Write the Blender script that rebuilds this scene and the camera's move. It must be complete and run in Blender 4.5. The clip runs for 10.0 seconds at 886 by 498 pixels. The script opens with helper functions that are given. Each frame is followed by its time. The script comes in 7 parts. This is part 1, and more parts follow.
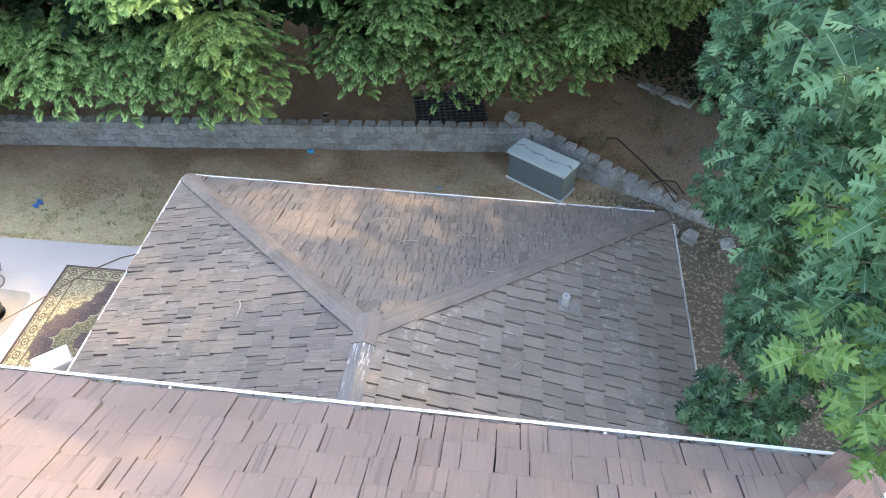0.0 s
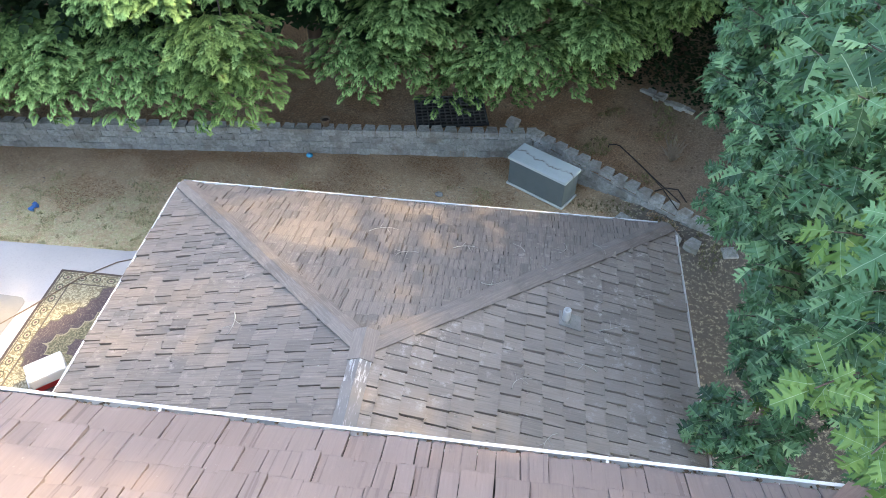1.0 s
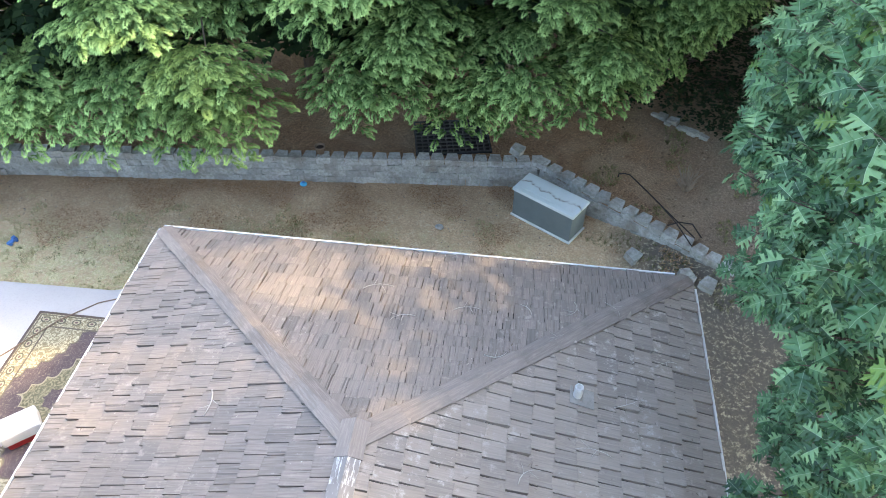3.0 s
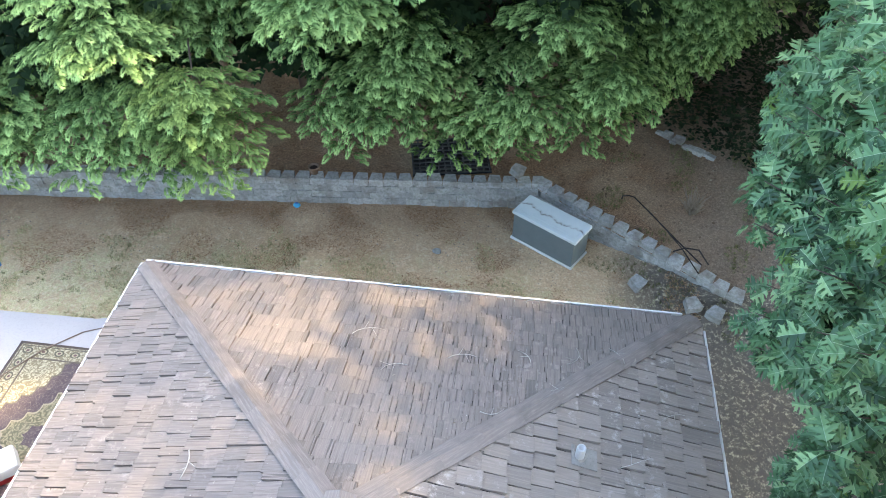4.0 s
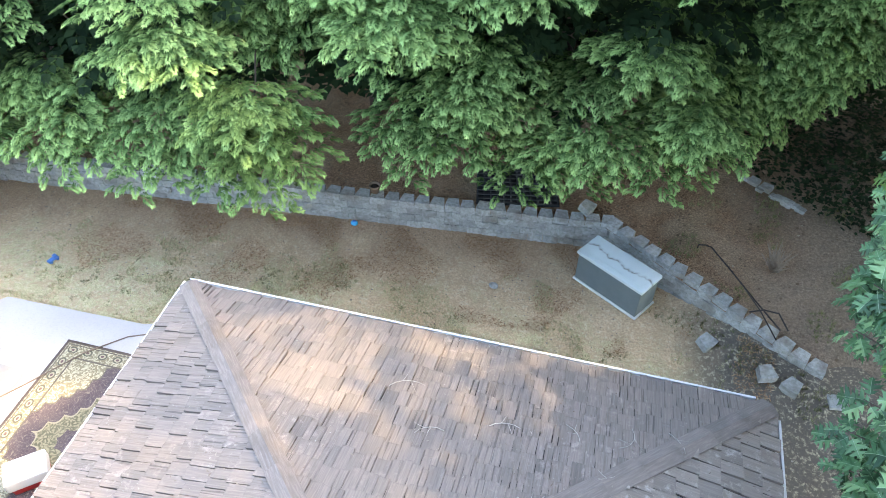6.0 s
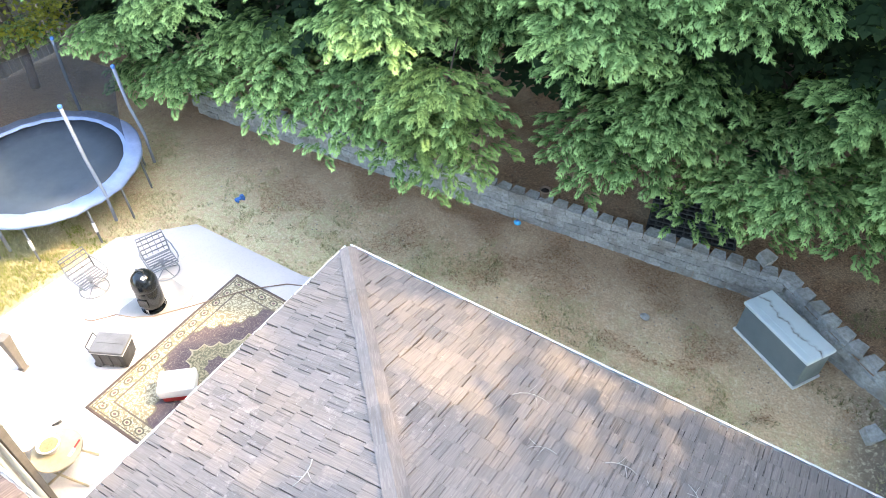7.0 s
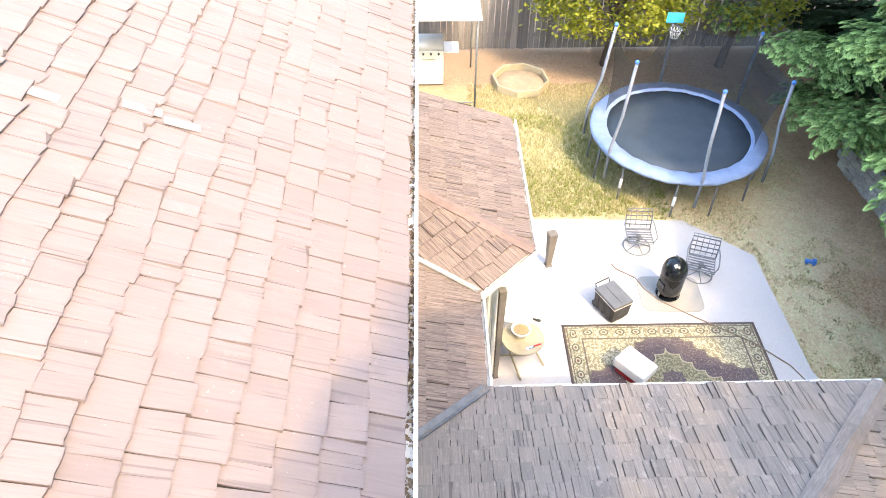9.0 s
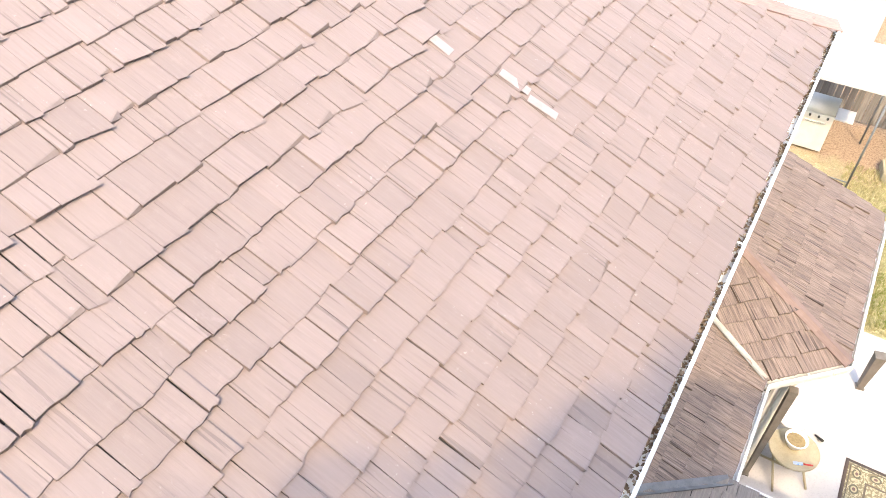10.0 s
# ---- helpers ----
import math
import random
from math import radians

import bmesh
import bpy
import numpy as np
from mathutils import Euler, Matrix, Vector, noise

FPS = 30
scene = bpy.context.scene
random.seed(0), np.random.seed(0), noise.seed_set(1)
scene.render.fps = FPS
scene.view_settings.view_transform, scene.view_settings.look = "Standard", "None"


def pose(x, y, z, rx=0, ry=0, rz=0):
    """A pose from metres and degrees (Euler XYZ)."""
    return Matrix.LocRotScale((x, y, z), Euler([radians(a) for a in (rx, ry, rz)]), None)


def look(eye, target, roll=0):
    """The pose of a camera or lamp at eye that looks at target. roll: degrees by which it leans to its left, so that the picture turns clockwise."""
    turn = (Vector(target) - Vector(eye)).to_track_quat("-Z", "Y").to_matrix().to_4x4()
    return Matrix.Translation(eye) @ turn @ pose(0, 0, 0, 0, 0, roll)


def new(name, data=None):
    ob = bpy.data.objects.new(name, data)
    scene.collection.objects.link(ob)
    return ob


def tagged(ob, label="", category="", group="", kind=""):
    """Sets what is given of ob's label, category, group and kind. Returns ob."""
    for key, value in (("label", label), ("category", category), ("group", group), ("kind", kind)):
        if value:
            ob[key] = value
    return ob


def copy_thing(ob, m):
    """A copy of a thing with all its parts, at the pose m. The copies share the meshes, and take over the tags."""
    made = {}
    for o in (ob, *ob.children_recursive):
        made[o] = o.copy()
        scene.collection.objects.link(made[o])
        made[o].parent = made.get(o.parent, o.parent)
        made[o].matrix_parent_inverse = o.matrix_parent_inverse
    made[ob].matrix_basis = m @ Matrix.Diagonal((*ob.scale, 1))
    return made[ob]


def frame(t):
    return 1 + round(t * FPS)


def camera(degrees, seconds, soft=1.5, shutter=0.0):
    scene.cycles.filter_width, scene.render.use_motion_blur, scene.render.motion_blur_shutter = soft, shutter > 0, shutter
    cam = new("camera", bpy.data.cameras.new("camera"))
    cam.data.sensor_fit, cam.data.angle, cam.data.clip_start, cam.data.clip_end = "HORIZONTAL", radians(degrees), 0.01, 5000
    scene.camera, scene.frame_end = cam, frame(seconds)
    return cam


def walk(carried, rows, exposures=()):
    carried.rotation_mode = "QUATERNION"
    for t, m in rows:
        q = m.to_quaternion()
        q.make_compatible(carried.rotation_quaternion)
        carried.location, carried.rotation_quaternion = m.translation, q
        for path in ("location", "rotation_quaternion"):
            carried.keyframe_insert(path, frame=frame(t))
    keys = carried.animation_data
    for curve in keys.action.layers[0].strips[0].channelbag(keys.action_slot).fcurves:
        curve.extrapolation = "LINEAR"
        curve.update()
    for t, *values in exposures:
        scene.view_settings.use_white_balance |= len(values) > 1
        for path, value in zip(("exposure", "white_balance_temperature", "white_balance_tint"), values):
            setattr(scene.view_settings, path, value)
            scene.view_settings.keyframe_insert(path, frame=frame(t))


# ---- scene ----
# x runs along the house's eaves, y out into the yard, z up; the lawn lies at z = 0
cam = camera(63.11, 10.0, 0.9)
PATH = [  # seconds, eye, yaw to the left, pitch, roll
    (0.0, (0.000, 0.000, 9.556), 6.78, -44.77, 0.13),
    (0.5, (-0.001, 0.072, 9.549), 6.78, -44.82, 0.22),
    (1.0, (-0.022, 0.209, 9.557), 6.74, -44.85, 0.59),
    (1.5, (-0.033, 0.408, 9.532), 6.89, -44.83, 0.37),
    (2.0, (-0.068, 0.650, 9.526), 6.92, -44.84, 0.33),
    (2.5, (-0.107, 0.930, 9.530), 6.93, -44.91, 0.39),
    (4.0, (-0.118, 1.922, 9.554), 7.25, -45.09, 0.33),
    (4.5, (-0.103, 2.252, 9.524), 7.37, -45.08, 0.28),
    (5.0, (-0.011, 2.529, 9.474), 8.42, -44.83, 0.04),
    (6.3, (-0.157, 2.748, 9.475), 18.33, -44.92, 0.51),
    (6.5, (-0.153, 2.766, 9.489), 21.65, -44.99, 0.50),
    (7.0, (-0.122, 2.880, 9.478), 32.49, -45.18, 0.03),
    (7.5, (-0.129, 2.842, 9.484), 43.84, -45.02, 0.02),
    (8.0, (-0.179, 2.835, 9.441), 56.13, -44.81, 0.17),
    (8.5, (-0.149, 2.788, 9.483), 71.26, -44.65, 0.30),
    (9.0, (-0.201, 2.804, 9.454), 88.37, -44.49, 0.34),
    (9.5, (-0.198, 2.808, 9.456), 105.06, -44.38, 0.48),
    (10.0, (-0.230, 2.792, 9.433), 120.95, -44.02, 0.43),
]

# seconds, stops, kelvin, tint: the clip's camera brightens as it turns
EXPOSURES = [(0.0, 2.9, 6850, 8), (2.5, 3.2, 6850, 8), (4.5, 3.41, 6850, 8), (6.5, 3.53, 6800, 8), (7.5, 3.5, 6750, 8), (8.5, 3.14, 6720, 8), (9.0, 3.06, 6700, 8), (10.0, 2.7, 6700, 8)]
SKY, SUNPOWER = 0.15, 0.82


def aimed(eye, yaw, pitch, roll):
    y, p = radians(yaw), radians(pitch)
    ahead = Vector((-math.sin(y) * math.cos(p), math.cos(y) * math.cos(p), math.sin(p)))
    return look(eye, Vector(eye) + ahead, roll)


walk(cam, [(t, aimed(eye, yaw, pitch, roll)) for t, eye, yaw, pitch, roll in PATH], EXPOSURES)

# ---- light ----
SUN = Vector((0.567, 0.334, 0.753)).normalized()
world = bpy.data.worlds.new("world")
scene.world = world
world.use_nodes = True
wt = world.node_tree
sky = wt.nodes.new("ShaderNodeTexSky")
sky.sky_type = "NISHITA"
sky.sun_disc = False
sky.sun_elevation = radians(48.8)
sky.sun_rotation = math.atan2(SUN.x, SUN.y)
sky.air_density, sky.dust_density, sky.ozone_density = 1.0, 2.5, 1.0
wt.links.new(sky.outputs[0], wt.nodes["Background"].inputs[0])
wt.nodes["Background"].inputs[1].default_value = SKY
sun = new("sun", bpy.data.lights.new("sun", "SUN"))
sun.data.energy, sun.data.angle, sun.data.color = SUNPOWER, radians(1.0), (1.0, 0.77, 0.48)
sun.matrix_world = look((0, 0, 30), Vector((0, 0, 30)) - SUN)


# ---- materials ----
class Nodes:
    """A node material with short ways to add its nodes."""

    def __init__(self, name):
        self.m = bpy.data.materials.new(name)
        self.m.use_nodes = True
        self.t = self.m.node_tree
        self.b = self.t.nodes["Principled BSDF"]

    def put(self, socket, value):
        if isinstance(value, bpy.types.NodeSocket):
            self.t.links.new(value, socket)
        else:
            socket.default_value = (*value, 1) if isinstance(value, tuple) and len(value) == 3 and socket.type == "RGBA" else value

    def node(self, kind, out=0, **inputs):
        n = self.t.nodes.new("ShaderNode" + kind)
        for key, value in inputs.items():
            self.put(n.inputs[int(key[1:])] if key[0] == "i" and key[1:].isdigit() else n.inputs[key], value)
        return n.outputs[out]

    def coord(self, kind="Object"):
        return self.t.nodes.new("ShaderNodeTexCoord").outputs[kind]

    def place(self):
        return self.t.nodes.new("ShaderNodeNewGeometry").outputs["Position"]

    def stretch(self, vec, scale, turn=(0, 0, 0)):
        n = self.t.nodes.new("ShaderNodeMapping")
        self.put(n.inputs[0], vec)
        n.inputs["Scale"].default_value = scale
        n.inputs["Rotation"].default_value = [radians(a) for a in turn]
        return n.outputs[0]

    def noise(self, vec, scale, detail=4.0, rough=0.6, out=0):
        return self.node("TexNoise", out, Vector=vec, Scale=scale, Detail=detail, Roughness=rough)

    def cells(self, vec, scale, out=0, feature="F1"):
        n = self.t.nodes.new("ShaderNodeTexVoronoi")
        n.feature = feature
        self.put(n.inputs["Vector"], vec)
        n.inputs["Scale"].default_value = scale
        return n.outputs[out]

    def ramp(self, fac, *stops):
        n = self.t.nodes.new("ShaderNodeValToRGB")
        self.put(n.inputs[0], fac)
        while len(n.color_ramp.elements) < len(stops):
            n.color_ramp.elements.new(0.5)
        for e, (at, c) in zip(n.color_ramp.elements, stops):
            e.position = at
            e.color = (c, c, c, 1) if isinstance(c, (int, float)) else (*c, 1)
        return n.outputs[0]

    def mix(self, fac, a, b, blend="MIX"):
        n = self.t.nodes.new("ShaderNodeMix")
        n.data_type, n.blend_type = "RGBA", blend
        self.put(n.inputs[0], fac)
        self.put(n.inputs[6], a)
        self.put(n.inputs[7], b)
        return n.outputs[2]

    def math(self, op, a, b=0.0, c=0.0):
        n = self.t.nodes.new("ShaderNodeMath")
        n.operation = op
        for i, v in enumerate((a, b, c)):
            self.put(n.inputs[i], v)
        return n.outputs[0]

    def island(self):
        return self.t.nodes.new("ShaderNodeNewGeometry").outputs["Random Per Island"]

    def single(self):
        return self.t.nodes.new("ShaderNodeObjectInfo").outputs["Random"]

    def done(self, color, rough=0.7, height=None, strength=0.4, depth=0.01, metal=0.0, **more):
        self.put(self.b.inputs["Base Color"], color)
        self.put(self.b.inputs["Roughness"], rough)
        self.b.inputs["Metallic"].default_value = metal
        for key, value in more.items():
            self.put(self.b.inputs[key.replace("_", " ")], value)
        if height is not None:
            n = self.t.nodes.new("ShaderNodeBump")
            n.inputs["Strength"].default_value = strength
            n.inputs["Distance"].default_value = depth
            self.put(n.inputs["Height"], height)
            self.t.links.new(n.outputs[0], self.b.inputs["Normal"])
        return self.m


def shake_material(name, low, mid, high, pale, loose, lichen=0.5, streak=1.0, butt_shade=0.15, splits=0.75):
    """Weathered wooden shakes: grain along local y, one tone for each piece, worn pale streaks and lichen specks."""
    m = Nodes(name)
    r = m.island() if loose else m.single()
    at = m.place()
    tone = m.ramp(r, (0.0, low), (0.35, mid), (0.8, high), (1.0, mid))
    local = m.coord("UV")
    shifted = m.node("VectorMath", 0, i0=local, i1=m.node("CombineXYZ", 0, X=m.math("MULTIPLY", r, 37.0), Y=m.math("MULTIPLY", r, 11.0)))
    grain = m.noise(m.stretch(shifted, (55, 3.0, 1)), 1.0, 5, 0.65)
    coarse = m.noise(m.stretch(shifted, (16, 1.5, 1)), 1.0, 3, 0.6)
    stain = m.noise(at, 0.9, 4, 0.6)
    c = m.mix(m.ramp(grain, (0.4, 0.0), (0.6, 0.85 * streak)), tone, tuple(v * 0.5 for v in low))
    fibre = m.noise(m.stretch(shifted, (95, 2.2, 1)), 1.0, 3, 0.6)
    c = m.mix(m.math("MULTIPLY", m.ramp(fibre, (0.5, 0.0), (0.62, 0.75 * streak)), m.ramp(coarse, (0.38, 0.25), (0.62, 1.0))), c, pale)
    c = m.mix(m.ramp(stain, (0.35, 0.0), (0.65, 0.45)), c, m.mix(0.6, c, mid))
    speck = m.math("MULTIPLY", m.ramp(m.noise(at, 26, 3, 0.7), (0.66, 0.0), (0.72, 1.0)), m.ramp(m.noise(at, 1.7, 2), (0.45, 0.0), (0.65, lichen)))
    c = m.mix(speck, c, (0.5, 0.5, 0.45))
    bleached = m.math("MULTIPLY", m.ramp(m.noise(m.stretch(shifted, (9, 7, 1)), 1.0, 5, 0.75), (0.54, 0.0), (0.68, 1.0)), m.ramp(m.noise(at, 0.7, 3), (0.4, 0.0), (0.62, lichen)))
    c = m.mix(bleached, c, pale)
    # butt ends painted darker, for the shadow gaps under the shakes
    low_end = m.math("ADD", m.node("SeparateXYZ", 1, i0=local), m.math("MULTIPLY", m.math("SUBTRACT", m.noise(at, 22, 3), 0.5), 0.03))
    c = m.mix(m.ramp(low_end, (0.002, butt_shade), (0.016, 0.0)), c, tuple(v * 0.3 for v in low))
    # open splits along the grain, in some of the pieces
    split = m.ramp(m.noise(m.stretch(shifted, (34, 0.7, 1)), 1.0, 2, 0.5), (0.615, 0.0), (0.64, 1.0))
    split = m.math("MULTIPLY", split, m.ramp(m.math("FRACT", m.math("MULTIPLY", r, 17.0)), (0.35, splits * 0.3), (0.6, splits)))
    c = m.mix(split, c, tuple(v * 0.16 for v in low))
    h = m.math("SUBTRACT", m.math("ADD", m.math("MULTIPLY", grain, 0.6), m.math("MULTIPLY", coarse, 0.8)), m.math("MULTIPLY", split, 1.2))
    return m.done(c, m.ramp(coarse, (0.3, 0.62), (0.7, 0.85)), h, 0.55, 0.006)


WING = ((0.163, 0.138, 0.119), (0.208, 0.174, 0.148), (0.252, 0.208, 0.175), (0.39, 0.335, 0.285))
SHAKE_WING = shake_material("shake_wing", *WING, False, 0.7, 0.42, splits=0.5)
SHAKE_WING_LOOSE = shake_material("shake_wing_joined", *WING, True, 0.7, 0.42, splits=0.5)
# east slope: the wing's tones brightened for light it lacks, with fainter streaks
WING_EAST_LIGHTENED = ((0.215, 0.18, 0.15), (0.268, 0.223, 0.184), (0.32, 0.264, 0.217), (0.5, 0.44, 0.38))
SHAKE_EAST_LIGHTENED = shake_material("shake_wing_east_lightened", *WING_EAST_LIGHTENED, False, 0.9, 0.3, 0.1, 0.15)
SHAKE_EAST_LIGHTENED_LOOSE = shake_material("shake_wing_east_lightened_joined", *WING_EAST_LIGHTENED, True, 0.9, 0.3, 0.1, 0.15)
UPPER = ((0.184, 0.14, 0.122), (0.2, 0.152, 0.132), (0.216, 0.165, 0.145), (0.275, 0.218, 0.19))
SHAKE_UPPER = shake_material("shake_upper", *UPPER, False, 0.3, 0.16, splits=0.3)
SHAKE_UPPER_LOOSE = shake_material("shake_upper_joined", *UPPER, True, 0.3, 0.16, splits=0.3)
BAYC = ((0.16, 0.117, 0.094), (0.195, 0.143, 0.115), (0.23, 0.17, 0.138), (0.3, 0.235, 0.195))
SHAKE_BAY = shake_material("shake_bay", *BAYC, False, 0.3)
SHAKE_BAY_LOOSE = shake_material("shake_bay_joined", *BAYC, True, 0.3)


def plain(name, color, rough=0.6, vary=0.12, scale=3.0, bump=0.1, metal=0.0, fine=60.0, **more):
    """Paint, plastic or metal with slight mottling, dirt and fine relief."""
    m = Nodes(name)
    at = m.coord("Object")
    big, small = m.noise(at, scale, 4), m.noise(at, fine, 3)
    dark = tuple(v * (1 - 2.5 * vary) for v in color)
    c = m.mix(m.ramp(big, (0.35, 0.0), (0.7, 1.0)), color, tuple(v * (1 - vary) for v in color))
    c = m.mix(m.ramp(small, (0.55, 0.0), (0.8, 0.6)), c, dark)
    return m.done(c, m.ramp(big, (0.3, max(rough - 0.1, 0.05)), (0.7, min(rough + 0.1, 1.0))), small, bump, 0.003, metal, **more)


DECK = plain("roof_underlay", (0.03, 0.025, 0.022), 0.9)
GUTTER = plain("white_gutter", (0.78, 0.77, 0.74), 0.35, 0.1, 5, 0.05)
TRIM = plain("white_trim", (0.76, 0.75, 0.71), 0.5, 0.1, 2, 0.1)
SIDING = plain("pale_siding", (0.66, 0.65, 0.6), 0.6, 0.1, 1.5, 0.1)
SOFFIT = plain("soffit_paint", (0.7, 0.69, 0.65), 0.6)
FLASHING = plain("weathered_flashing", (0.34, 0.32, 0.29), 0.6, 0.25, 6, 0.2, 0.3)
GALV = plain("galvanised_metal", (0.2, 0.2, 0.205), 0.5, 0.25, 8, 0.1, 0.5)
PIPEGREY = plain("grey_pipe", (0.55, 0.53, 0.5), 0.6, 0.15)
BLACKEN = plain("black_enamel", (0.008, 0.011, 0.014), 0.12, 0.2, 4, 0.02)
BLACKPL = plain("black_plastic", (0.035, 0.036, 0.038), 0.5, 0.2, 6, 0.1)
GREYPL = plain("grey_plastic", (0.14, 0.142, 0.145), 0.5, 0.2, 5, 0.1)
CHROME = plain("bright_steel", (0.62, 0.62, 0.62), 0.3, 0.1, 6, 0.05, 0.9)
PATCH = plain("dull_patch_metal", (0.3, 0.25, 0.225), 0.55, 0.15, 9, 0.1)
STEEL = plain("pale_steel", (0.62, 0.6, 0.56), 0.45, 0.12, 4, 0.05, 0.15)
WHITEPL = plain("white_plastic", (0.78, 0.76, 0.74), 0.45, 0.06)
REDPL = plain("red_plastic", (0.5, 0.03, 0.03), 0.4, 0.1)
BLUEPL = plain("blue_plastic", (0.07, 0.2, 0.52), 0.4, 0.15)
CYANPL = plain("bright_blue_plastic", (0.06, 0.45, 0.75), 0.4, 0.1)
BRONZE = plain("bronze_frame", (0.22, 0.235, 0.245), 0.45, 0.2, 10, 0.1, 0.4)
TERRA = plain("clay_pot", (0.24, 0.17, 0.12), 0.8, 0.25, 8, 0.3)
SOIL = plain("potting_soil", (0.06, 0.04, 0.028), 0.95, 0.3, 20, 0.8)
CANOPY = plain("grey_canopy_sheet", (0.34, 0.325, 0.295), 0.55, 0.12, 3, 0.1)
RUBBER = plain("black_rubber_grid", (0.02, 0.02, 0.022), 0.7, 0.25, 5, 0.3)
CORD = plain("brown_cord", (0.24, 0.17, 0.12), 0.7, 0.2)
RUST = plain("rusted_steel", (0.035, 0.026, 0.022), 0.8, 0.3, 12, 0.4)
PADBLUE = plain("faded_blue_vinyl", (0.22, 0.29, 0.45), 0.5, 0.22, 4, 0.15)
SLEEVE = plain("grey_foam_sleeve", (0.22, 0.245, 0.29), 0.7, 0.2, 6, 0.2)
TMAT = plain("black_woven_bed", (0.04, 0.056, 0.074), 0.55, 0.2, 2, 0.15, 0.0, 300)
BOXGREEN = plain("grey_green_resin", (0.135, 0.165, 0.165), 0.5, 0.1, 3, 0.15)
PALEWOOD = plain("pale_wood", (0.42, 0.36, 0.24), 0.7, 0.2, 9, 0.3)
DEADTWIG = plain("dead_twig", (0.27, 0.215, 0.16), 0.9, 0.25, 20, 0.3)
TWIG = plain("grey_twig", (0.5, 0.46, 0.4), 0.85, 0.2, 20, 0.3)
GLASS = Nodes("window_glass").done((0.05, 0.06, 0.065), 0.06, None)


def lid_material():
    m = Nodes("stained_resin_lid")
    at = m.coord("Object")
    wave = m.math("ADD", m.node("SeparateXYZ", 1, i0=at), m.math("MULTIPLY", m.noise(m.stretch(at, (2.2, 0.2, 1)), 1.0, 3), 0.5))
    dirt = m.math("MULTIPLY", m.ramp(wave, (0.2, 0.0), (0.235, 1.0), (0.25, 0.4), (0.29, 0.0)), m.ramp(m.noise(at, 9, 4), (0.35, 0.1), (0.6, 1.0)))
    c = m.mix(m.noise(at, 3, 4), (0.62, 0.68, 0.67), (0.5, 0.56, 0.55))
    c = m.mix(dirt, c, (0.11, 0.085, 0.06))
    return m.done(c, 0.5, m.noise(at, 90, 2), 0.1, 0.003)


def hip_material(name, a, b, pale):
    m = Nodes(name)
    r = m.single()
    g = m.noise(m.stretch(m.coord("UV"), (5.0, 34.0, 1)), 1.0, 5, 0.7)
    c = m.mix(r, a, b)
    c = m.mix(m.ramp(g, (0.45, 0.0), (0.7, 0.7)), c, pale)
    c = m.mix(m.ramp(m.noise(m.place(), 2.2, 4), (0.5, 0.0), (0.7, 0.5)), c, tuple(v * 0.6 for v in a))
    return m.done(c, 0.75, g, 0.5, 0.006)


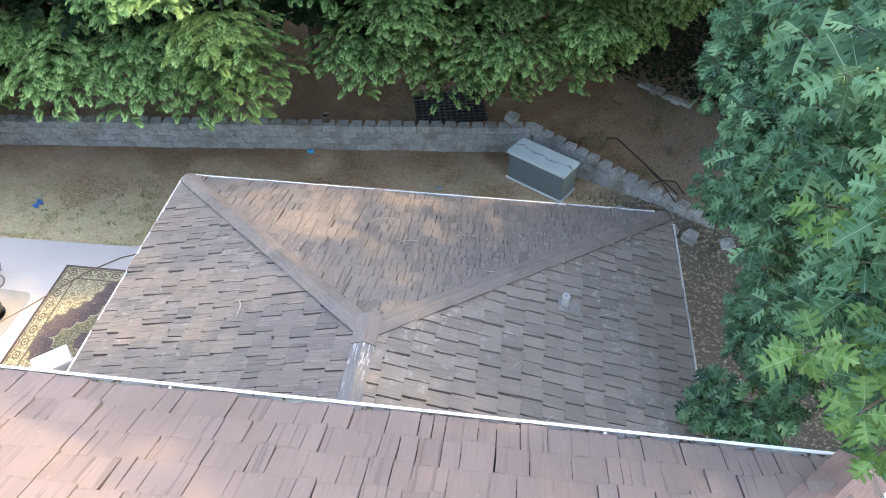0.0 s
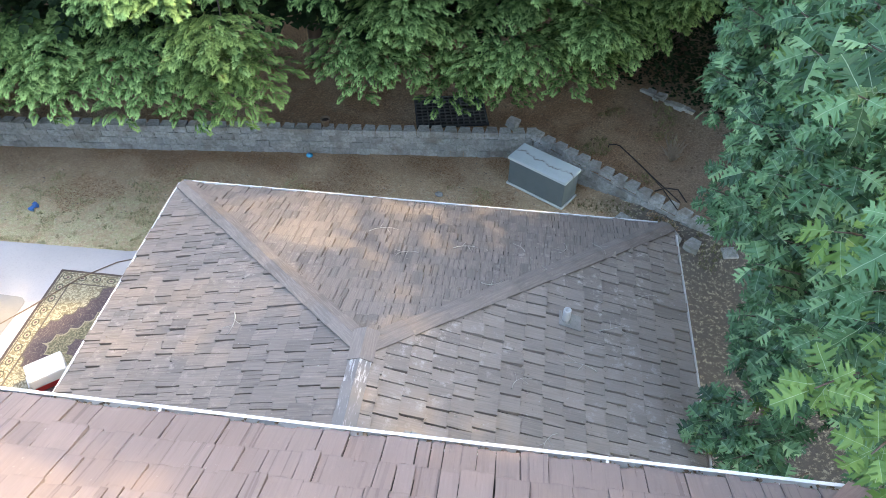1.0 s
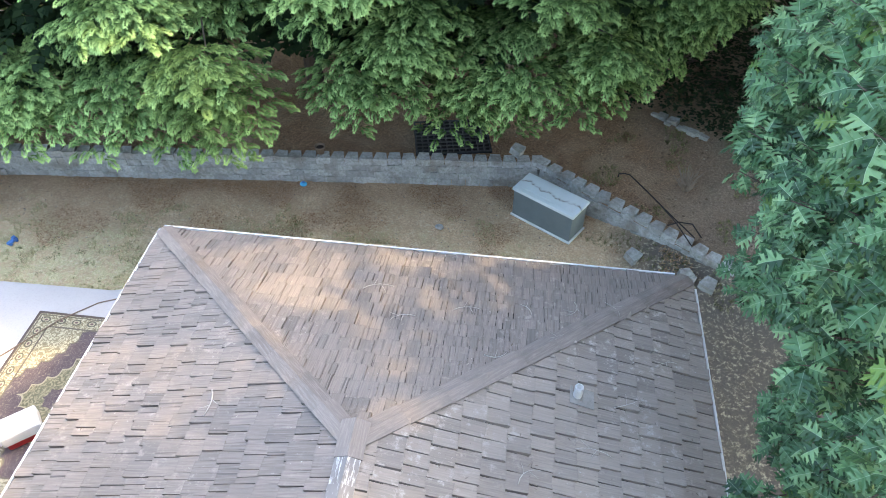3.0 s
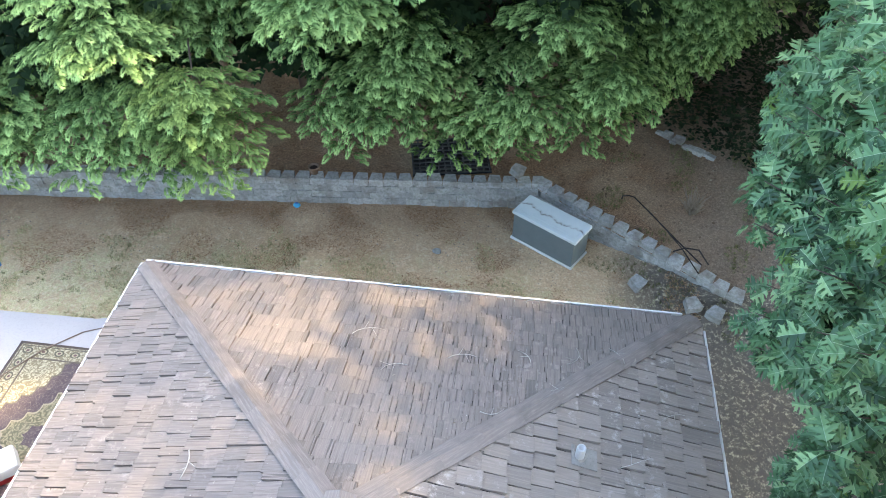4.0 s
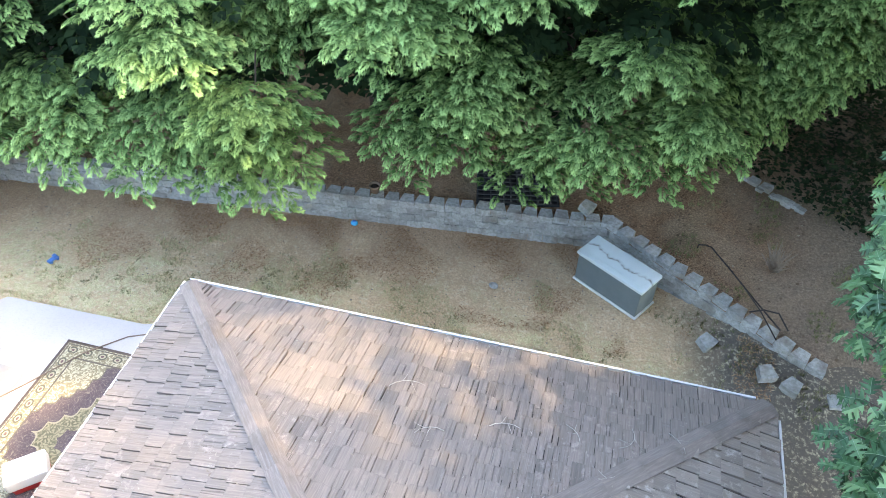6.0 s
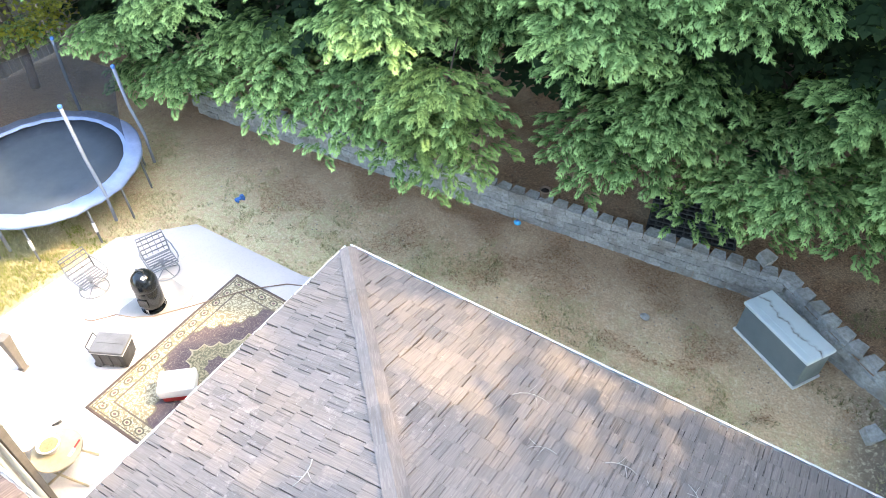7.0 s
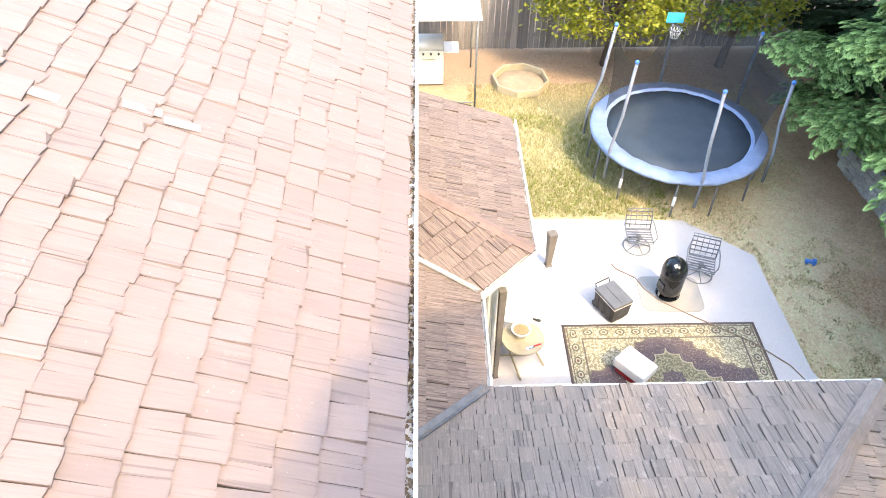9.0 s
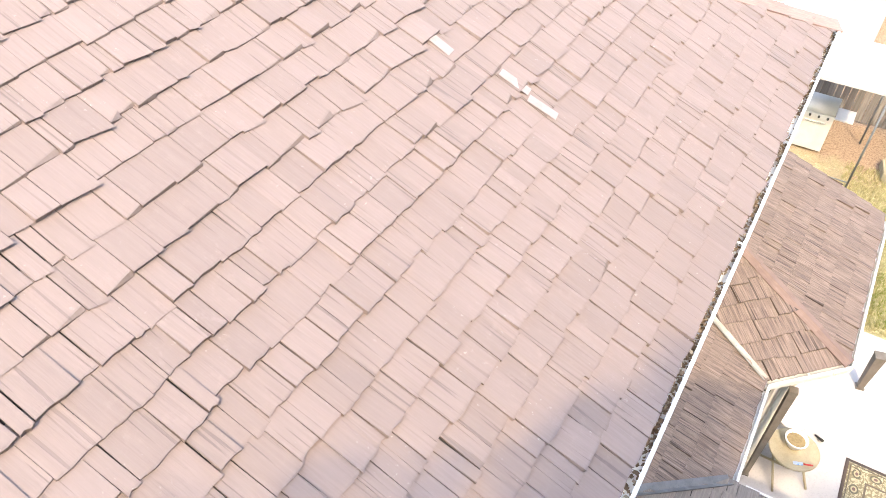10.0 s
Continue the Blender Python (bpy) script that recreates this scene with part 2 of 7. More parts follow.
def ground_material():
    """Dry lawn: bare trodden dirt, straw-coloured turf and some green, by large patches."""
    m = Nodes("dry_lawn")
    at = m.place()
    x, y = m.node("SeparateXYZ", 0, i0=at), m.node("SeparateXYZ", 1, i0=at)
    big, mid, fine = m.noise(at, 0.35, 4, 0.6), m.noise(at, 1.6, 5, 0.65), m.noise(at, 28, 5, 0.75)
    blades = m.noise(m.stretch(at, (60, 38, 40), (0, 0, 30)), 1.0, 4, 0.75)
    dirt = m.mix(m.ramp(fine, (0.36, 0.0), (0.64, 1.0)), (0.45, 0.3, 0.175), (0.76, 0.55, 0.335))
    dirt = m.mix(m.ramp(mid, (0.4, 0.0), (0.7, 0.6)), dirt, (0.45, 0.29, 0.17))
    straw = m.mix(m.ramp(blades, (0.3, 0.0), (0.7, 1.0)), (0.34, 0.285, 0.13), (0.86, 0.76, 0.44))
    green = m.mix(m.ramp(blades, (0.3, 0.0), (0.7, 1.0)), (0.16, 0.17, 0.075), (0.42, 0.39, 0.2))
    west = m.math("MULTIPLY", m.math("ADD", x, 6.0), -0.11)
    # turf thins out towards the retaining wall and under the trees
    near = m.math("MULTIPLY", m.math("SUBTRACT", 10.6, y), 0.24)
    tuft = m.ramp(m.noise(at, 5.0, 6, 0.85), (0.45, 0.0), (0.54, 1.0))
    turf = m.math("ADD", m.math("ADD", mid, near), m.math("MULTIPLY", big, 0.6))
    turf = m.math("MULTIPLY", m.ramp(turf, (0.72, 0.0), (1.0, 0.95)), m.math("ADD", m.math("MULTIPLY", tuft, 0.8), 0.2))
    c = m.mix(turf, dirt, straw)
    # darker bare earth on the strip beside the wing
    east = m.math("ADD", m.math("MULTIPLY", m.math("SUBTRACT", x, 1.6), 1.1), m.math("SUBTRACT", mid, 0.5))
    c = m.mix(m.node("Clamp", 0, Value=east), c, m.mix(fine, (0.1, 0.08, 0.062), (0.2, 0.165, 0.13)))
    lush = m.math("ADD", m.math("SUBTRACT", west, 0.25), m.math("SUBTRACT", m.math("MULTIPLY", near, 0.8), m.math("MULTIPLY", m.math("SUBTRACT", 1.0, big), 0.75)))
    c = m.mix(m.ramp(lush, (0.35, 0.0), (0.85, 0.8)), c, green)
    c = m.mix(m.ramp(m.noise(at, 6.5, 3), (0.64, 0.0), (0.74, 0.3)), c, (0.25, 0.185, 0.12))
    c = m.mix(m.ramp(m.noise(at, 3.5, 5, 0.75), (0.36, 0.3), (0.48, 0.0)), c, m.mix(0.5, c, (0.22, 0.17, 0.11)))
    c = m.mix(m.ramp(m.noise(at, 13.0, 4, 0.8), (0.52, 0.0), (0.66, 0.6)), c, (0.8, 0.69, 0.46))
    # rusty needles blown against the foot of the retaining wall
    foot = m.math("SUBTRACT", m.math("ADD", m.math("MULTIPLY", m.math("SUBTRACT", x, 0.3), 0.098), 12.72), y)
    foot = m.math("ADD", foot, m.math("MULTIPLY", m.math("SUBTRACT", m.noise(at, 1.3, 5, 0.7), 0.5), 2.6))
    c = m.mix(m.ramp(m.math("MULTIPLY", foot, 0.5), (0.08, 0.75), (0.6, 0.0)), c, m.ramp(m.noise(at, 34, 5, 0.8), (0.36, (0.19, 0.11, 0.062)), (0.5, (0.4, 0.255, 0.15)), (0.66, (0.64, 0.46, 0.3))))
    # bare needles and mulch at the far end, by the fence
    bare = m.math("MULTIPLY", m.math("SUBTRACT", m.math("ADD", m.math("MULTIPLY", x, -1.0), m.math("MULTIPLY", mid, 2.5)), 15.6), 0.8)
    c = m.mix(m.node("Clamp", 0, Value=bare), c, m.ramp(fine, (0.35, (0.17, 0.105, 0.06)), (0.65, (0.46, 0.33, 0.22))))
    return m.done(c, 0.95, m.math("ADD", fine, blades), 0.9, 0.02)


def mulch_material():
    m = Nodes("needle_mulch")
    at = m.place()
    fine = m.noise(m.stretch(at, (30, 46, 30), (0, 0, 20)), 1.0, 5, 0.8)
    c = m.ramp(fine, (0.36, (0.06, 0.032, 0.018)), (0.52, (0.24, 0.14, 0.075)), (0.7, (0.52, 0.34, 0.2)))
    c = m.mix(m.ramp(m.noise(at, 1.1, 4), (0.45, 0.0), (0.62, 0.6)), c, m.ramp(fine, (0.34, (0.14, 0.1, 0.066)), (0.66, (0.5, 0.37, 0.24))))
    # trodden grey-brown earth towards the house end
    east = m.math("ADD", m.math("MULTIPLY", m.math("SUBTRACT", m.node("SeparateXYZ", 0, i0=at), 1.9), 0.42), m.math("MULTIPLY", m.math("SUBTRACT", m.noise(at, 1.4, 5, 0.7), 0.5), 1.4))
    c = m.mix(m.node("Clamp", 0, Value=m.math("MULTIPLY", east, 0.9)), c, m.ramp(m.noise(at, 24, 5, 0.8), (0.34, (0.1, 0.074, 0.053)), (0.5, (0.21, 0.157, 0.113)), (0.66, (0.36, 0.272, 0.195))))
    return m.done(c, 0.95, fine, 1.0, 0.025)


def concrete_material():
    m = Nodes("patio_concrete")
    at = m.place()
    c = m.mix(m.noise(at, 0.8, 5), (0.57, 0.53, 0.5), (0.46, 0.43, 0.405))
    c = m.mix(m.ramp(m.noise(at, 40, 4), (0.5, 0.0), (0.8, 0.4)), c, (0.3, 0.28, 0.26))
    return m.done(c, 0.85, m.noise(at, 120, 3), 0.3, 0.004)


def block_material():
    m = Nodes("split_block")
    at, r = m.coord("Object"), m.single()
    moved = m.node("VectorMath", 0, i0=at, i1=m.node("CombineXYZ", 0, X=m.math("MULTIPLY", r, 50.0)))
    n = m.noise(moved, 14, 5, 0.7)
    c = m.mix(r, (0.34, 0.345, 0.325), (0.48, 0.48, 0.45))
    c = m.mix(m.ramp(n, (0.4, 0.0), (0.7, 0.8)), c, (0.19, 0.185, 0.165))
    c = m.mix(m.ramp(m.noise(m.place(), 2.5, 4), (0.5, 0.0), (0.68, 0.6)), c, (0.17, 0.145, 0.105))
    return m.done(c, 0.92, m.noise(moved, 30, 5, 0.7), 0.9, 0.02)


def rug_material():
    """A floral rug: dark edge, cream border of flowers, dark lobed field."""
    m = Nodes("patterned_rug")
    at = m.coord("Object")
    x, y = m.node("SeparateXYZ", 0, i0=at), m.node("SeparateXYZ", 1, i0=at)
    ex, ey = m.math("SUBTRACT", 1.15, m.math("ABSOLUTE", x)), m.math("SUBTRACT", 1.63, m.math("ABSOLUTE", y))
    edge = m.math("MINIMUM", ex, ey)
    wavy = m.node("VectorMath", 0, i0=at, i1=m.node("VectorMath", 0, i0=m.noise(at, 9.0, 2, 0.5, 1), i1=(0.16, 0.16, 0.0)))
    wavy.node.inputs[1].links[0].from_node.operation = "MULTIPLY"
    scroll = m.cells(wavy, 21.0, 0, "DISTANCE_TO_EDGE")
    scroll2 = m.cells(m.stretch(wavy, (1, 1, 1), (0, 0, 45)), 34.0, 0, "SMOOTH_F1")
    petals = m.cells(wavy, 19.0)
    cream = m.mix(m.ramp(scroll2, (0.3, 1.0), (0.5, 0.0)), (0.2, 0.17, 0.095), (0.5, 0.45, 0.3))
    cream = m.mix(m.ramp(petals, (0.14, 0.85), (0.22, 0.0)), cream, (0.13, 0.105, 0.06))
    dark = m.mix(m.ramp(scroll, (0.01, 0.8), (0.045, 0.0)), (0.05, 0.028, 0.045), (0.24, 0.2, 0.15))
    dark = m.mix(m.ramp(petals, (0.1, 0.7), (0.16, 0.0)), dark, (0.3, 0.23, 0.17))
    # a broad scalloped dark band round an olive medallion, on a field of fine scrolls
    ax, ay = m.math("ABSOLUTE", x), m.math("ABSOLUTE", y)
    lobes = m.math("ADD", m.math("MULTIPLY", ax, 0.95), m.math("MULTIPLY", ay, 0.62))
    scallop = m.math("ABSOLUTE", m.math("SINE", m.math("MULTIPLY", m.math("SUBTRACT", ay, m.math("MULTIPLY", ax, 1.1)), 9.0)))
    rim = m.math("ADD", m.math("MULTIPLY", scallop, 0.085), m.math("MULTIPLY", m.math("SINE", m.math("MULTIPLY", m.math("SUBTRACT", ay, ax), 3.4)), 0.06))
    lobes = m.math("ADD", lobes, rim)
    inside = m.mix(m.math("LESS_THAN", lobes, 0.98), cream, (0.11, 0.095, 0.06))
    inside = m.mix(m.math("LESS_THAN", lobes, 0.95), inside, dark)
    olive = m.mix(m.ramp(scroll2, (0.3, 1.0), (0.5, 0.0)), (0.1, 0.095, 0.045), (0.3, 0.26, 0.15))
    inside = m.mix(m.math("LESS_THAN", lobes, 0.56), inside, (0.36, 0.31, 0.2))
    inside = m.mix(m.math("LESS_THAN", lobes, 0.53), inside, olive)
    inside = m.mix(m.math("LESS_THAN", lobes, 0.24), inside, dark)
    # border of oval rosettes between two guard lines
    inside = m.mix(m.math("LESS_THAN", edge, 0.31), inside, cream)
    run = m.mix(m.math("LESS_THAN", ex, ey), x, y)
    cell = m.math("SUBTRACT", m.math("FRACT", m.math("DIVIDE", run, 0.27)), 0.5)
    oval = m.math("SQRT", m.math("ADD", m.math("POWER", m.math("DIVIDE", cell, 0.3), 2.0), m.math("POWER", m.math("DIVIDE", m.math("SUBTRACT", edge, 0.17), 0.062), 2.0)))
    inside = m.mix(m.math("LESS_THAN", oval, 1.0), inside, (0.085, 0.08, 0.05))
    inside = m.mix(m.math("LESS_THAN", oval, 0.66), inside, (0.4, 0.35, 0.22))
    inside = m.mix(m.math("LESS_THAN", oval, 0.34), inside, (0.12, 0.06, 0.06))
    for line, half in ((0.305, 0.014), (0.075, 0.008)):
        inside = m.mix(m.math("LESS_THAN", m.math("ABSOLUTE", m.math("SUBTRACT", edge, line)), half), inside, (0.09, 0.07, 0.05))
    c = m.mix(m.math("LESS_THAN", edge, 0.045), inside, (0.085, 0.055, 0.048))
    c = m.mix(m.math("MULTIPLY", m.noise(at, 3, 4), 0.35), c, (0.3, 0.26, 0.2))
    return m.done(c, 0.95, m.noise(at, 400, 2), 0.4, 0.003)


def foliage_material(name, dark, mid, light, tip, rough=0.55, scale=1.2, own=False, glow=0.3, veins=False, growth=0.0, gloss=0.35):
    """Leaves: a tone for each piece, and light let through to the far side."""
    m = Nodes(name)
    r, at = m.single() if own else m.island(), m.place()
    c = m.ramp(r, (0.0, dark), (0.45, mid), (0.85, light), (1.0, tip))
    c = m.mix(m.ramp(m.noise(at, scale, 3), (0.42, 0.0), (0.66, 0.65)), c, m.mix(0.5, c, light))
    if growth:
        # pale new growth at the spray tips; bases darkened as shade between sprays
        growth_and_shade = m.math("DIVIDE", m.node("SeparateXYZ", 1, i0=m.coord("UV")), growth)
        c = m.mix(m.ramp(growth_and_shade, (0.3, 0.0), (1.05, 0.95)), m.mix(0.7, c, tuple(v * 0.35 for v in dark)), m.mix(0.65, light, tip))
    if veins:
        uv = m.coord("UV")
        u, v = m.math("ABSOLUTE", m.node("SeparateXYZ", 0, i0=uv)), m.node("SeparateXYZ", 1, i0=uv)
        side = m.math("FRACT", m.math("MULTIPLY", m.math("SUBTRACT", v, m.math("MULTIPLY", u, 0.75)), 4.6))
        line = m.math("MAXIMUM", m.math("LESS_THAN", u, 0.007), m.math("MULTIPLY", m.math("LESS_THAN", side, 0.045), 0.05))
        c = m.mix(m.math("MULTIPLY", line, 0.6), c, (0.36, 0.46, 0.3))
    m.done(c, rough, None, Specular_IOR_Level=gloss)
    through_leaf = m.node("BsdfTranslucent", 0, Color=m.mix(0.5, c, light))
    both = m.t.nodes.new("ShaderNodeMixShader")
    both.inputs[0].default_value = glow
    m.t.links.new(m.b.outputs[0], both.inputs[1])
    m.t.links.new(through_leaf, both.inputs[2])
    m.t.links.new(both.outputs[0], m.t.nodes["Material Output"].inputs[0])
    return m.m


def bark_material():
    m = Nodes("bark")
    at = m.coord("Object")
    n = m.noise(m.stretch(at, (14, 14, 2.5)), 1.0, 5, 0.7)
    return m.done(m.mix(n, (0.05, 0.036, 0.028), (0.15, 0.115, 0.09)), 0.95, n, 1.0, 0.03)


def fence_material():
    m = Nodes("weathered_fence")
    at, r = m.coord("Object"), m.single()
    g = m.noise(m.stretch(m.node("VectorMath", 0, i0=at, i1=m.node("CombineXYZ", 0, X=m.math("MULTIPLY", r, 9.0))), (40, 40, 2)), 1.0, 4)
    c = m.mix(r, (0.17, 0.155, 0.14), (0.3, 0.275, 0.245))
    return m.done(m.mix(m.ramp(g, (0.4, 0.0), (0.7, 0.6)), c, (0.1, 0.088, 0.075)), 0.9, g, 0.5, 0.005)


def net_material():
    """A fine mesh net, seen as a thin grey veil."""
    m = Nodes("safety_net")
    m.put(m.b.inputs["Base Color"], (0.02, 0.022, 0.025))
    m.b.inputs["Roughness"].default_value = 0.7
    m.b.inputs["Alpha"].default_value = 0.62
    return m.m


LID, GROUND, MULCH, CONCRETE, BLOCK, RUG, BARK, FENCE, NET = (
    lid_material(), ground_material(), mulch_material(), concrete_material(), block_material(), rug_material(), bark_material(),
    fence_material(), net_material())
HIP_WING = hip_material("hip_cap_wing", (0.17, 0.142, 0.122), (0.22, 0.183, 0.156), (0.32, 0.27, 0.235))
HIP_UPPER = hip_material("hip_cap_upper", (0.24, 0.16, 0.135), (0.3, 0.2, 0.17), (0.36, 0.26, 0.22))
HIP_BAY = hip_material("hip_cap_bay", (0.16, 0.108, 0.09), (0.2, 0.137, 0.114), (0.25, 0.18, 0.15))


def ridge_material():
    """Ridge boards with white paint peeling off along the grain, some nearly bare."""
    m = Nodes("ridge_cap_peeled")
    at, r = m.coord("Object"), m.single()
    moved = m.node("VectorMath", 0, i0=at, i1=m.node("CombineXYZ", 0, X=m.math("MULTIPLY", r, 31.0)))
    g = m.noise(m.stretch(moved, (42, 5, 42)), 1.0, 5, 0.7)
    keep = m.math("ADD", g, m.math("MULTIPLY", m.math("SUBTRACT", r, 0.5), 0.22))
    c = m.mix(m.noise(moved, 6, 4), (0.15, 0.135, 0.125), (0.25, 0.23, 0.215))
    return m.done(m.mix(m.ramp(keep, (0.47, 0.0), (0.57, 0.85)), c, (0.56, 0.545, 0.53)), 0.7, g, 0.5, 0.005)


RIDGE_PALE = ridge_material()
VENTMETAL = plain("painted_vent_metal", (0.22, 0.245, 0.26), 0.6, 0.15, 6, 0.08)
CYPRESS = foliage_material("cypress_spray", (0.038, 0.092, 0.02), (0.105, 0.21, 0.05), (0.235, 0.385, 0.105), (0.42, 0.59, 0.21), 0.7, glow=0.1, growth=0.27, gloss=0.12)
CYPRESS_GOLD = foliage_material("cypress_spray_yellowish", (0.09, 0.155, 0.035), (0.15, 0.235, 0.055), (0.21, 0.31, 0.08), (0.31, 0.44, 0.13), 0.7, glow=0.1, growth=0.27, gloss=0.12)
OAK = foliage_material("oak_leaf", (0.014, 0.046, 0.018), (0.05, 0.125, 0.048), (0.125, 0.24, 0.1), (0.25, 0.39, 0.17), 0.42, glow=0.15, veins=True)
OAK_YOUNG = foliage_material("young_oak_leaf", (0.085, 0.165, 0.04), (0.115, 0.21, 0.05), (0.15, 0.26, 0.065), (0.2, 0.31, 0.08), 0.45, veins=True)
OAK_SINGLE = foliage_material("oak_leaf_single", (0.014, 0.046, 0.018), (0.05, 0.125, 0.048), (0.125, 0.24, 0.1), (0.25, 0.39, 0.17), 0.42, 1.2, True, 0.15, True)
SHRUBLEAF = foliage_material("yellow_green_leaf", (0.12, 0.15, 0.012), (0.22, 0.24, 0.02), (0.31, 0.31, 0.03), (0.4, 0.38, 0.045), 0.55)
# near-black leaf colour that puts deep shade into undergrowth and inner twigs
SHADE_LEAF = foliage_material("shade_dark_leaf", (0.01, 0.02, 0.01), (0.018, 0.036, 0.015), (0.028, 0.05, 0.02), (0.04, 0.065, 0.025), 0.7, gloss=0.1)
GRASS = foliage_material("grass_blade", (0.24, 0.23, 0.1), (0.42, 0.38, 0.18), (0.64, 0.57, 0.32), (0.84, 0.77, 0.52), 0.8)
LUSH = foliage_material("green_grass_blade", (0.13, 0.17, 0.03), (0.22, 0.27, 0.05), (0.33, 0.36, 0.08), (0.45, 0.46, 0.15), 0.8)
WEED = foliage_material("weed_blade", (0.07, 0.09, 0.03), (0.13, 0.15, 0.05), (0.24, 0.23, 0.1), (0.4, 0.36, 0.2), 0.8)
SCRAPS = foliage_material("bleached_litter", (0.12, 0.09, 0.065), (0.2, 0.165, 0.125), (0.3, 0.26, 0.21), (0.42, 0.39, 0.33), 0.9)
RUSTY = foliage_material("rusty_needles", (0.22, 0.12, 0.06), (0.34, 0.2, 0.11), (0.5, 0.32, 0.18), (0.7, 0.52, 0.34), 0.9)
CHIPS = foliage_material("leaf_litter", (0.1, 0.065, 0.04), (0.16, 0.11, 0.07), (0.24, 0.18, 0.12), (0.42, 0.36, 0.27), 0.9)


# ---- mesh helpers ----
def box(bm, at, size, turn=None, bevel=0.0, taper=1.0):
    """A block centred at at; taper scales its top."""
    made = bmesh.ops.create_cube(bm, size=1.0)["verts"]
    for v in made:
        k = taper if v.co.z > 0 else 1.0
        v.co = Vector((v.co.x * size[0] * k, v.co.y * size[1] * k, v.co.z * size[2]))
    if bevel:
        edges = list({e for v in made for e in v.link_edges})
        made = list({v for f in bmesh.ops.bevel(bm, geom=edges, offset=bevel, segments=2, affect="EDGES", profile=0.6)["faces"] for v in f.verts} | {v for v in made if v.is_valid})
    m = Matrix.Translation(at) @ (turn.to_4x4() if turn else Matrix())
    for v in made:
        v.co = m @ v.co
    return made


def turned(bm, profile, at=(0, 0, 0), sides=24, caps=True, turn=None):
    """A lathe: profile of (radius, height) from below upwards."""
    m = Matrix.Translation(at) @ (turn.to_4x4() if turn else Matrix())
    rings = []
    for r, z in profile:
        rings.append([bm.verts.new(m @ Vector((r * math.cos(a), r * math.sin(a), z))) for a in (2 * math.pi * i / sides for i in range(sides))])
    for a, b in zip(rings, rings[1:]):
        for i in range(sides):
            f = bm.faces.new((a[i], a[(i + 1) % sides], b[(i + 1) % sides], b[i]))
            f.smooth = True
    if caps:
        bm.faces.new(rings[0][::-1])
        bm.faces.new(rings[-1])


def tube(bm, points, radius, sides=8, closed=False):
    """A round bar along points; radius may be a list."""
    pts = [Vector(p) for p in points]
    n = len(pts)
    rad = radius if isinstance(radius, (list, tuple)) else [radius] * n
    rings, up = [], Vector((0.13, 0.21, 0.97))
    for i, p in enumerate(pts):
        d = (pts[(i + 1) % n] - pts[i - 1]) if closed else (pts[min(i + 1, n - 1)] - pts[max(i - 1, 0)])
        d.normalize()
        a = d.cross(up if abs(d.dot(up)) < 0.97 else Vector((1, 0, 0))).normalized()
        b = d.cross(a)
        rings.append([bm.verts.new(p + rad[i] * (math.cos(t) * a + math.sin(t) * b)) for t in (2 * math.pi * k / sides for k in range(sides))])
    pairs = list(zip(rings, rings[1:])) + ([(rings[-1], rings[0])] if closed else [])
    for a, b in pairs:
        for k in range(sides):
            f = bm.faces.new((a[k], b[k], b[(k + 1) % sides], a[(k + 1) % sides]))
            f.smooth = True
    if not closed:
        bm.faces.new(rings[0])
        bm.faces.new(rings[-1][::-1])


def prism(bm, outline, z0, z1):
    """An upright prism over a plan outline, counter-clockwise."""
    low = [bm.verts.new((x, y, z0)) for x, y in outline]
    top = [bm.verts.new((x, y, z1)) for x, y in outline]
    bm.faces.new(low[::-1])
    bm.faces.new(top)
    for i in range(len(outline)):
        j = (i + 1) % len(outline)
        bm.faces.new((low[i], low[j], top[j], top[i]))


def part(name, bm, material, parent=None, label=""):
    mesh = bpy.data.meshes.new(name)
    bmesh.ops.recalc_face_normals(bm, faces=bm.faces)
    bm.to_mesh(mesh)
    bm.free()
    mesh.materials.append(material)
    ob = new(name, mesh)
    ob.parent = parent
    return tagged(ob, label)


def thing(name, at, label, category, group="", kind="", turn=0.0):
    ob = new(name)
    ob.matrix_world = pose(*at, 0, 0, turn)
    ob.empty_display_size = 0.2
    return tagged(ob, label, category, group, kind)


def sheet(name, verts, faces, material, parent=None, label="", uv=None, smooth=False):
    """A mesh from arrays; uv: one pair for each vertex."""
    mesh = bpy.data.meshes.new(name)
    mesh.from_pydata([tuple(v) for v in verts], [], [tuple(f) for f in faces])
    if uv is not None:
        layer = mesh.uv_layers.new(name="UVMap")
        index = np.empty(len(mesh.loops), dtype=np.int32)
        mesh.loops.foreach_get("vertex_index", index)
        layer.data.foreach_set("uv", np.asarray(uv, dtype=np.float32)[index].ravel())
    if smooth:
        mesh.polygons.foreach_set("use_smooth", [True] * len(mesh.polygons))
    mesh.materials.append(material)
    ob = new(name, mesh)
    ob.parent = parent
    return tagged(ob, label)


# ---- ground ----
def wall_line(x):
    """The yard face of the retaining wall: a long run, then a diagonal towards the house."""
    if x < 0.3:
        return 12.72 + 0.098 * (x - 0.3)
    return 12.72 - 0.645 * (x - 0.3) if x < 3.9 else 10.4 - 0.3 * (x - 3.9)


def graded(spans):
    out = []
    for a, b, n in spans:
        out += [a + (b - a) * i / n for i in range(n)]
    return out + [spans[-1][1]]


def grid(name, xs, ys, height, material, label, category):
    verts = [(x, y, height(x, y)) for y in ys for x in xs]
    n = len(xs)
    faces = [(j * n + i, j * n + i + 1, j * n + i + 1 + n, j * n + i + n) for j in range(len(ys) - 1) for i in range(n - 1)]
    return tagged(sheet(name, verts, faces, material, None, "", None, True), label, category, "", "structure")


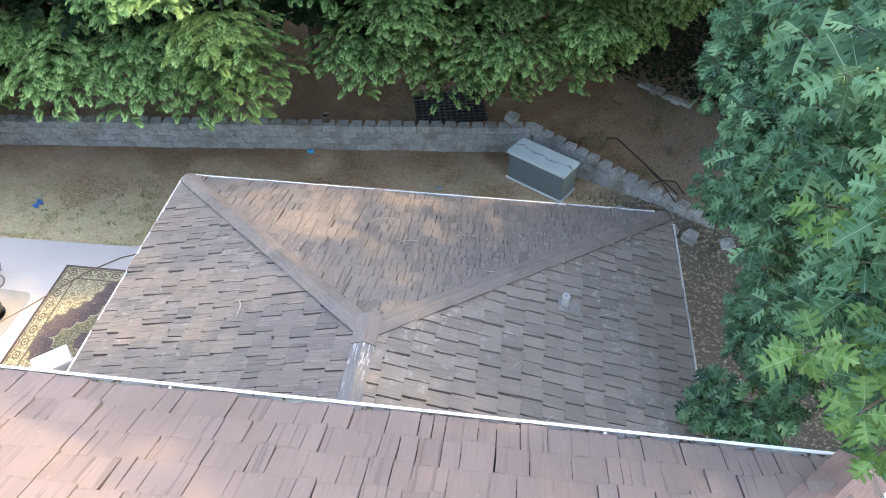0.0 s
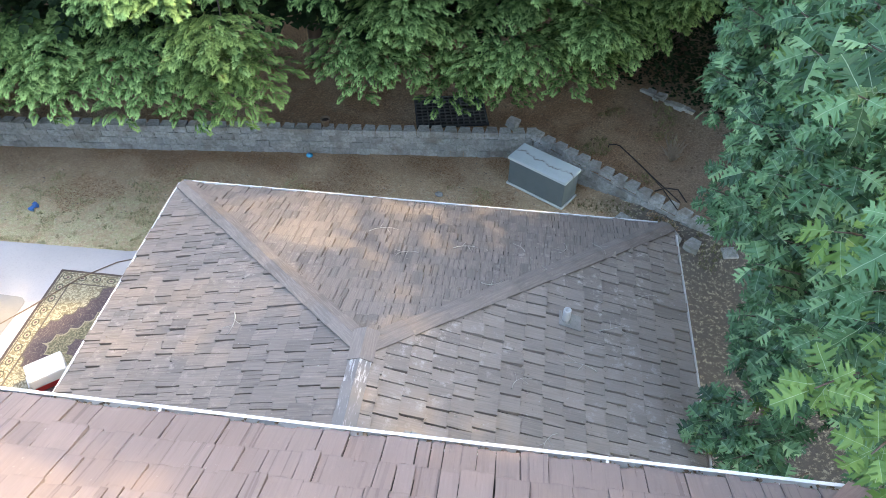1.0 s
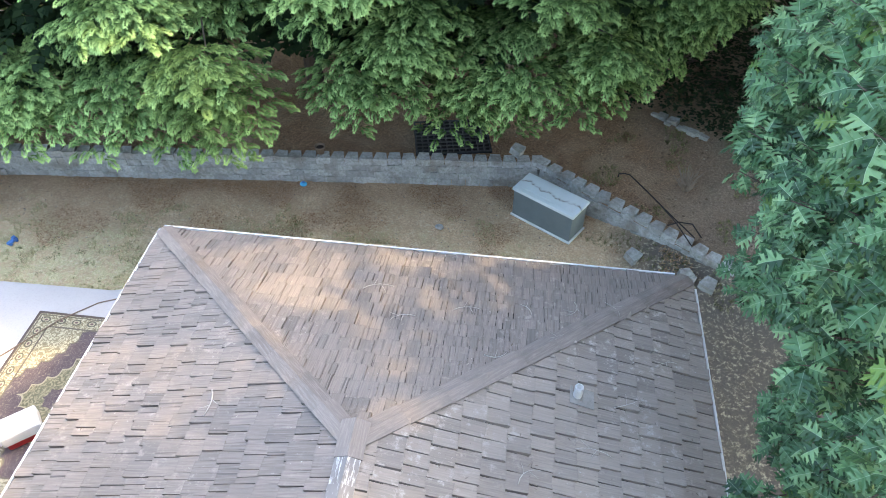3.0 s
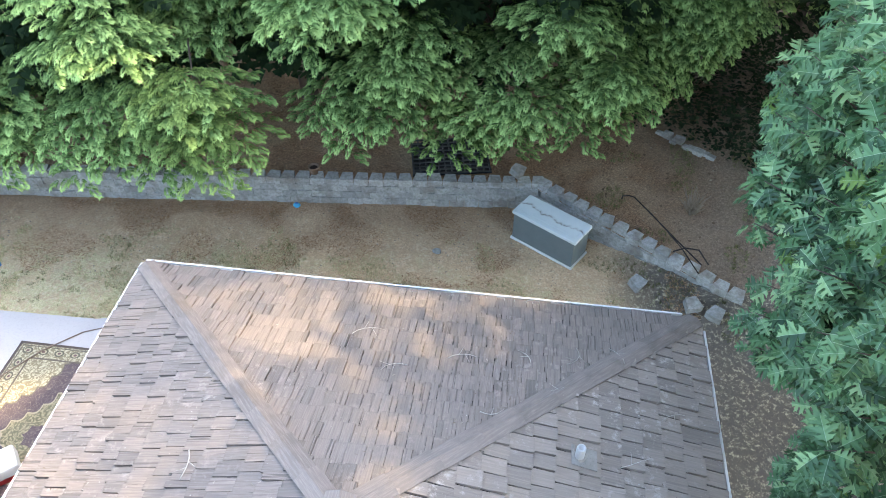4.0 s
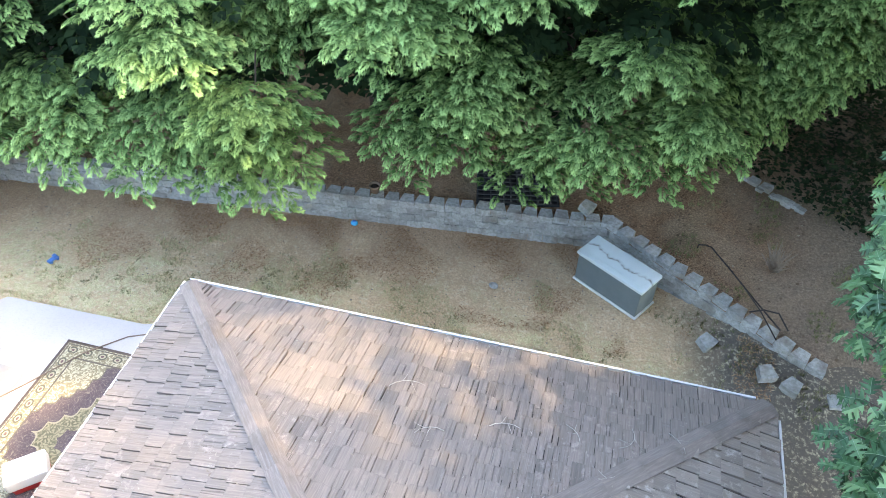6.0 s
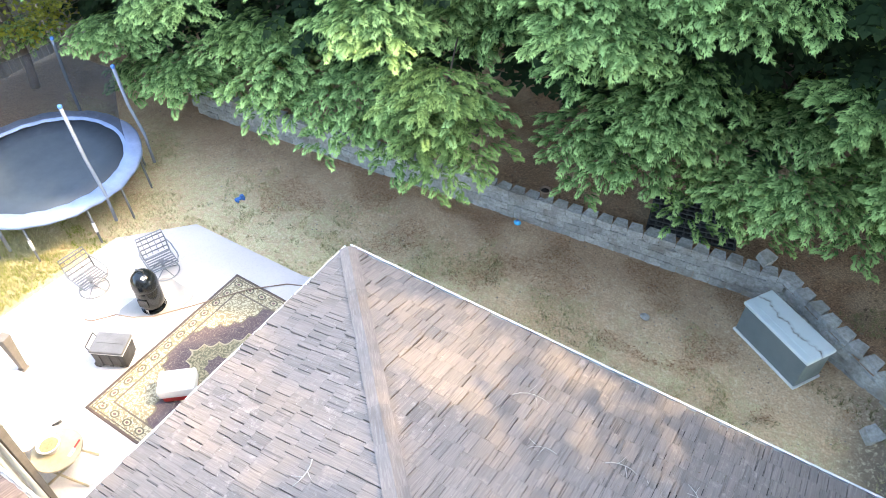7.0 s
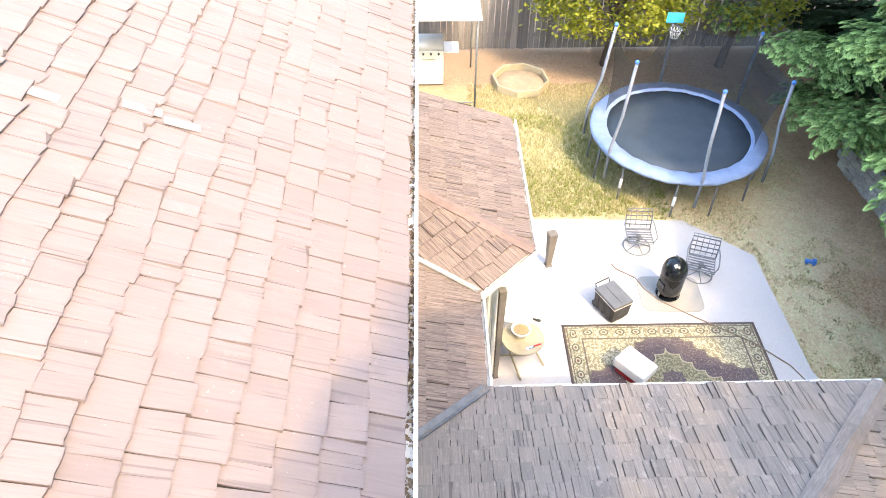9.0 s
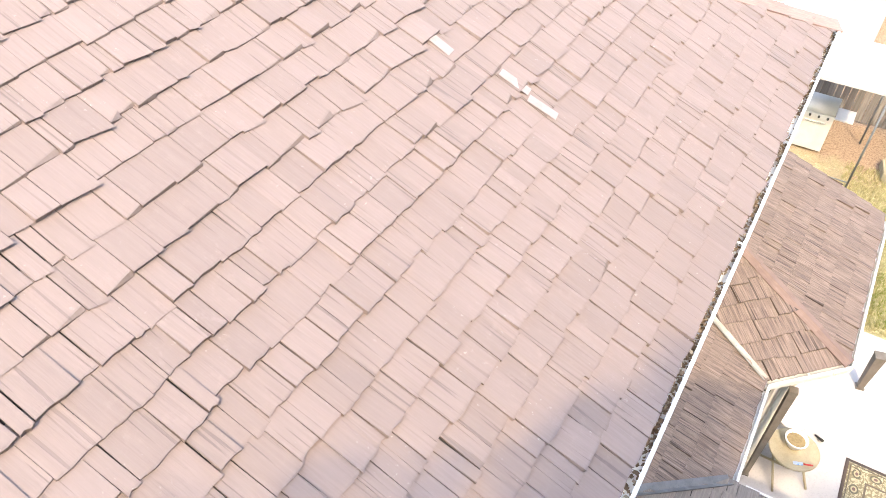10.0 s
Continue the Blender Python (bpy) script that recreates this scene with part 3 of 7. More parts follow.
def bed_height(x):
    """Height of the bed just behind the wall: it falls along the diagonal."""
    return 0.5 - 0.26 * min(1.0, max(0.0, (x - 0.3) / 3.6))


def bed_top(x, y):
    """Surface of the planting bed."""
    off = max(0.0, y - wall_line(x))
    z = bed_height(x) + (0.05 + 0.065 * (0.5 - bed_height(x)) / 0.26) * min(off, 4.0)
    if x > 3.9:
        z *= min(1.0, off / (0.3 + 0.9 * min(1.0, (x - 3.9) / 0.8)))
    return z + 0.05 * noise.noise(Vector((x * 0.9, y * 0.9, 7))) * min(1.0, off * 2)


def rubble(x, y):
    """Soil heaped against the foot of the diagonal wall."""
    along, off = min(1.0, max(0.0, (x - 1.0) / 2.2)), wall_line(x) - y
    if x > 5.5 or off > 0.95:
        return 0.0
    return 0.24 * along * along * (3 - 2 * along) * min(1.0, (0.95 - off) / 0.8) * min(1.0, 5.5 - x)


def lawn(x, y):
    near = 1.0 if -20 < x < 8 and -2 < y < 14 else 0.0
    return near * 0.035 * (noise.noise(Vector((x * 0.7, y * 0.7, 0))) + 0.5 * noise.noise(Vector((x * 2.3, y * 2.3, 3)))) - 0.02 + (rubble(x, y) if near else 0.0)


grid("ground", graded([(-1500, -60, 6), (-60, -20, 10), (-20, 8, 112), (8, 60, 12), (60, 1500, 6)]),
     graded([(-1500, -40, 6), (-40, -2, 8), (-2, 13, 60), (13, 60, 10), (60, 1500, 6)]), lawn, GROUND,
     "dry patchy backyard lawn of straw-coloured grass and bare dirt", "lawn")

bed_rows = [0.06, 0.2, 0.4, 0.65, 0.9, 1.2, 1.6, 2.0, 2.5, 3.0, 3.6, 4.4, 5.4, 7.0, 9.0, 12.0, 16.0, 22.0]
bed_x = graded([(-17, -12, 12), (-12, 4.2, 66), (4.2, 12, 22)])
verts = []
for off in bed_rows:
    for x in bed_x:
        y = wall_line(x) + off
        full = min(1.0, max(0.0, (x + 17.0) / 4.5))
        if x > 3.9:
            full *= min(1.0, off / (0.3 + 0.9 * min(1.0, (x - 3.9) / 0.8)))
        z = (bed_height(x) + (0.05 + 0.065 * (0.5 - bed_height(x)) / 0.26) * min(off, 4.0)) * full + 0.05 * noise.noise(Vector((x * 0.9, y * 0.9, 7))) * min(1.0, off * 2) - 0.05 * (1 - full)
        verts.append((x, y, z))
n = len(bed_x)
faces = [(j * n + i, j * n + i + 1, j * n + i + 1 + n, j * n + i + n) for j in range(len(bed_rows) - 1) for i in range(n - 1)]
tagged(sheet("planting_bed", verts, faces, MULCH, None, "", None, True), "raised bed of reddish-brown needle mulch behind the retaining wall", "planting bed", "", "structure")

bm = bmesh.new()
PATIO = [(-4.4, 3.0), (-4.4, 7.4), (-5.9, 9.2), (-6.9, 8.88), (-9.5, 8.84), (-10.5, 7.75), (-10.62, 3.6), (-9.5, 2.9)]
prism(bm, PATIO[::-1], -0.06, 0.035)
bmesh.ops.bevel(bm, geom=[e for e in bm.edges if all(v.co.z > 0 for v in e.verts)], offset=0.012, segments=2, affect="EDGES")
patio = tagged(part("patio", bm, CONCRETE), "pale sunlit concrete patio slab", "patio", "", "structure")


# ---- house: walls ----
house = thing("house", (0, 0, 0), "two-storey house with brown wooden shake roofs and white gutters", "house")
EAVE, PITCH, UEAVE, UPITCH = 2.74, 0.356, 5.29, 0.5


def wall(name, p, q, z0, z1, holes=(), thick=0.16):
    """An upright wall from p to q in plan, with holes (a0, a1, z0, z1) measured along it."""
    p, q = Vector(p), Vector(q)
    along = (q - p).normalized()
    length = (q - p).length
    bm = bmesh.new()
    turn = Matrix.Rotation(math.atan2(along.y, along.x), 3, "Z")
    cuts = sorted({0.0, length, *(c for h in holes for c in h[:2])})
    for a, b in zip(cuts, cuts[1:]):
        mid = p + along * (a + b) / 2
        hole = next((h for h in holes if h[0] <= a and h[1] >= b), None)
        for lo, hi in ([(z0, hole[2]), (hole[3], z1)] if hole else [(z0, z1)]):
            if hi - lo > 0.01:
                box(bm, (mid.x, mid.y, (lo + hi) / 2), (b - a, thick, hi - lo), turn)
    return part(name, bm, SIDING, house)


def glazed(name, p, q, a, b, z0, z1, thick=0.1, bars=1):
    """A framed glass unit in a wall's hole."""
    p, q = Vector(p), Vector(q)
    along = (q - p).normalized()
    turn = Matrix.Rotation(math.atan2(along.y, along.x), 3, "Z")
    at = lambda d: p + along * d
    bm = bmesh.new()
    for d in [a + 0.03, b - 0.03] + [a + (b - a) * (i + 1) / (bars + 1) for i in range(bars)]:
        box(bm, (*at(d), (z0 + z1) / 2), (0.06, thick, z1 - z0), turn, 0.006)
    for z in (z0 + 0.03, z1 - 0.03):
        box(bm, (*at((a + b) / 2), z), (b - a - 0.125, thick * 0.98, 0.06), turn, 0.006)
    unit = part(name, bm, TRIM, house, "white framed glazing")
    bm = bmesh.new()
    box(bm, (*at((a + b) / 2), (z0 + z1) / 2), (b - a - 0.1, 0.012, z1 - z0 - 0.1), turn)
    part("pane", bm, GLASS, unit)
    return unit


wall("wall", (-9.4, 2.1), (2.0, 2.1), 0.0, 5.2)
wall("wall", (2.0, 2.02), (2.0, -9.0), 0.0, 5.2)
wall("wall", (2.08, -9.08), (-9.48, -9.08), 0.0, 5.2)
wall("wall", (-9.4, -9.0), (-9.4, 2.02), 0.0, 5.2)
wall("wall", (-4.35, 2.18), (-4.35, 7.4), 0.0, 2.7, [(2.3, 3.9, 0.9, 2.0)])
glazed("window", (-4.35, 2.18), (-4.35, 7.4), 2.3, 3.9, 0.9, 2.0)
wall("wall", (-4.43, 7.48), (1.91, 7.48), 0.0, 2.7, [(1.2, 2.6, 1.0, 2.0)])
glazed("window", (-4.43, 7.48), (1.91, 7.48), 1.2, 2.6, 1.0, 2.0)
wall("wall", (1.83, 7.4), (1.83, 2.18), 0.0, 2.7)
wall("wall", (-4.43, 3.0), (-6.42, 3.0), 0.0, 2.7, [(0.2, 1.8, 0.04, 2.08)])
glazed("sliding_door", (-4.43, 3.0), (-6.42, 3.0), 0.2, 1.8, 0.04, 2.08)
wall("wall", (-6.48, 3.06), (-7.18, 3.76), 0.0, 2.7, [(0.15, 0.85, 0.5, 2.1)])
glazed("window", (-6.48, 3.06), (-7.18, 3.76), 0.15, 0.85, 0.5, 2.1, 0.1, 0)
wall("wall", (-7.24, 3.8), (-9.6, 3.8), 0.0, 2.7, [(0.4, 1.9, 0.5, 2.1)])
glazed("window", (-7.24, 3.8), (-9.6, 3.8), 0.4, 1.9, 0.5, 2.1)
wall("wall", (-9.6, 3.72), (-9.6, 2.1), 0.0, 2.9)


# ---- house: roofs ----
def clipped(poly, by):
    """The convex polygon poly cut to the convex counter-clockwise polygon by."""
    for i in range(len(by)):
        (ax, ay), (bx, by_) = by[i], by[(i + 1) % len(by)]
        side = lambda p: (bx - ax) * (p[1] - ay) - (by_ - ay) * (p[0] - ax)
        out = []
        for k in range(len(poly)):
            p, q = poly[k], poly[(k + 1) % len(poly)]
            sp, sq = side(p), side(q)
            if sp >= 0:
                out.append(p)
            if (sp >= 0) != (sq >= 0):
                t = sp / (sp - sq)
                out.append((p[0] + t * (q[0] - p[0]), p[1] + t * (q[1] - p[1])))
        poly = out
        if len(poly) < 3:
            return []
    return poly


SHAKE_WIDTHS = (0.11, 0.15, 0.19, 0.23, 0.27, 0.32)
LAP = 0.36
shake_meshes, decks = {}, {}


def shake_mesh(width, kind, material, thick, gap=0.0):
    """One wedge-shaped shake: butt at y = 0, head at y = LAP, with an uneven butt."""
    key = (width, kind, material.name)
    if key not in shake_meshes:
        r = random.Random(hash((round(width * 100), kind)))
        w = width / 2 - gap - (0.001, 0.002, 0.003, 0.0055, 0.0015)[kind % 5]
        n = 4
        verts, uv = [], []
        for i in range(n):
            x = -w + 2 * w * i / (n - 1)
            y = r.uniform(-0.008, 0.008)
            lift = r.uniform(-0.003, 0.003)
            verts += [(x, y, 0.010), (x, y, 0.010 + thick * (1.0, 0.7, 1.35, 1.7, 0.85)[kind % 5] + lift)]
            uv += [(x + kind, y), (x + kind, y)]
        verts += [(-w, LAP, 0.0), (w, LAP, 0.0), (-w, LAP, 0.006), (w, LAP, 0.006)]
        uv += [(-w + kind, LAP), (w + kind, LAP)] * 2
        faces = [(2 * i, 2 * i + 2, 2 * i + 3, 2 * i + 1) for i in range(n - 1)]
        top = [2 * i + 1 for i in range(n)]
        low = [2 * i for i in range(n)]
        h = 2 * n
        faces += [(*top, h + 3, h + 2), (low[0], top[0], h + 2, h), (top[-1], low[-1], h + 1, h + 3)]
        mesh = bpy.data.meshes.new("shake")
        mesh.from_pydata(verts, [], faces)
        layer = mesh.uv_layers.new(name="UVMap")
        for loop in mesh.loops:
            layer.data[loop.index].uv = uv[loop.vertex_index]
        mesh.materials.append(material)
        shake_meshes[key] = mesh
    return shake_meshes[key]


def roof_face(roof, inward, base, z0, pitch, plan, exposure, single, joined, seed, pick, thick=0.022, wide=1.0, rough=1.0, curl=0.004, stagger=0.0, widths=SHAKE_WIDTHS, gap=0.0):
    """Decks one slope and lays it with shakes. plan: convex outline; inward: up-slope direction in plan; base: a plan point on
    the eave line; pick: tells by plan place whether a shake is a piece of its own."""
    r = random.Random(seed)
    iv = Vector(inward).normalized()
    e = Vector((iv.y, -iv.x))
    c = math.sqrt(1 + pitch * pitch)
    up = Vector((iv.x / c, iv.y / c, pitch / c))
    along = Vector((e.x, e.y, 0))
    normal = along.cross(up)
    origin = Vector((base[0], base[1], z0))
    flat = []
    for p in plan:
        d = Vector(p) - Vector(base)
        flat.append((d.dot(e), d.dot(iv) * c))
    area = sum(flat[i - 1][0] * flat[i][1] - flat[i][0] * flat[i - 1][1] for i in range(len(flat)))
    if area < 0:
        flat.reverse()
    put = lambda a, s, h: origin + along * a + up * s + normal * h
    # deck
    k = len(flat)
    verts = [put(a, s, -0.004) for a, s in flat] + [put(a, s, -0.045) for a, s in flat]
    faces = [tuple(range(k)), tuple(range(2 * k - 1, k - 1, -1))] + [(i, i + k, (i + 1) % k + k, (i + 1) % k) for i in range(k)]
    seen = decks.setdefault(roof.name, ([], []))
    seen[1].extend(tuple(i + len(seen[0]) for i in f) for f in faces)
    seen[0].extend(tuple(v) for v in verts)
    roof.data.clear_geometry()
    roof.data.from_pydata(seen[0], [], seen[1])
    # shakes
    frame_m = Matrix((along, up, normal)).transposed().to_4x4()
    jv, jf, ju, singles = [], [], [], []
    a0, a1 = min(p[0] for p in flat), max(p[0] for p in flat)
    top = max(p[1] for p in flat)
    course, s = 0, -0.022
    cut = [(a, s_ if s_ > 0.001 else -0.06) for a, s_ in flat]
    while s < top:
        a = a0 - r.uniform(0, 0.25)
        while a < a1:
            w = r.choice(widths) * wide
            sk = s + r.uniform(-0.010, 0.010) * rough + r.uniform(-stagger, stagger)
            if not course:
                sk = s
            t = thick * r.choice((0.6, 0.8, 1.0, 1.25, 1.6))
            g = gap + r.choice((0.001, 0.0015, 0.002, 0.003, 0.0055))
            rect = [(a + g, sk), (a + w - g, sk), (a + w - g, sk + LAP), (a + g, sk + LAP)]
            got = clipped(rect, cut)
            if got:
                mid = put(a + w / 2, sk, 0.0)
                whole = len(got) == 4 and all(abs(g[0] - q[0]) + abs(g[1] - q[1]) < 1e-6 for g, q in zip(sorted(got), sorted(rect)))
                if whole and pick(mid.x, mid.y):
                    singles.append((w, r.randrange(5), put(a + w / 2, sk, r.uniform(0, 1) ** 2 * curl), r.gauss(0, 0.006) * rough, -abs(r.gauss(0, curl / 0.45))))
                else:
                    n0, m = len(jv), len(got)
                    skew = r.gauss(0, 0.004) * rough
                    up_ = r.uniform(0, 1) ** 2 * curl * 1.4
                    shift = r.uniform(0, 9)
                    for ga, gs in got:
                        f = (gs - sk) / LAP
                        jv.append(put(ga, gs + skew * (ga - a) / w * 3, (0.008 + t + up_) * (1 - f) + 0.006 * f))
                        ju.append((ga + shift, gs - sk))
                    for ga, gs in got:
                        jv.append(put(ga, gs, -0.003 + (0.012 + up_) * (1 - (gs - sk) / LAP)))
                        ju.append((ga + shift, gs - sk))
                    jf.append(tuple(range(n0, n0 + m)))
                    jf += [(n0 + i, n0 + m + i, n0 + m + (i + 1) % m, n0 + (i + 1) % m) for i in range(m)]
            a += w
        course += 1
        s += exposure * r.uniform(0.98, 1.02)
    if jv:
        tagged(sheet("shake_field", jv, jf, joined, roof, "courses of weathered wooden shakes", ju), kind="stuff")
    for w, kind, at, spin, tilt in singles:
        ob = new("shake", shake_mesh(round(w, 3), kind, single, thick, gap))
        ob.parent = roof
        ob.matrix_local = Matrix.Translation(at) @ frame_m @ Euler((tilt, 0, spin)).to_matrix().to_4x4()


def caps(name, parent, p, q, normals, length, width, material, thick=0.018, label="", lift=0.028):
    """Folded cap boards lapped along a hip or ridge from p up to q; normals: of the two slopes."""
    p, q = Vector(p), Vector(q)
    d = (q - p).normalized()
    total = (q - p).length
    na, nb = (Vector(v).normalized() for v in normals)
    sa, sb = na.cross(d).normalized(), d.cross(nb).normalized()
    if sa.z > 0:
        sa = -sa
    if sb.z > 0:
        sb = -sb
    count = max(1, round(total / length))
    r = random.Random(round(total * 1000))
    step = total / count
    for i in range(count):
        bm = bmesh.new()
        grain = bm.loops.layers.uv.new("UVMap")
        ends = []
        for t, up in ((-0.02, lift + thick * 0.8), (step + 0.05, lift)):
            ring = []
            for h in (up, up - thick):
                for side, nv in ((sa, na), (None, None), (sb, nb)):
                    o = d * (i * step + t)
                    if side is None:
                        v = o + (na + nb).normalized() * (h + 0.012)
                    else:
                        v = o + side * width * r.uniform(0.97, 1.03) + nv * h
                    ring.append(bm.verts.new(v))
            ends.append(ring)
        a, b = ends
        for x, y in ((0, 1), (1, 2), (2, 5), (5, 4), (4, 3), (3, 0)):
            bm.faces.new((a[x], a[y], b[y], b[x]))
        for g in (a, b):
            bm.faces.new((g[0], g[1], g[4], g[3]))
            bm.faces.new((g[1], g[2], g[5], g[4]))
        for face in bm.faces:
            for loop in face.loops:
                away = loop.vert.co - d * loop.vert.co.dot(d)
                loop[grain].uv = (loop.vert.co.dot(d), away.dot(sa - sb) + away.z)
        ob = part(name, bm, material, parent, label)
        ob.location = p


def slope_normal(inward, pitch):
    iv = Vector(inward).normalized()
    return Vector((-iv.x * pitch, -iv.y * pitch, 1)).normalized()


def gutter(p, q, z, inward, label="white metal gutter", deep=0.11, wide=0.12):
    """An open channel whose outer lip runs from p to q at height z."""
    p, q, iv = Vector(p), Vector(q), Vector(inward).normalized()
    prof = [(0, 0.0), (-0.006, -0.012), (0.0, -0.03), (0.012, -deep), (wide, -deep), (wide, -0.005), (wide - 0.008, -0.005), (wide - 0.008, -deep + 0.01), (0.022, -deep + 0.01), (0.012, -0.03), (0.024, -0.006), (0.024, 0.0)]
    bm = bmesh.new()
    rings = [[bm.verts.new((*(o + iv * i), z + h)) for i, h in prof] for o in (p, q)]
    for i in range(len(prof)):
        j = (i + 1) % len(prof)
        bm.faces.new((rings[0][i], rings[0][j], rings[1][j], rings[1][i]))
    for g in rings:
        bm.faces.new(g)
    ob = part("gutter", bm, GUTTER, house, label)
    # straps across the channel
    n = max(1, int((q - p).length / 2.6))
    for i in range(n):
        o = p + (q - p) * ((i + 0.5) / n)
        bm = bmesh.new()
        box(bm, (*(o + iv * wide / 2), z - 0.014), (0.02, wide - 0.02, 0.004), Matrix.Rotation(math.atan2((q - p).y, (q - p).x), 3, "Z"))
        part("strap", bm, GUTTER, ob)
    return ob


def fascia(p, q, z, inward, high=0.16):
    p, q, iv = Vector(p), Vector(q), Vector(inward).normalized()
    bm = bmesh.new()
    mid = (p + q) / 2 + iv * 0.012
    box(bm, (mid.x, mid.y, z - high / 2), ((q - p).length, 0.022, high), Matrix.Rotation(math.atan2((q - p).y, (q - p).x), 3, "Z"))
    part("fascia", bm, TRIM, house)


# wing: ridge along y, hipped end towards the yard
XL, XR, YF, RX = -4.78, 2.25, 7.86, -1.265
WRISE = (XR - RX) * PITCH
APEX = (RX, YF - (XR - RX))
wing = part("wing_roof", bmesh.new(), DECK, house, "dark weathered shake roof of the single-storey wing")
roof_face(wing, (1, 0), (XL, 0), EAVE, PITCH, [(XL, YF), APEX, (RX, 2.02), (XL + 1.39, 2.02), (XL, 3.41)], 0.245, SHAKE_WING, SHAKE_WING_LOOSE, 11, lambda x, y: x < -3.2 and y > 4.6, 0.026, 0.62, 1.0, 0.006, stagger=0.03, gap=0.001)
roof_face(wing, (-1, 0), (XR, 0), EAVE, PITCH, [(XR, YF), APEX, (RX, 2.02), (XR, 2.02)], 0.235, SHAKE_EAST_LIGHTENED, SHAKE_EAST_LIGHTENED_LOOSE, 12, lambda x, y: 0.0 < x < 1.7 and 3.2 < y < 5.8, 0.032, 0.78, 0.9, 0.005, 0.008, (0.18, 0.2, 0.21, 0.22, 0.25), 0.005)
roof_face(wing, (0, -1), (0, YF), EAVE, PITCH, [(XL, YF), (XR, YF), APEX], 0.245, SHAKE_WING, SHAKE_WING_LOOSE, 13, lambda x, y: -3.0 < x < 0.4 and 5.6 < y < 7.3, 0.022, 0.54, stagger=0.04)
caps("hip_cap", wing, (XL + 0.06, YF - 0.06, EAVE + 0.06 * PITCH), (*APEX, EAVE + WRISE), (slope_normal((1, 0), PITCH), slope_normal((0, -1), PITCH)), 0.5, 0.105, HIP_WING, 0.03, "", 0.043)
caps("hip_cap", wing, (XR - 0.06, YF - 0.06, EAVE + 0.06 * PITCH), (*APEX, EAVE + WRISE), (slope_normal((-1, 0), PITCH), slope_normal((0, -1), PITCH)), 0.5, 0.105, HIP_WING, 0.03, "", 0.043)
caps("ridge_cap", wing, (RX, APEX[1] + 0.15, EAVE + WRISE), (RX, APEX[1] - 0.14, EAVE + WRISE), (slope_normal((1, 0), PITCH), slope_normal((-1, 0), PITCH)), 0.3, 0.11, HIP_WING, 0.02, "", 0.066)
caps("ridge_cap", wing, (RX, APEX[1] - 0.14, EAVE + WRISE), (RX, 2.0, EAVE + WRISE), (slope_normal((1, 0), PITCH), slope_normal((-1, 0), PITCH)), 0.3, 0.1, RIDGE_PALE, 0.02, "ridge cap with peeling white paint", 0.045)
gutter((-4.865, 3.58), (-4.865, 7.9), 2.725, (1, 0))
gutter((-4.8, 7.955), (2.08, 7.955), 2.74, (0, -1))
gutter((2.33, 7.72), (2.33, 2.2), 2.725, (-1, 0))
fascia((XL, 3.4), (XL, YF), EAVE - 0.03, (1, 0))
fascia((XL, YF), (XR, YF), EAVE - 0.03, (0, -1))
fascia((XR, YF), (XR, 2.2), EAVE - 0.03, (-1, 0))

# low roof along the main wall and over the bay
BX, BY, AX, AY, WY = -6.24, 3.41, -7.0, 4.17, 2.02
low = part("bay_roof", bmesh.new(), DECK, house, "brown shake roof over the bay beneath the upper eave")
vb, va = BX - 0.414 * (BY - WY), AX - 0.414 * (AY - WY)
roof_face(low, (0, -1), (0, BY), EAVE, PITCH, [(XL, BY), (XL + BY - WY, WY), (vb, WY), (BX, BY)], 0.24, SHAKE_BAY, SHAKE_BAY_LOOSE, 21, lambda x, y: True)
roof_face(low, (-1, -1), (BX, BY), EAVE, PITCH, [(BX, BY), (vb, WY), (va, WY), (AX, AY)], 0.24, SHAKE_BAY, SHAKE_BAY_LOOSE, 22, lambda x, y: True, stagger=0.02)
roof_face(low, (0, -1), (0, AY), EAVE, PITCH, [(AX, AY), (va, WY), (-10.03, WY), (-10.03, AY)], 0.24, SHAKE_BAY, SHAKE_BAY_LOOSE, 23, lambda x, y: y > 2.4)
caps("hip_cap", low, (AX + 0.01, AY + 0.01, EAVE), (va, WY, EAVE + PITCH * (AY - WY)), (slope_normal((-1, -1), PITCH), slope_normal((0, -1), PITCH)), 0.5, 0.085, HIP_BAY, 0.02, "", 0.025)


def valley(p, q, na, nb, width, material, label):
    """A folded metal strip along a valley."""
    p, q = Vector(p), Vector(q)
    d = (q - p).normalized()
    sa, sb = na.cross(d).normalized(), nb.cross(d).normalized()
    sa = sa if sa.z > 0 else -sa
    sb = sb if sb.z > 0 else -sb
    bm = bmesh.new()
    ring = [[bm.verts.new(o + v) for v in (sa * width + na * 0.05, na * 0.034 + nb * 0.002, sb * width + nb * 0.05, sb * width + nb * 0.04, na * 0.02, sa * width + na * 0.04)] for o in (p, q)]
    for i in range(6):
        bm.faces.new((ring[0][i], ring[0][(i + 1) % 6], ring[1][(i + 1) % 6], ring[1][i]))
    part("valley_flashing", bm, material, low, label)


valley((BX, BY, EAVE), (vb, WY, EAVE + PITCH * (BY - WY)), slope_normal((0, -1), PITCH), slope_normal((-1, -1), PITCH), 0.045, FLASHING, "pale weathered valley flashing")
valley((XL, BY, EAVE), (XL + BY - WY, WY, EAVE + PITCH * (BY - WY)), slope_normal((0, -1), PITCH), slope_normal((1, 0), PITCH), 0.07, GALV, "dark grey metal valley flashing")
gutter((-4.63, 3.5), (-6.2, 3.5), 2.725, (0, -1))
gutter((-6.21, 3.49), (-6.97, 4.25), 2.725, (-1, -1))
gutter((-6.98, 4.26), (-10.05, 4.26), 2.725, (0, -1))
fascia((XL, BY), (BX, BY), EAVE - 0.03, (0, -1))
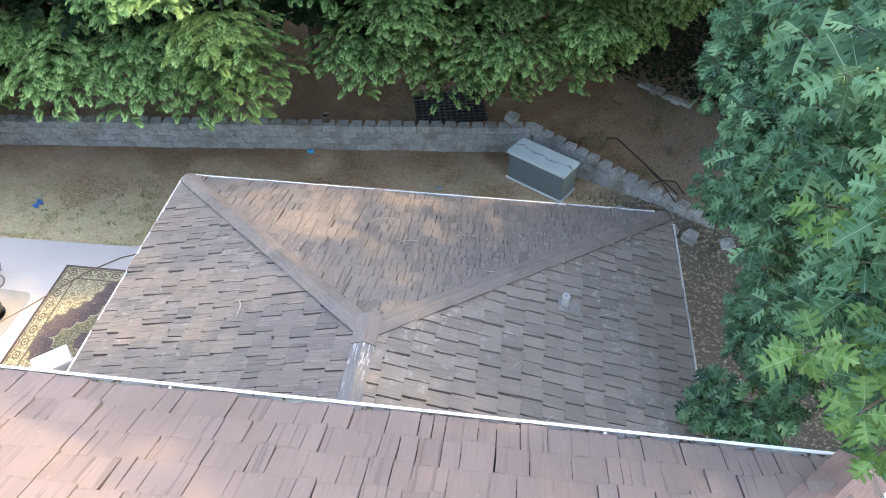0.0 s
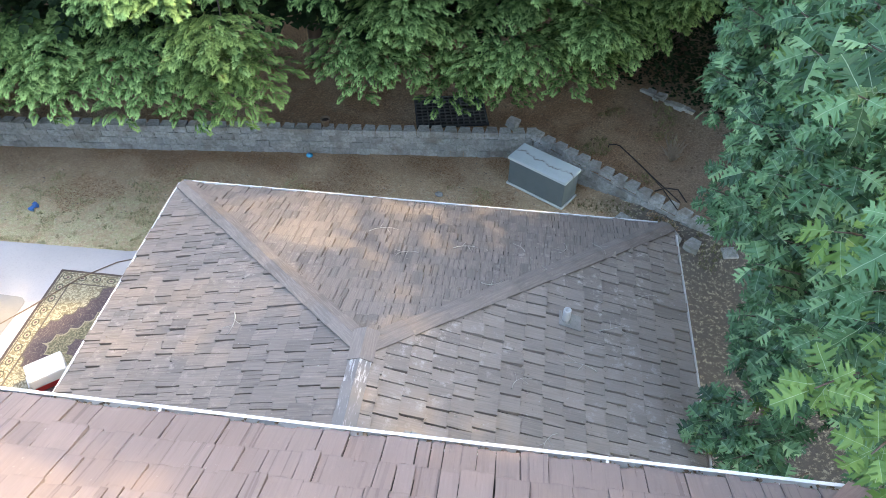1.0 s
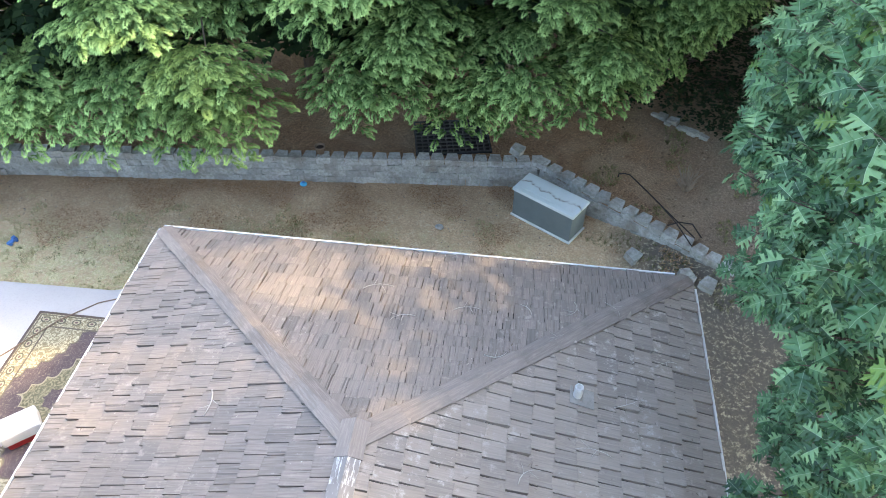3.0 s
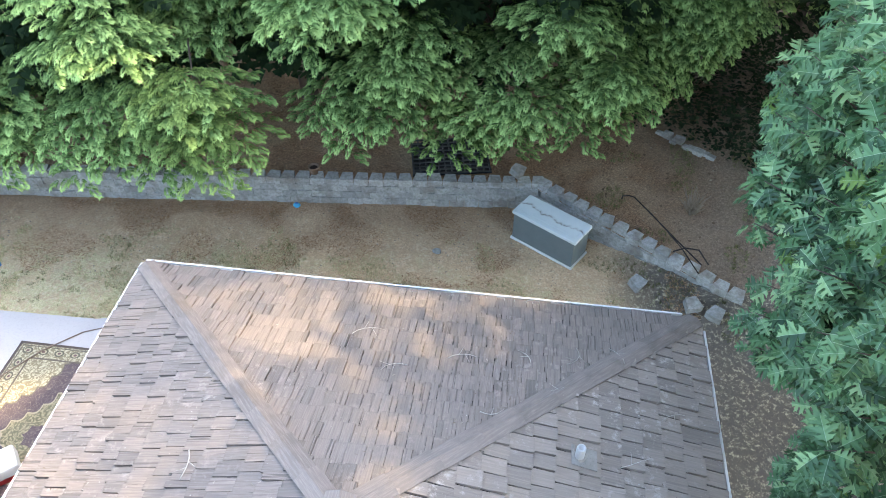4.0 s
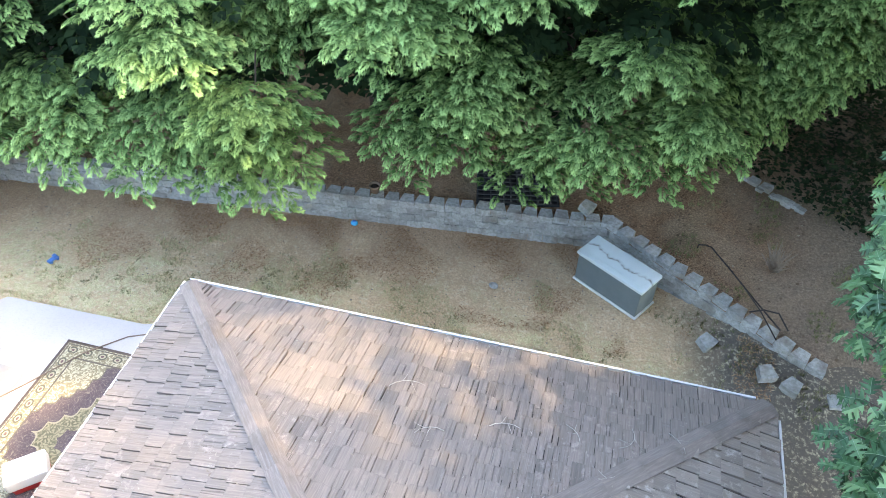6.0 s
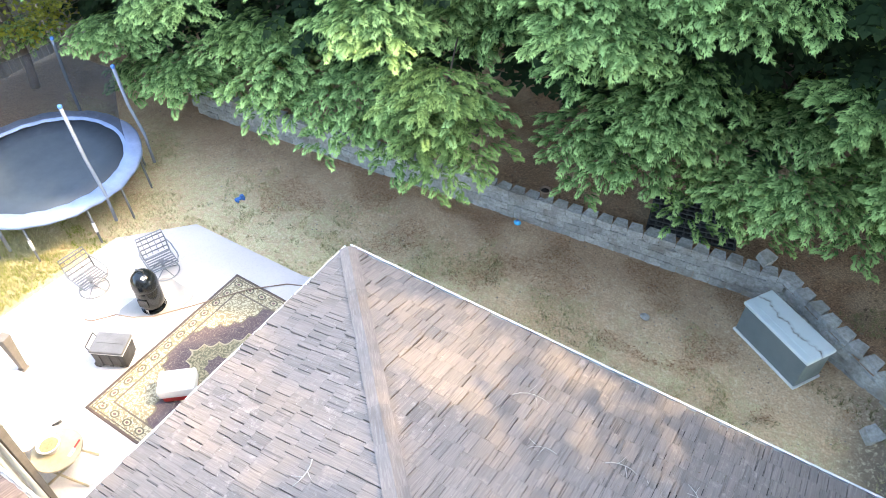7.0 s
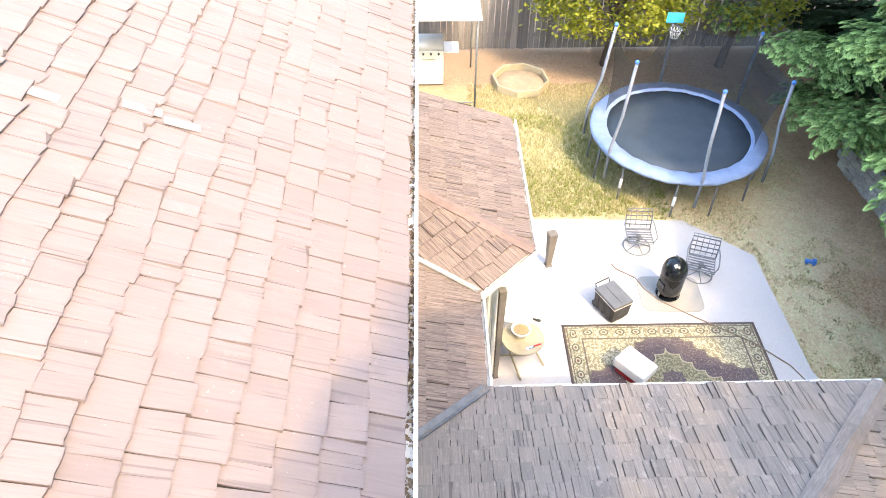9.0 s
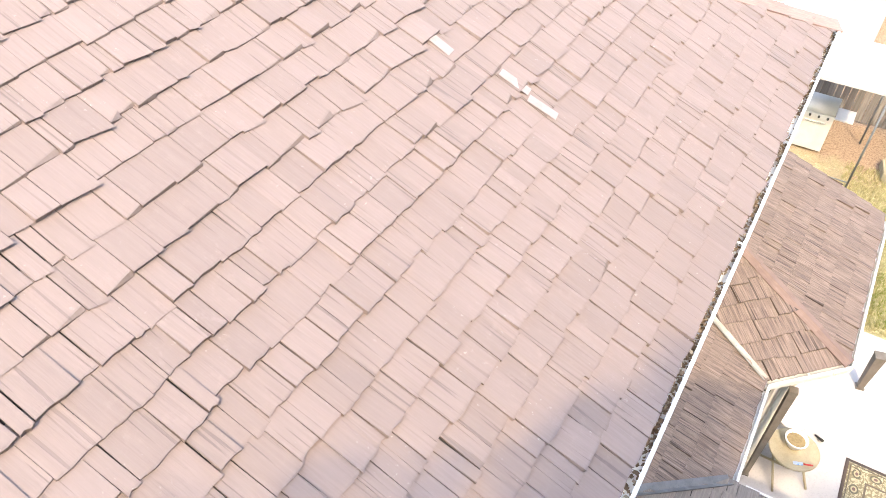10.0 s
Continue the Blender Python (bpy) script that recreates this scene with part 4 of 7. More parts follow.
fascia((BX, BY), (AX, AY), EAVE - 0.03, (-1, -1))
fascia((AX, AY), (-10.03, AY), EAVE - 0.03, (0, -1))
bm = bmesh.new()
box(bm, (-10.05, 3.1, 3.0), (0.03, 2.2, 0.12), Matrix.Rotation(math.atan(-PITCH), 3, "X"))
part("rake_board", bm, TRIM, house)

# upper storey
UXL, UXR, UYF, UYR = -9.83, 2.42, 2.61, -3.4
UR = UEAVE + UPITCH * (UYF - UYR)
upper = part("upper_roof", bmesh.new(), DECK, house, "sunlit reddish-brown shake roof of the upper storey")
run = UYF - UYR
roof_face(upper, (0, -1), (0, UYF), UEAVE, UPITCH, [(UXR, UYF), (UXR - run, UYR), (UXL + run, UYR), (UXL, UYF)], 0.27, SHAKE_UPPER, SHAKE_UPPER_LOOSE, 31, lambda x, y: -3.9 < x < 0.9 and 0.0 < y < 2.7, 0.022, 0.8, 1.7, 0.009, stagger=0.012)
roof_face(upper, (-1, 0), (UXR, 0), UEAVE, UPITCH, [(UXR, UYF), (UXR, UYR - run), (UXR - run, UYR)], 0.27, SHAKE_UPPER, SHAKE_UPPER_LOOSE, 32, lambda x, y: False, 0.026)
roof_face(upper, (1, 0), (UXL, 0), UEAVE, UPITCH, [(UXL, UYF), (UXL + run, UYR), (UXL, UYR - run)], 0.27, SHAKE_UPPER, SHAKE_UPPER_LOOSE, 33, lambda x, y: False, 0.026)
roof_face(upper, (0, 1), (0, UYR - run), UEAVE, UPITCH, [(UXL, UYR - run), (UXL + run, UYR), (UXR - run, UYR), (UXR, UYR - run)], 0.27, SHAKE_UPPER, SHAKE_UPPER_LOOSE, 34, lambda x, y: False, 0.026)
nf, nr, nl = slope_normal((0, -1), UPITCH), slope_normal((-1, 0), UPITCH), slope_normal((1, 0), UPITCH)
caps("hip_cap", upper, (UXR, UYF, UEAVE), (UXR - run, UYR, UR), (nf, nr), 0.9, 0.17, HIP_UPPER)
caps("hip_cap", upper, (UXL, UYF, UEAVE), (UXL + run, UYR, UR), (nf, nl), 0.9, 0.17, HIP_UPPER)
caps("ridge_cap", upper, (UXL + run, UYR, UR), (UXR - run, UYR, UR), (nf, slope_normal((0, 1), UPITCH)), 0.6, 0.17, HIP_UPPER)
gutter((-9.86, 2.714), (2.3, 2.714), 5.28, (0, -1), "white gutter holding dry needles and moss")
gutter((2.52, 2.5), (2.52, -9.3), 5.28, (-1, 0))
fascia((UXL, UYF), (UXR, UYF), UEAVE - 0.03, (0, -1))
fascia((UXR, UYF), (UXR, -9.3), UEAVE - 0.03, (-1, 0))
fascia((UXL, -9.3), (UXL, UYF), UEAVE - 0.03, (1, 0))
for poly, z in (([(UXL, 2.02), (UXR, 2.02), (UXR, UYF), (UXL, UYF)], UEAVE - 0.2), ([(XL, 2.2), (-4.43, 2.2), (-4.43, YF), (XL, YF)], EAVE - 0.2),
                ([(-4.43, 7.56), (1.91, 7.56), (1.91, YF), (-4.43, YF)], EAVE - 0.2), ([(1.91, 2.2), (XR, 2.2), (XR, YF), (1.91, YF)], EAVE - 0.2)):
    bm = bmesh.new()
    prism(bm, poly, z, z + 0.015)
    part("soffit", bm, SOFFIT, house)

# pale sheet-metal patches slipped under the upper shakes
for x, y0, y1, turn in ((-4.98, 0.49, 0.75, 0.14), (-4.96, 0.77, 1.02, 0.2), (-4.74, -0.12, 0.15, 0.05)):
    bm = bmesh.new()
    box(bm, (0, 0, 0), (0.1, (y1 - y0) * 1.118, 0.004), None, 0.001)
    patch = part("metal_patch", bm, PATCH, upper, "pale sheet-metal patch")
    patch.location = (x, (y0 + y1) / 2, UEAVE + UPITCH * (UYF - (y0 + y1) / 2) + 0.037)
    patch.rotation_euler = (-math.atan(UPITCH), 0, turn)

# box vents high on the wing, either side of the ridge
for x, y, lean in ((-1.84, 3.38, -1), (-0.62, 3.42, 1)):
    rise = EAVE + PITCH * min(x - XL, XR - x)
    box_vent = thing("roof_vent", (x, y, rise), "low slanted grey metal box vent on the shake roof", "roof vent", "box vents")
    tilt = Matrix.Rotation(lean * math.atan(PITCH), 3, "Y")
    bm = bmesh.new()
    box(bm, tilt @ Vector((0, 0, 0.037)), (0.3, 0.32, 0.006), tilt, 0.002)
    part("flange", bm, VENTMETAL, box_vent)
    bm = bmesh.new()
    box(bm, tilt @ Vector((0, 0, 0.09)), (0.25, 0.27, 0.095), tilt, 0.012, 0.86)
    part("hood", bm, VENTMETAL, box_vent)
    bm = bmesh.new()
    box(bm, tilt @ Vector((-lean * -0.118, 0, 0.062)), (0.012, 0.22, 0.03), tilt, 0.002)
    part("grille", bm, BLACKPL, box_vent)

# vent pipe on the wing
vent = thing("vent_pipe", (0.74, 5.49, 3.27), "grey plumbing vent pipe with flashing on the shake roof", "vent pipe")
bm = bmesh.new()
turned(bm, [(0.045, -0.05), (0.045, 0.23), (0.043, 0.235), (0.026, 0.235), (0.025, 0.1), (0.001, 0.1)], sides=20)
part("pipe", bm, PIPEGREY, vent)
bm = bmesh.new()
turned(bm, [(0.066, 0.025), (0.056, 0.06), (0.05, 0.09), (0.046, 0.09)], sides=20)
part("collar", bm, FLASHING, vent)
bm = bmesh.new()
box(bm, (0.05, 0.01, 0.045), (0.27, 0.21, 0.008), Matrix.Rotation(math.atan(PITCH), 3, "Y"), 0.002)
part("flashing", bm, FLASHING, vent, "weathered pale metal flashing")


# ---- retaining wall ----
def block_mesh(kind, cap):
    """A split-faced wall block, 0.285 wide; front at y = 0. Caps taper towards the back."""
    r = random.Random(kind * 7 + cap)
    w, d, h = 0.141, 0.24, 0.148
    back = 0.098 if cap else 0.138
    bm = bmesh.new()
    cols, rows = 4, 3
    front = [[bm.verts.new((-w + 2 * w * i / cols, (0.012 if i in (0, cols) else 0.0) + r.uniform(-0.012, 0.006), h * j / rows + (r.uniform(-0.006, 0.006) if cap and j == rows else 0.0))) for i in range(cols + 1)] for j in range(rows + 1)]
    for j in range(rows):
        for i in range(cols):
            bm.faces.new((front[j][i], front[j][i + 1], front[j + 1][i + 1], front[j + 1][i]))
    bl, br = bm.verts.new((-back, d, 0)), bm.verts.new((back, d, 0))
    tl, tr = bm.verts.new((-back, d, h + r.uniform(-0.005, 0.005))), bm.verts.new((back, d, h + r.uniform(-0.005, 0.005)))
    bm.faces.new((*front[-1], tr, tl))
    bm.faces.new((*front[0][::-1], bl, br))
    bm.faces.new((*(row[0] for row in front[::-1]), bl, tl)[::1])
    bm.faces.new((*(row[-1] for row in front), tr, br))
    bm.faces.new((tl, tr, br, bl))
    bmesh.ops.recalc_face_normals(bm, faces=bm.faces)
    mesh = bpy.data.meshes.new("block")
    bm.to_mesh(mesh)
    bm.free()
    mesh.materials.append(BLOCK)
    return mesh


CAPS, COURSES = [block_mesh(i, 1) for i in range(6)], [block_mesh(i, 0) for i in range(6)]
retaining = tagged(new("retaining_wall"), "low retaining wall of grey split-faced blocks with wedge-shaped caps", "retaining wall", "", "structure")
rw = random.Random(3)


def run_of_blocks(p, q, heights):
    """Lays courses from p to q; heights: top of the wall above the lawn at a fraction of the way."""
    p, q = Vector(p), Vector(q)
    d = (q - p).normalized()
    ang = math.atan2(d.y, d.x)
    inward = Vector((-d.y, d.x))
    n = round((q - p).length / 0.287)
    for course in range(4):
        for i in range(n + (course % 2)):
            f = (i + (0.5 if course % 2 == 0 else 0.0)) / n
            top = heights(f)
            z = top - 0.15 * (4 - course)
            if z < -0.12:
                continue
            at = p + d * (f * n * 0.287) + inward * 0.012 * course
            cap = course == 3
            ob = new("block", rw.choice(CAPS if cap else COURSES))
            ob.parent = retaining
            ob.matrix_local = Matrix.Translation((at.x, at.y, z)) @ Matrix.Rotation(ang + rw.gauss(0, 0.06 if cap else 0.012), 4, "Z") @ Matrix.Rotation(rw.gauss(0, 0.015 if cap else 0.004), 4, "X") @ Matrix.Translation((0, rw.uniform(-0.02, 0.015), 0))


run_of_blocks((-12.2, wall_line(-12.2)), (0.3, wall_line(0.3)), lambda f: 0.62)
run_of_blocks((0.38, wall_line(0.3) - 0.03), (3.87, wall_line(3.82) - 0.02), lambda f: 0.62 - 0.26 * f)
for x, y, z, a, tip in ((3.11, 10.28, 0.17, 20, 8), (3.39, 10.15, 0.15, -35, 4), (2.28, 10.8, 0.06, 50, 10), (0.02, 13.0, 0.6, 65, 12)):
    ob = new("loose_block", rw.choice(CAPS))
    ob.matrix_world = pose(x, y, z - 0.03, tip, 0, a)
    tagged(ob, "loose grey wall block lying tilted on the ground", "block", "loose wall blocks")


# ---- deck box by the wall ----
deck_box = thing("storage_box", (0.625, 11.73, 0.0), "grey-green resin deck box with a stained pale lid", "storage box", turn=-31.7)
bm = bmesh.new()
box(bm, (0, 0, 0.335), (1.3, 0.53, 0.59), None, 0.02)
body = part("body", bm, BOXGREEN, deck_box)
bm = bmesh.new()
box(bm, (0, 0, 0.665), (1.36, 0.585, 0.07), None, 0.022)
box(bm, (0, 0.02, 0.702), (1.2, 0.4, 0.012), None, 0.005)
part("lid", bm, LID, deck_box, "pale lid with a wavy dirt stain")
bm = bmesh.new()
box(bm, (0, 0, 0.02), (1.35, 0.57, 0.04), None, 0.008)
part("base", bm, TRIM, deck_box, "pale base frame")


# ---- things in the bed and on the lawn ----
paver = thing("paving_slab", (4.1, 10.13, 0.2), "square pale paving slab lying on the dirt", "paving slab", turn=8)
bm = bmesh.new()
box(bm, (0, 0, 0.005), (0.27, 0.25, 0.06), Euler((0.05, -0.04, 0)).to_matrix(), 0.012)
part("body", bm, BLOCK, paver)
pot = thing("plant_pot", (-4.0, 12.5, 0.6), "small brown clay pot with dry soil on the wall", "plant pot")
bm = bmesh.new()
turned(bm, [(0.065, 0), (0.09, 0.15), (0.105, 0.152), (0.108, 0.19), (0.095, 0.19), (0.085, 0.15), (0.001, 0.148)], sides=22)
part("body", bm, TERRA, pot)
bm = bmesh.new()
turned(bm, [(0.085, 0.145), (0.06, 0.16), (0.001, 0.165)], sides=16, caps=False)
part("soil", bm, SOIL, pot)

grate = thing("plastic_grid", (-1.45, 13.45, 0.56), "black plastic ground grid lying on the mulch under a tree", "grid panel", turn=12)
bm = bmesh.new()
box(bm, (0, 0, 0.0), (1.55, 1.15, 0.02))
part("sheet", bm, RUBBER, grate)
for i in range(13):
    bm = bmesh.new()
    box(bm, (-0.75 + 1.5 * i / 12, 0, 0.022), (0.03, 1.14, 0.024), None, 0.004)
    part("bar", bm, BLACKPL, grate)
for i in range(10):
    bm = bmesh.new()
    box(bm, (0, -0.55 + 1.1 * i / 9, 0.026), (1.54, 0.03, 0.022), None, 0.004)
    part("bar", bm, BLACKPL, grate)

rod = thing("iron_rod", (2.15, 12.57, 0.52), "bent rusty iron rod lying across the bed", "rod")
bm = bmesh.new()
tube(bm, [(-0.22, 0.02, 0.05), (-0.2, 0.1, 0.06), (-0.08, 0.12, 0.06), (0.02, 0.1, 0.05), (0.3, -0.3, 0.03), (0.7, -0.95, 0.03), (1.08, -1.52, 0.02)], 0.013, 7)
part("shaft", bm, RUST, rod)
bm = bmesh.new()
tube(bm, [(0.55, -0.75, 0.05), (0.78, -1.2, 0.05), (1.0, -1.75, 0.03)], 0.011, 6)
part("prong", bm, RUST, rod)
bm = bmesh.new()
tube(bm, [(0.62, -1.25, 0.02), (0.82, -1.22, 0.1), (1.06, -1.22, 0.08), (1.2, -1.5, 0.02)], 0.013, 6)
part("foot_bar", bm, RUST, rod)

shrub = thing("dead_shrub", (3.2, 12.45, 0.46), "small dead shrub of bare grey twigs in the bed", "shrub")
rs = random.Random(8)
bm = bmesh.new()
for i in range(80):
    a, l = rs.uniform(0, 6.28), rs.uniform(0.28, 0.6)
    lean = rs.uniform(0.1, 0.75)
    d = Vector((math.cos(a) * lean, math.sin(a) * lean, 1)).normalized()
    tube(bm, [(0, 0, -0.02), d * l * 0.5 + Vector((rs.gauss(0, 0.02), rs.gauss(0, 0.02), 0)), d * l + Vector((0, 0, -0.05 * lean))], [0.014, 0.01, 0.005], 4)
tagged(part("twigwork", bm, DEADTWIG, shrub), kind="stuff")

ball = thing("toy_ball", (-4.33, 12.13, 0.02), "small bright blue toy on the dirt by the wall", "toy")
bm = bmesh.new()
bmesh.ops.create_icosphere(bm, subdivisions=3, radius=0.06)
for v in bm.verts:
    v.co = Vector((v.co.x * 1.25, v.co.y, v.co.z * 0.85 + 0.05))
part("body", bm, CYANPL, ball)
bm = bmesh.new()
turned(bm, [(0.03, 0.085), (0.034, 0.1), (0.02, 0.108)], sides=14)
part("cap", bm, BLUEPL, ball)

toy = thing("toy_truck", (-9.31, 9.81, 0.0), "small blue plastic toy lying on the lawn", "toy", turn=70)
bm = bmesh.new()
box(bm, (0, 0, 0.06), (0.26, 0.1, 0.05), None, 0.012)
box(bm, (0.07, 0, 0.11), (0.09, 0.095, 0.06), None, 0.014)
part("body", bm, BLUEPL, toy)
for x in (-0.08, 0.08):
    for y in (-0.055, 0.055):
        bm = bmesh.new()
        turned(bm, [(0.035, -0.012), (0.035, 0.012)], (x, y, 0.035), 14, True, Matrix.Rotation(math.pi / 2, 3, "X"))
        part("wheel", bm, BLUEPL, toy)

toy.scale = (0.78, 0.78, 0.78)

rock = thing("ground_stone", (-1.42, 11.27, 0.0), "small pale broken stone on the lawn", "stone")
bm = bmesh.new()
bmesh.ops.create_icosphere(bm, subdivisions=2, radius=0.09)
for v in bm.verts:
    v.co = Vector((v.co.x, v.co.y * 0.7, v.co.z * 0.5 + 0.03)) * (1 + 0.25 * noise.noise(v.co * 14))
part("body", bm, BLOCK, rock)

spigot = thing("meter_lid", (-3.05, 8.15, 0.0), "small grey utility lid by the house foundation", "utility lid")
bm = bmesh.new()
box(bm, (0, 0, 0.03), (0.2, 0.24, 0.1), None, 0.01)
part("body", bm, BLOCK, spigot)

# low far wall in the shade
EDGING = ((2.75, 14.6), (3.7, 13.9))
far_wall = tagged(new("garden_edging"), "row of grey edging stones in the shade under the trees", "edging", "", "structure")
for i in range(9):
    f = (i + rw.uniform(-0.15, 0.15)) / 8
    x, y = EDGING[0][0] + (EDGING[1][0] - EDGING[0][0]) * f, EDGING[0][1] + (EDGING[1][1] - EDGING[0][1]) * f + rw.gauss(0, 0.03)
    ob = new("block", rw.choice(COURSES))
    ob.parent = far_wall
    ob.matrix_local = Matrix.Translation((x, y, bed_top(x, y) - 0.02)) @ Euler((rw.gauss(0, 0.1), rw.gauss(0, 0.1), math.atan2(EDGING[1][1] - EDGING[0][1], EDGING[1][0] - EDGING[0][0]) + rw.gauss(0, 0.12))).to_matrix().to_4x4() @ Matrix.Scale(rw.uniform(0.5, 0.75), 4)


# ---- patio ----
TOP = 0.035
rug = thing("area_rug", (-6.76, 6.65, TOP + 0.002), "floral rug with cream border and dark purple field", "rug")
bm = bmesh.new()
vs = []
nx, ny = 24, 34
for j in range(ny + 1):
    vs.append([bm.verts.new((-1.15 + 2.3 * i / nx, -1.63 + 3.26 * j / ny, 0.012 + 0.004 * noise.noise(Vector((i * 0.3, j * 0.3, 1))))) for i in range(nx + 1)])
for j in range(ny):
    for i in range(nx):
        bm.faces.new((vs[j][i], vs[j][i + 1], vs[j + 1][i + 1], vs[j + 1][i])).smooth = True
made = bmesh.ops.extrude_face_region(bm, geom=list(bm.faces))
for v in made["geom"]:
    if isinstance(v, bmesh.types.BMVert):
        v.co.z = 0.001
part("carpet", bm, RUG, rug)

cooler = thing("drink_cooler", (-6.87, 6.0, TOP + 0.016), "red cooler chest with a white lid on the rug", "cooler", turn=41)
bm = bmesh.new()
box(bm, (0, 0, 0.08), (0.48, 0.31, 0.16), None, 0.03, 1.06)
part("body", bm, REDPL, cooler)
bm = bmesh.new()
box(bm, (0, 0, 0.245), (0.56, 0.39, 0.2), None, 0.035)
part("lid", bm, WHITEPL, cooler, "white lid")
bm = bmesh.new()
tube(bm, [(-0.27, -0.12, 0.23), (-0.31, -0.12, 0.15), (-0.31, 0.12, 0.15), (-0.27, 0.12, 0.23)], 0.012, 8)
part("handle", bm, WHITEPL, cooler)

bin_ = thing("rolling_cooler", (-8.2, 5.9, TOP), "black wheeled cooler with grey lid and pale seam", "cooler", turn=27)
bm = bmesh.new()
box(bm, (0, 0, 0.25), (0.56, 0.4, 0.36), None, 0.03, 1.08)
tub = part("body", bm, BLACKPL, bin_)
for x in (-0.18, 0.0, 0.18):
    for y in (-0.208, 0.208):
        bm = bmesh.new()
        box(bm, (x, y, 0.25), (0.07, 0.03, 0.32), None, 0.008)
        part("rib", bm, BLACKPL, tub)
bm = bmesh.new()
box(bm, (0, 0, 0.475), (0.62, 0.45, 0.07), None, 0.025)
box(bm, (0, 0, 0.515), (0.5, 0.05, 0.014), None, 0.004)
part("lid", bm, GREYPL, bin_)
bm = bmesh.new()
box(bm, (0, 0, 0.435), (0.615, 0.445, 0.014), None, 0.004)
part("seam", bm, WHITEPL, bin_, "pale lid seam")
for y in (-0.17, 0.17):
    bm = bmesh.new()
    turned(bm, [(0.07, -0.025), (0.075, -0.015), (0.075, 0.015), (0.07, 0.025)], (-0.27, y, 0.075), 18, True, Matrix.Rotation(math.pi / 2, 3, "X"))
    part("wheel", bm, BLACKPL, bin_)
bm = bmesh.new()
box(bm, (0.22, 0, 0.04), (0.06, 0.3, 0.08), None, 0.01)
part("foot", bm, BLACKPL, bin_)
bm = bmesh.new()
tube(bm, [(-0.32, -0.16, 0.42), (-0.37, -0.16, 0.53), (-0.38, 0.16, 0.53), (-0.32, 0.16, 0.42)], 0.014, 8)
part("pull_handle", bm, BLACKPL, bin_)

bin_.scale = (0.88, 0.88, 0.88)

mat = thing("grill_mat", (-8.58, 7.03, TOP + 0.001), "tan mat with rounded corners under the smoker", "mat", turn=-2)
bm = bmesh.new()
prism(bm, [(sx * 0.25 + 0.16 * math.cos(a), sy * 0.38 + 0.16 * math.sin(a)) for sx, sy, a0 in ((1, 1, 0), (-1, 1, 1), (-1, -1, 2), (1, -1, 3)) for a in (math.pi / 2 * (a0 + t / 4) for t in range(5))], 0.001, 0.011)
part("sheet", bm, plain("grey_mat", (0.33, 0.31, 0.28), 0.85, 0.12, 3, 0.2), mat)

smoker = thing("bullet_smoker", (-8.56, 6.97, TOP + 0.013), "glossy black bullet smoker standing on a grey mat", "smoker", turn=20)
bm = bmesh.new()
turned(bm, [(0.2, 0.12), (0.235, 0.17), (0.24, 0.3), (0.24, 0.62), (0.235, 0.64)], sides=36)
barrel = part("barrel", bm, BLACKEN, smoker)
bm = bmesh.new()
box(bm, (0.0, -0.243, 0.36), (0.2, 0.02, 0.2), None, 0.008)
part("door", bm, BLACKEN, barrel)
bm = bmesh.new()
turned(bm, [(0.246, 0.63), (0.25, 0.66), (0.245, 0.76), (0.215, 0.87), (0.15, 0.95), (0.07, 0.985), (0.002, 0.99)], sides=36, caps=False)
dome = part("lid", bm, BLACKEN, smoker)
bm = bmesh.new()
tube(bm, [(-0.07, 0, 0.975), (-0.07, 0, 1.05), (0.07, 0, 1.05), (0.07, 0, 0.975)], 0.014, 8)
part("handle", bm, BLACKPL, dome)
bm = bmesh.new()
box(bm, (0.1, -0.1, 0.955), (0.07, 0.07, 0.03), Matrix.Rotation(0.5, 3, "Y"), 0.006)
part("vent", bm, CHROME, dome, "bright metal vent")
for k in range(3):
    a = 2.09 * k + 0.5
    bm = bmesh.new()
    box(bm, (0.215 * math.cos(a), 0.215 * math.sin(a), 0.1), (0.05, 0.014, 0.2), Matrix.Rotation(a + math.pi / 2, 3, "Z"), 0.003)
    part("leg", bm, CHROME, smoker, "bright metal leg")
bm = bmesh.new()
turned(bm, [(0.22, 0.02), (0.24, 0.05)], sides=30)
part("ash_pan", bm, BLACKEN, smoker)

smoker.scale = (0.87, 0.87, 0.86)


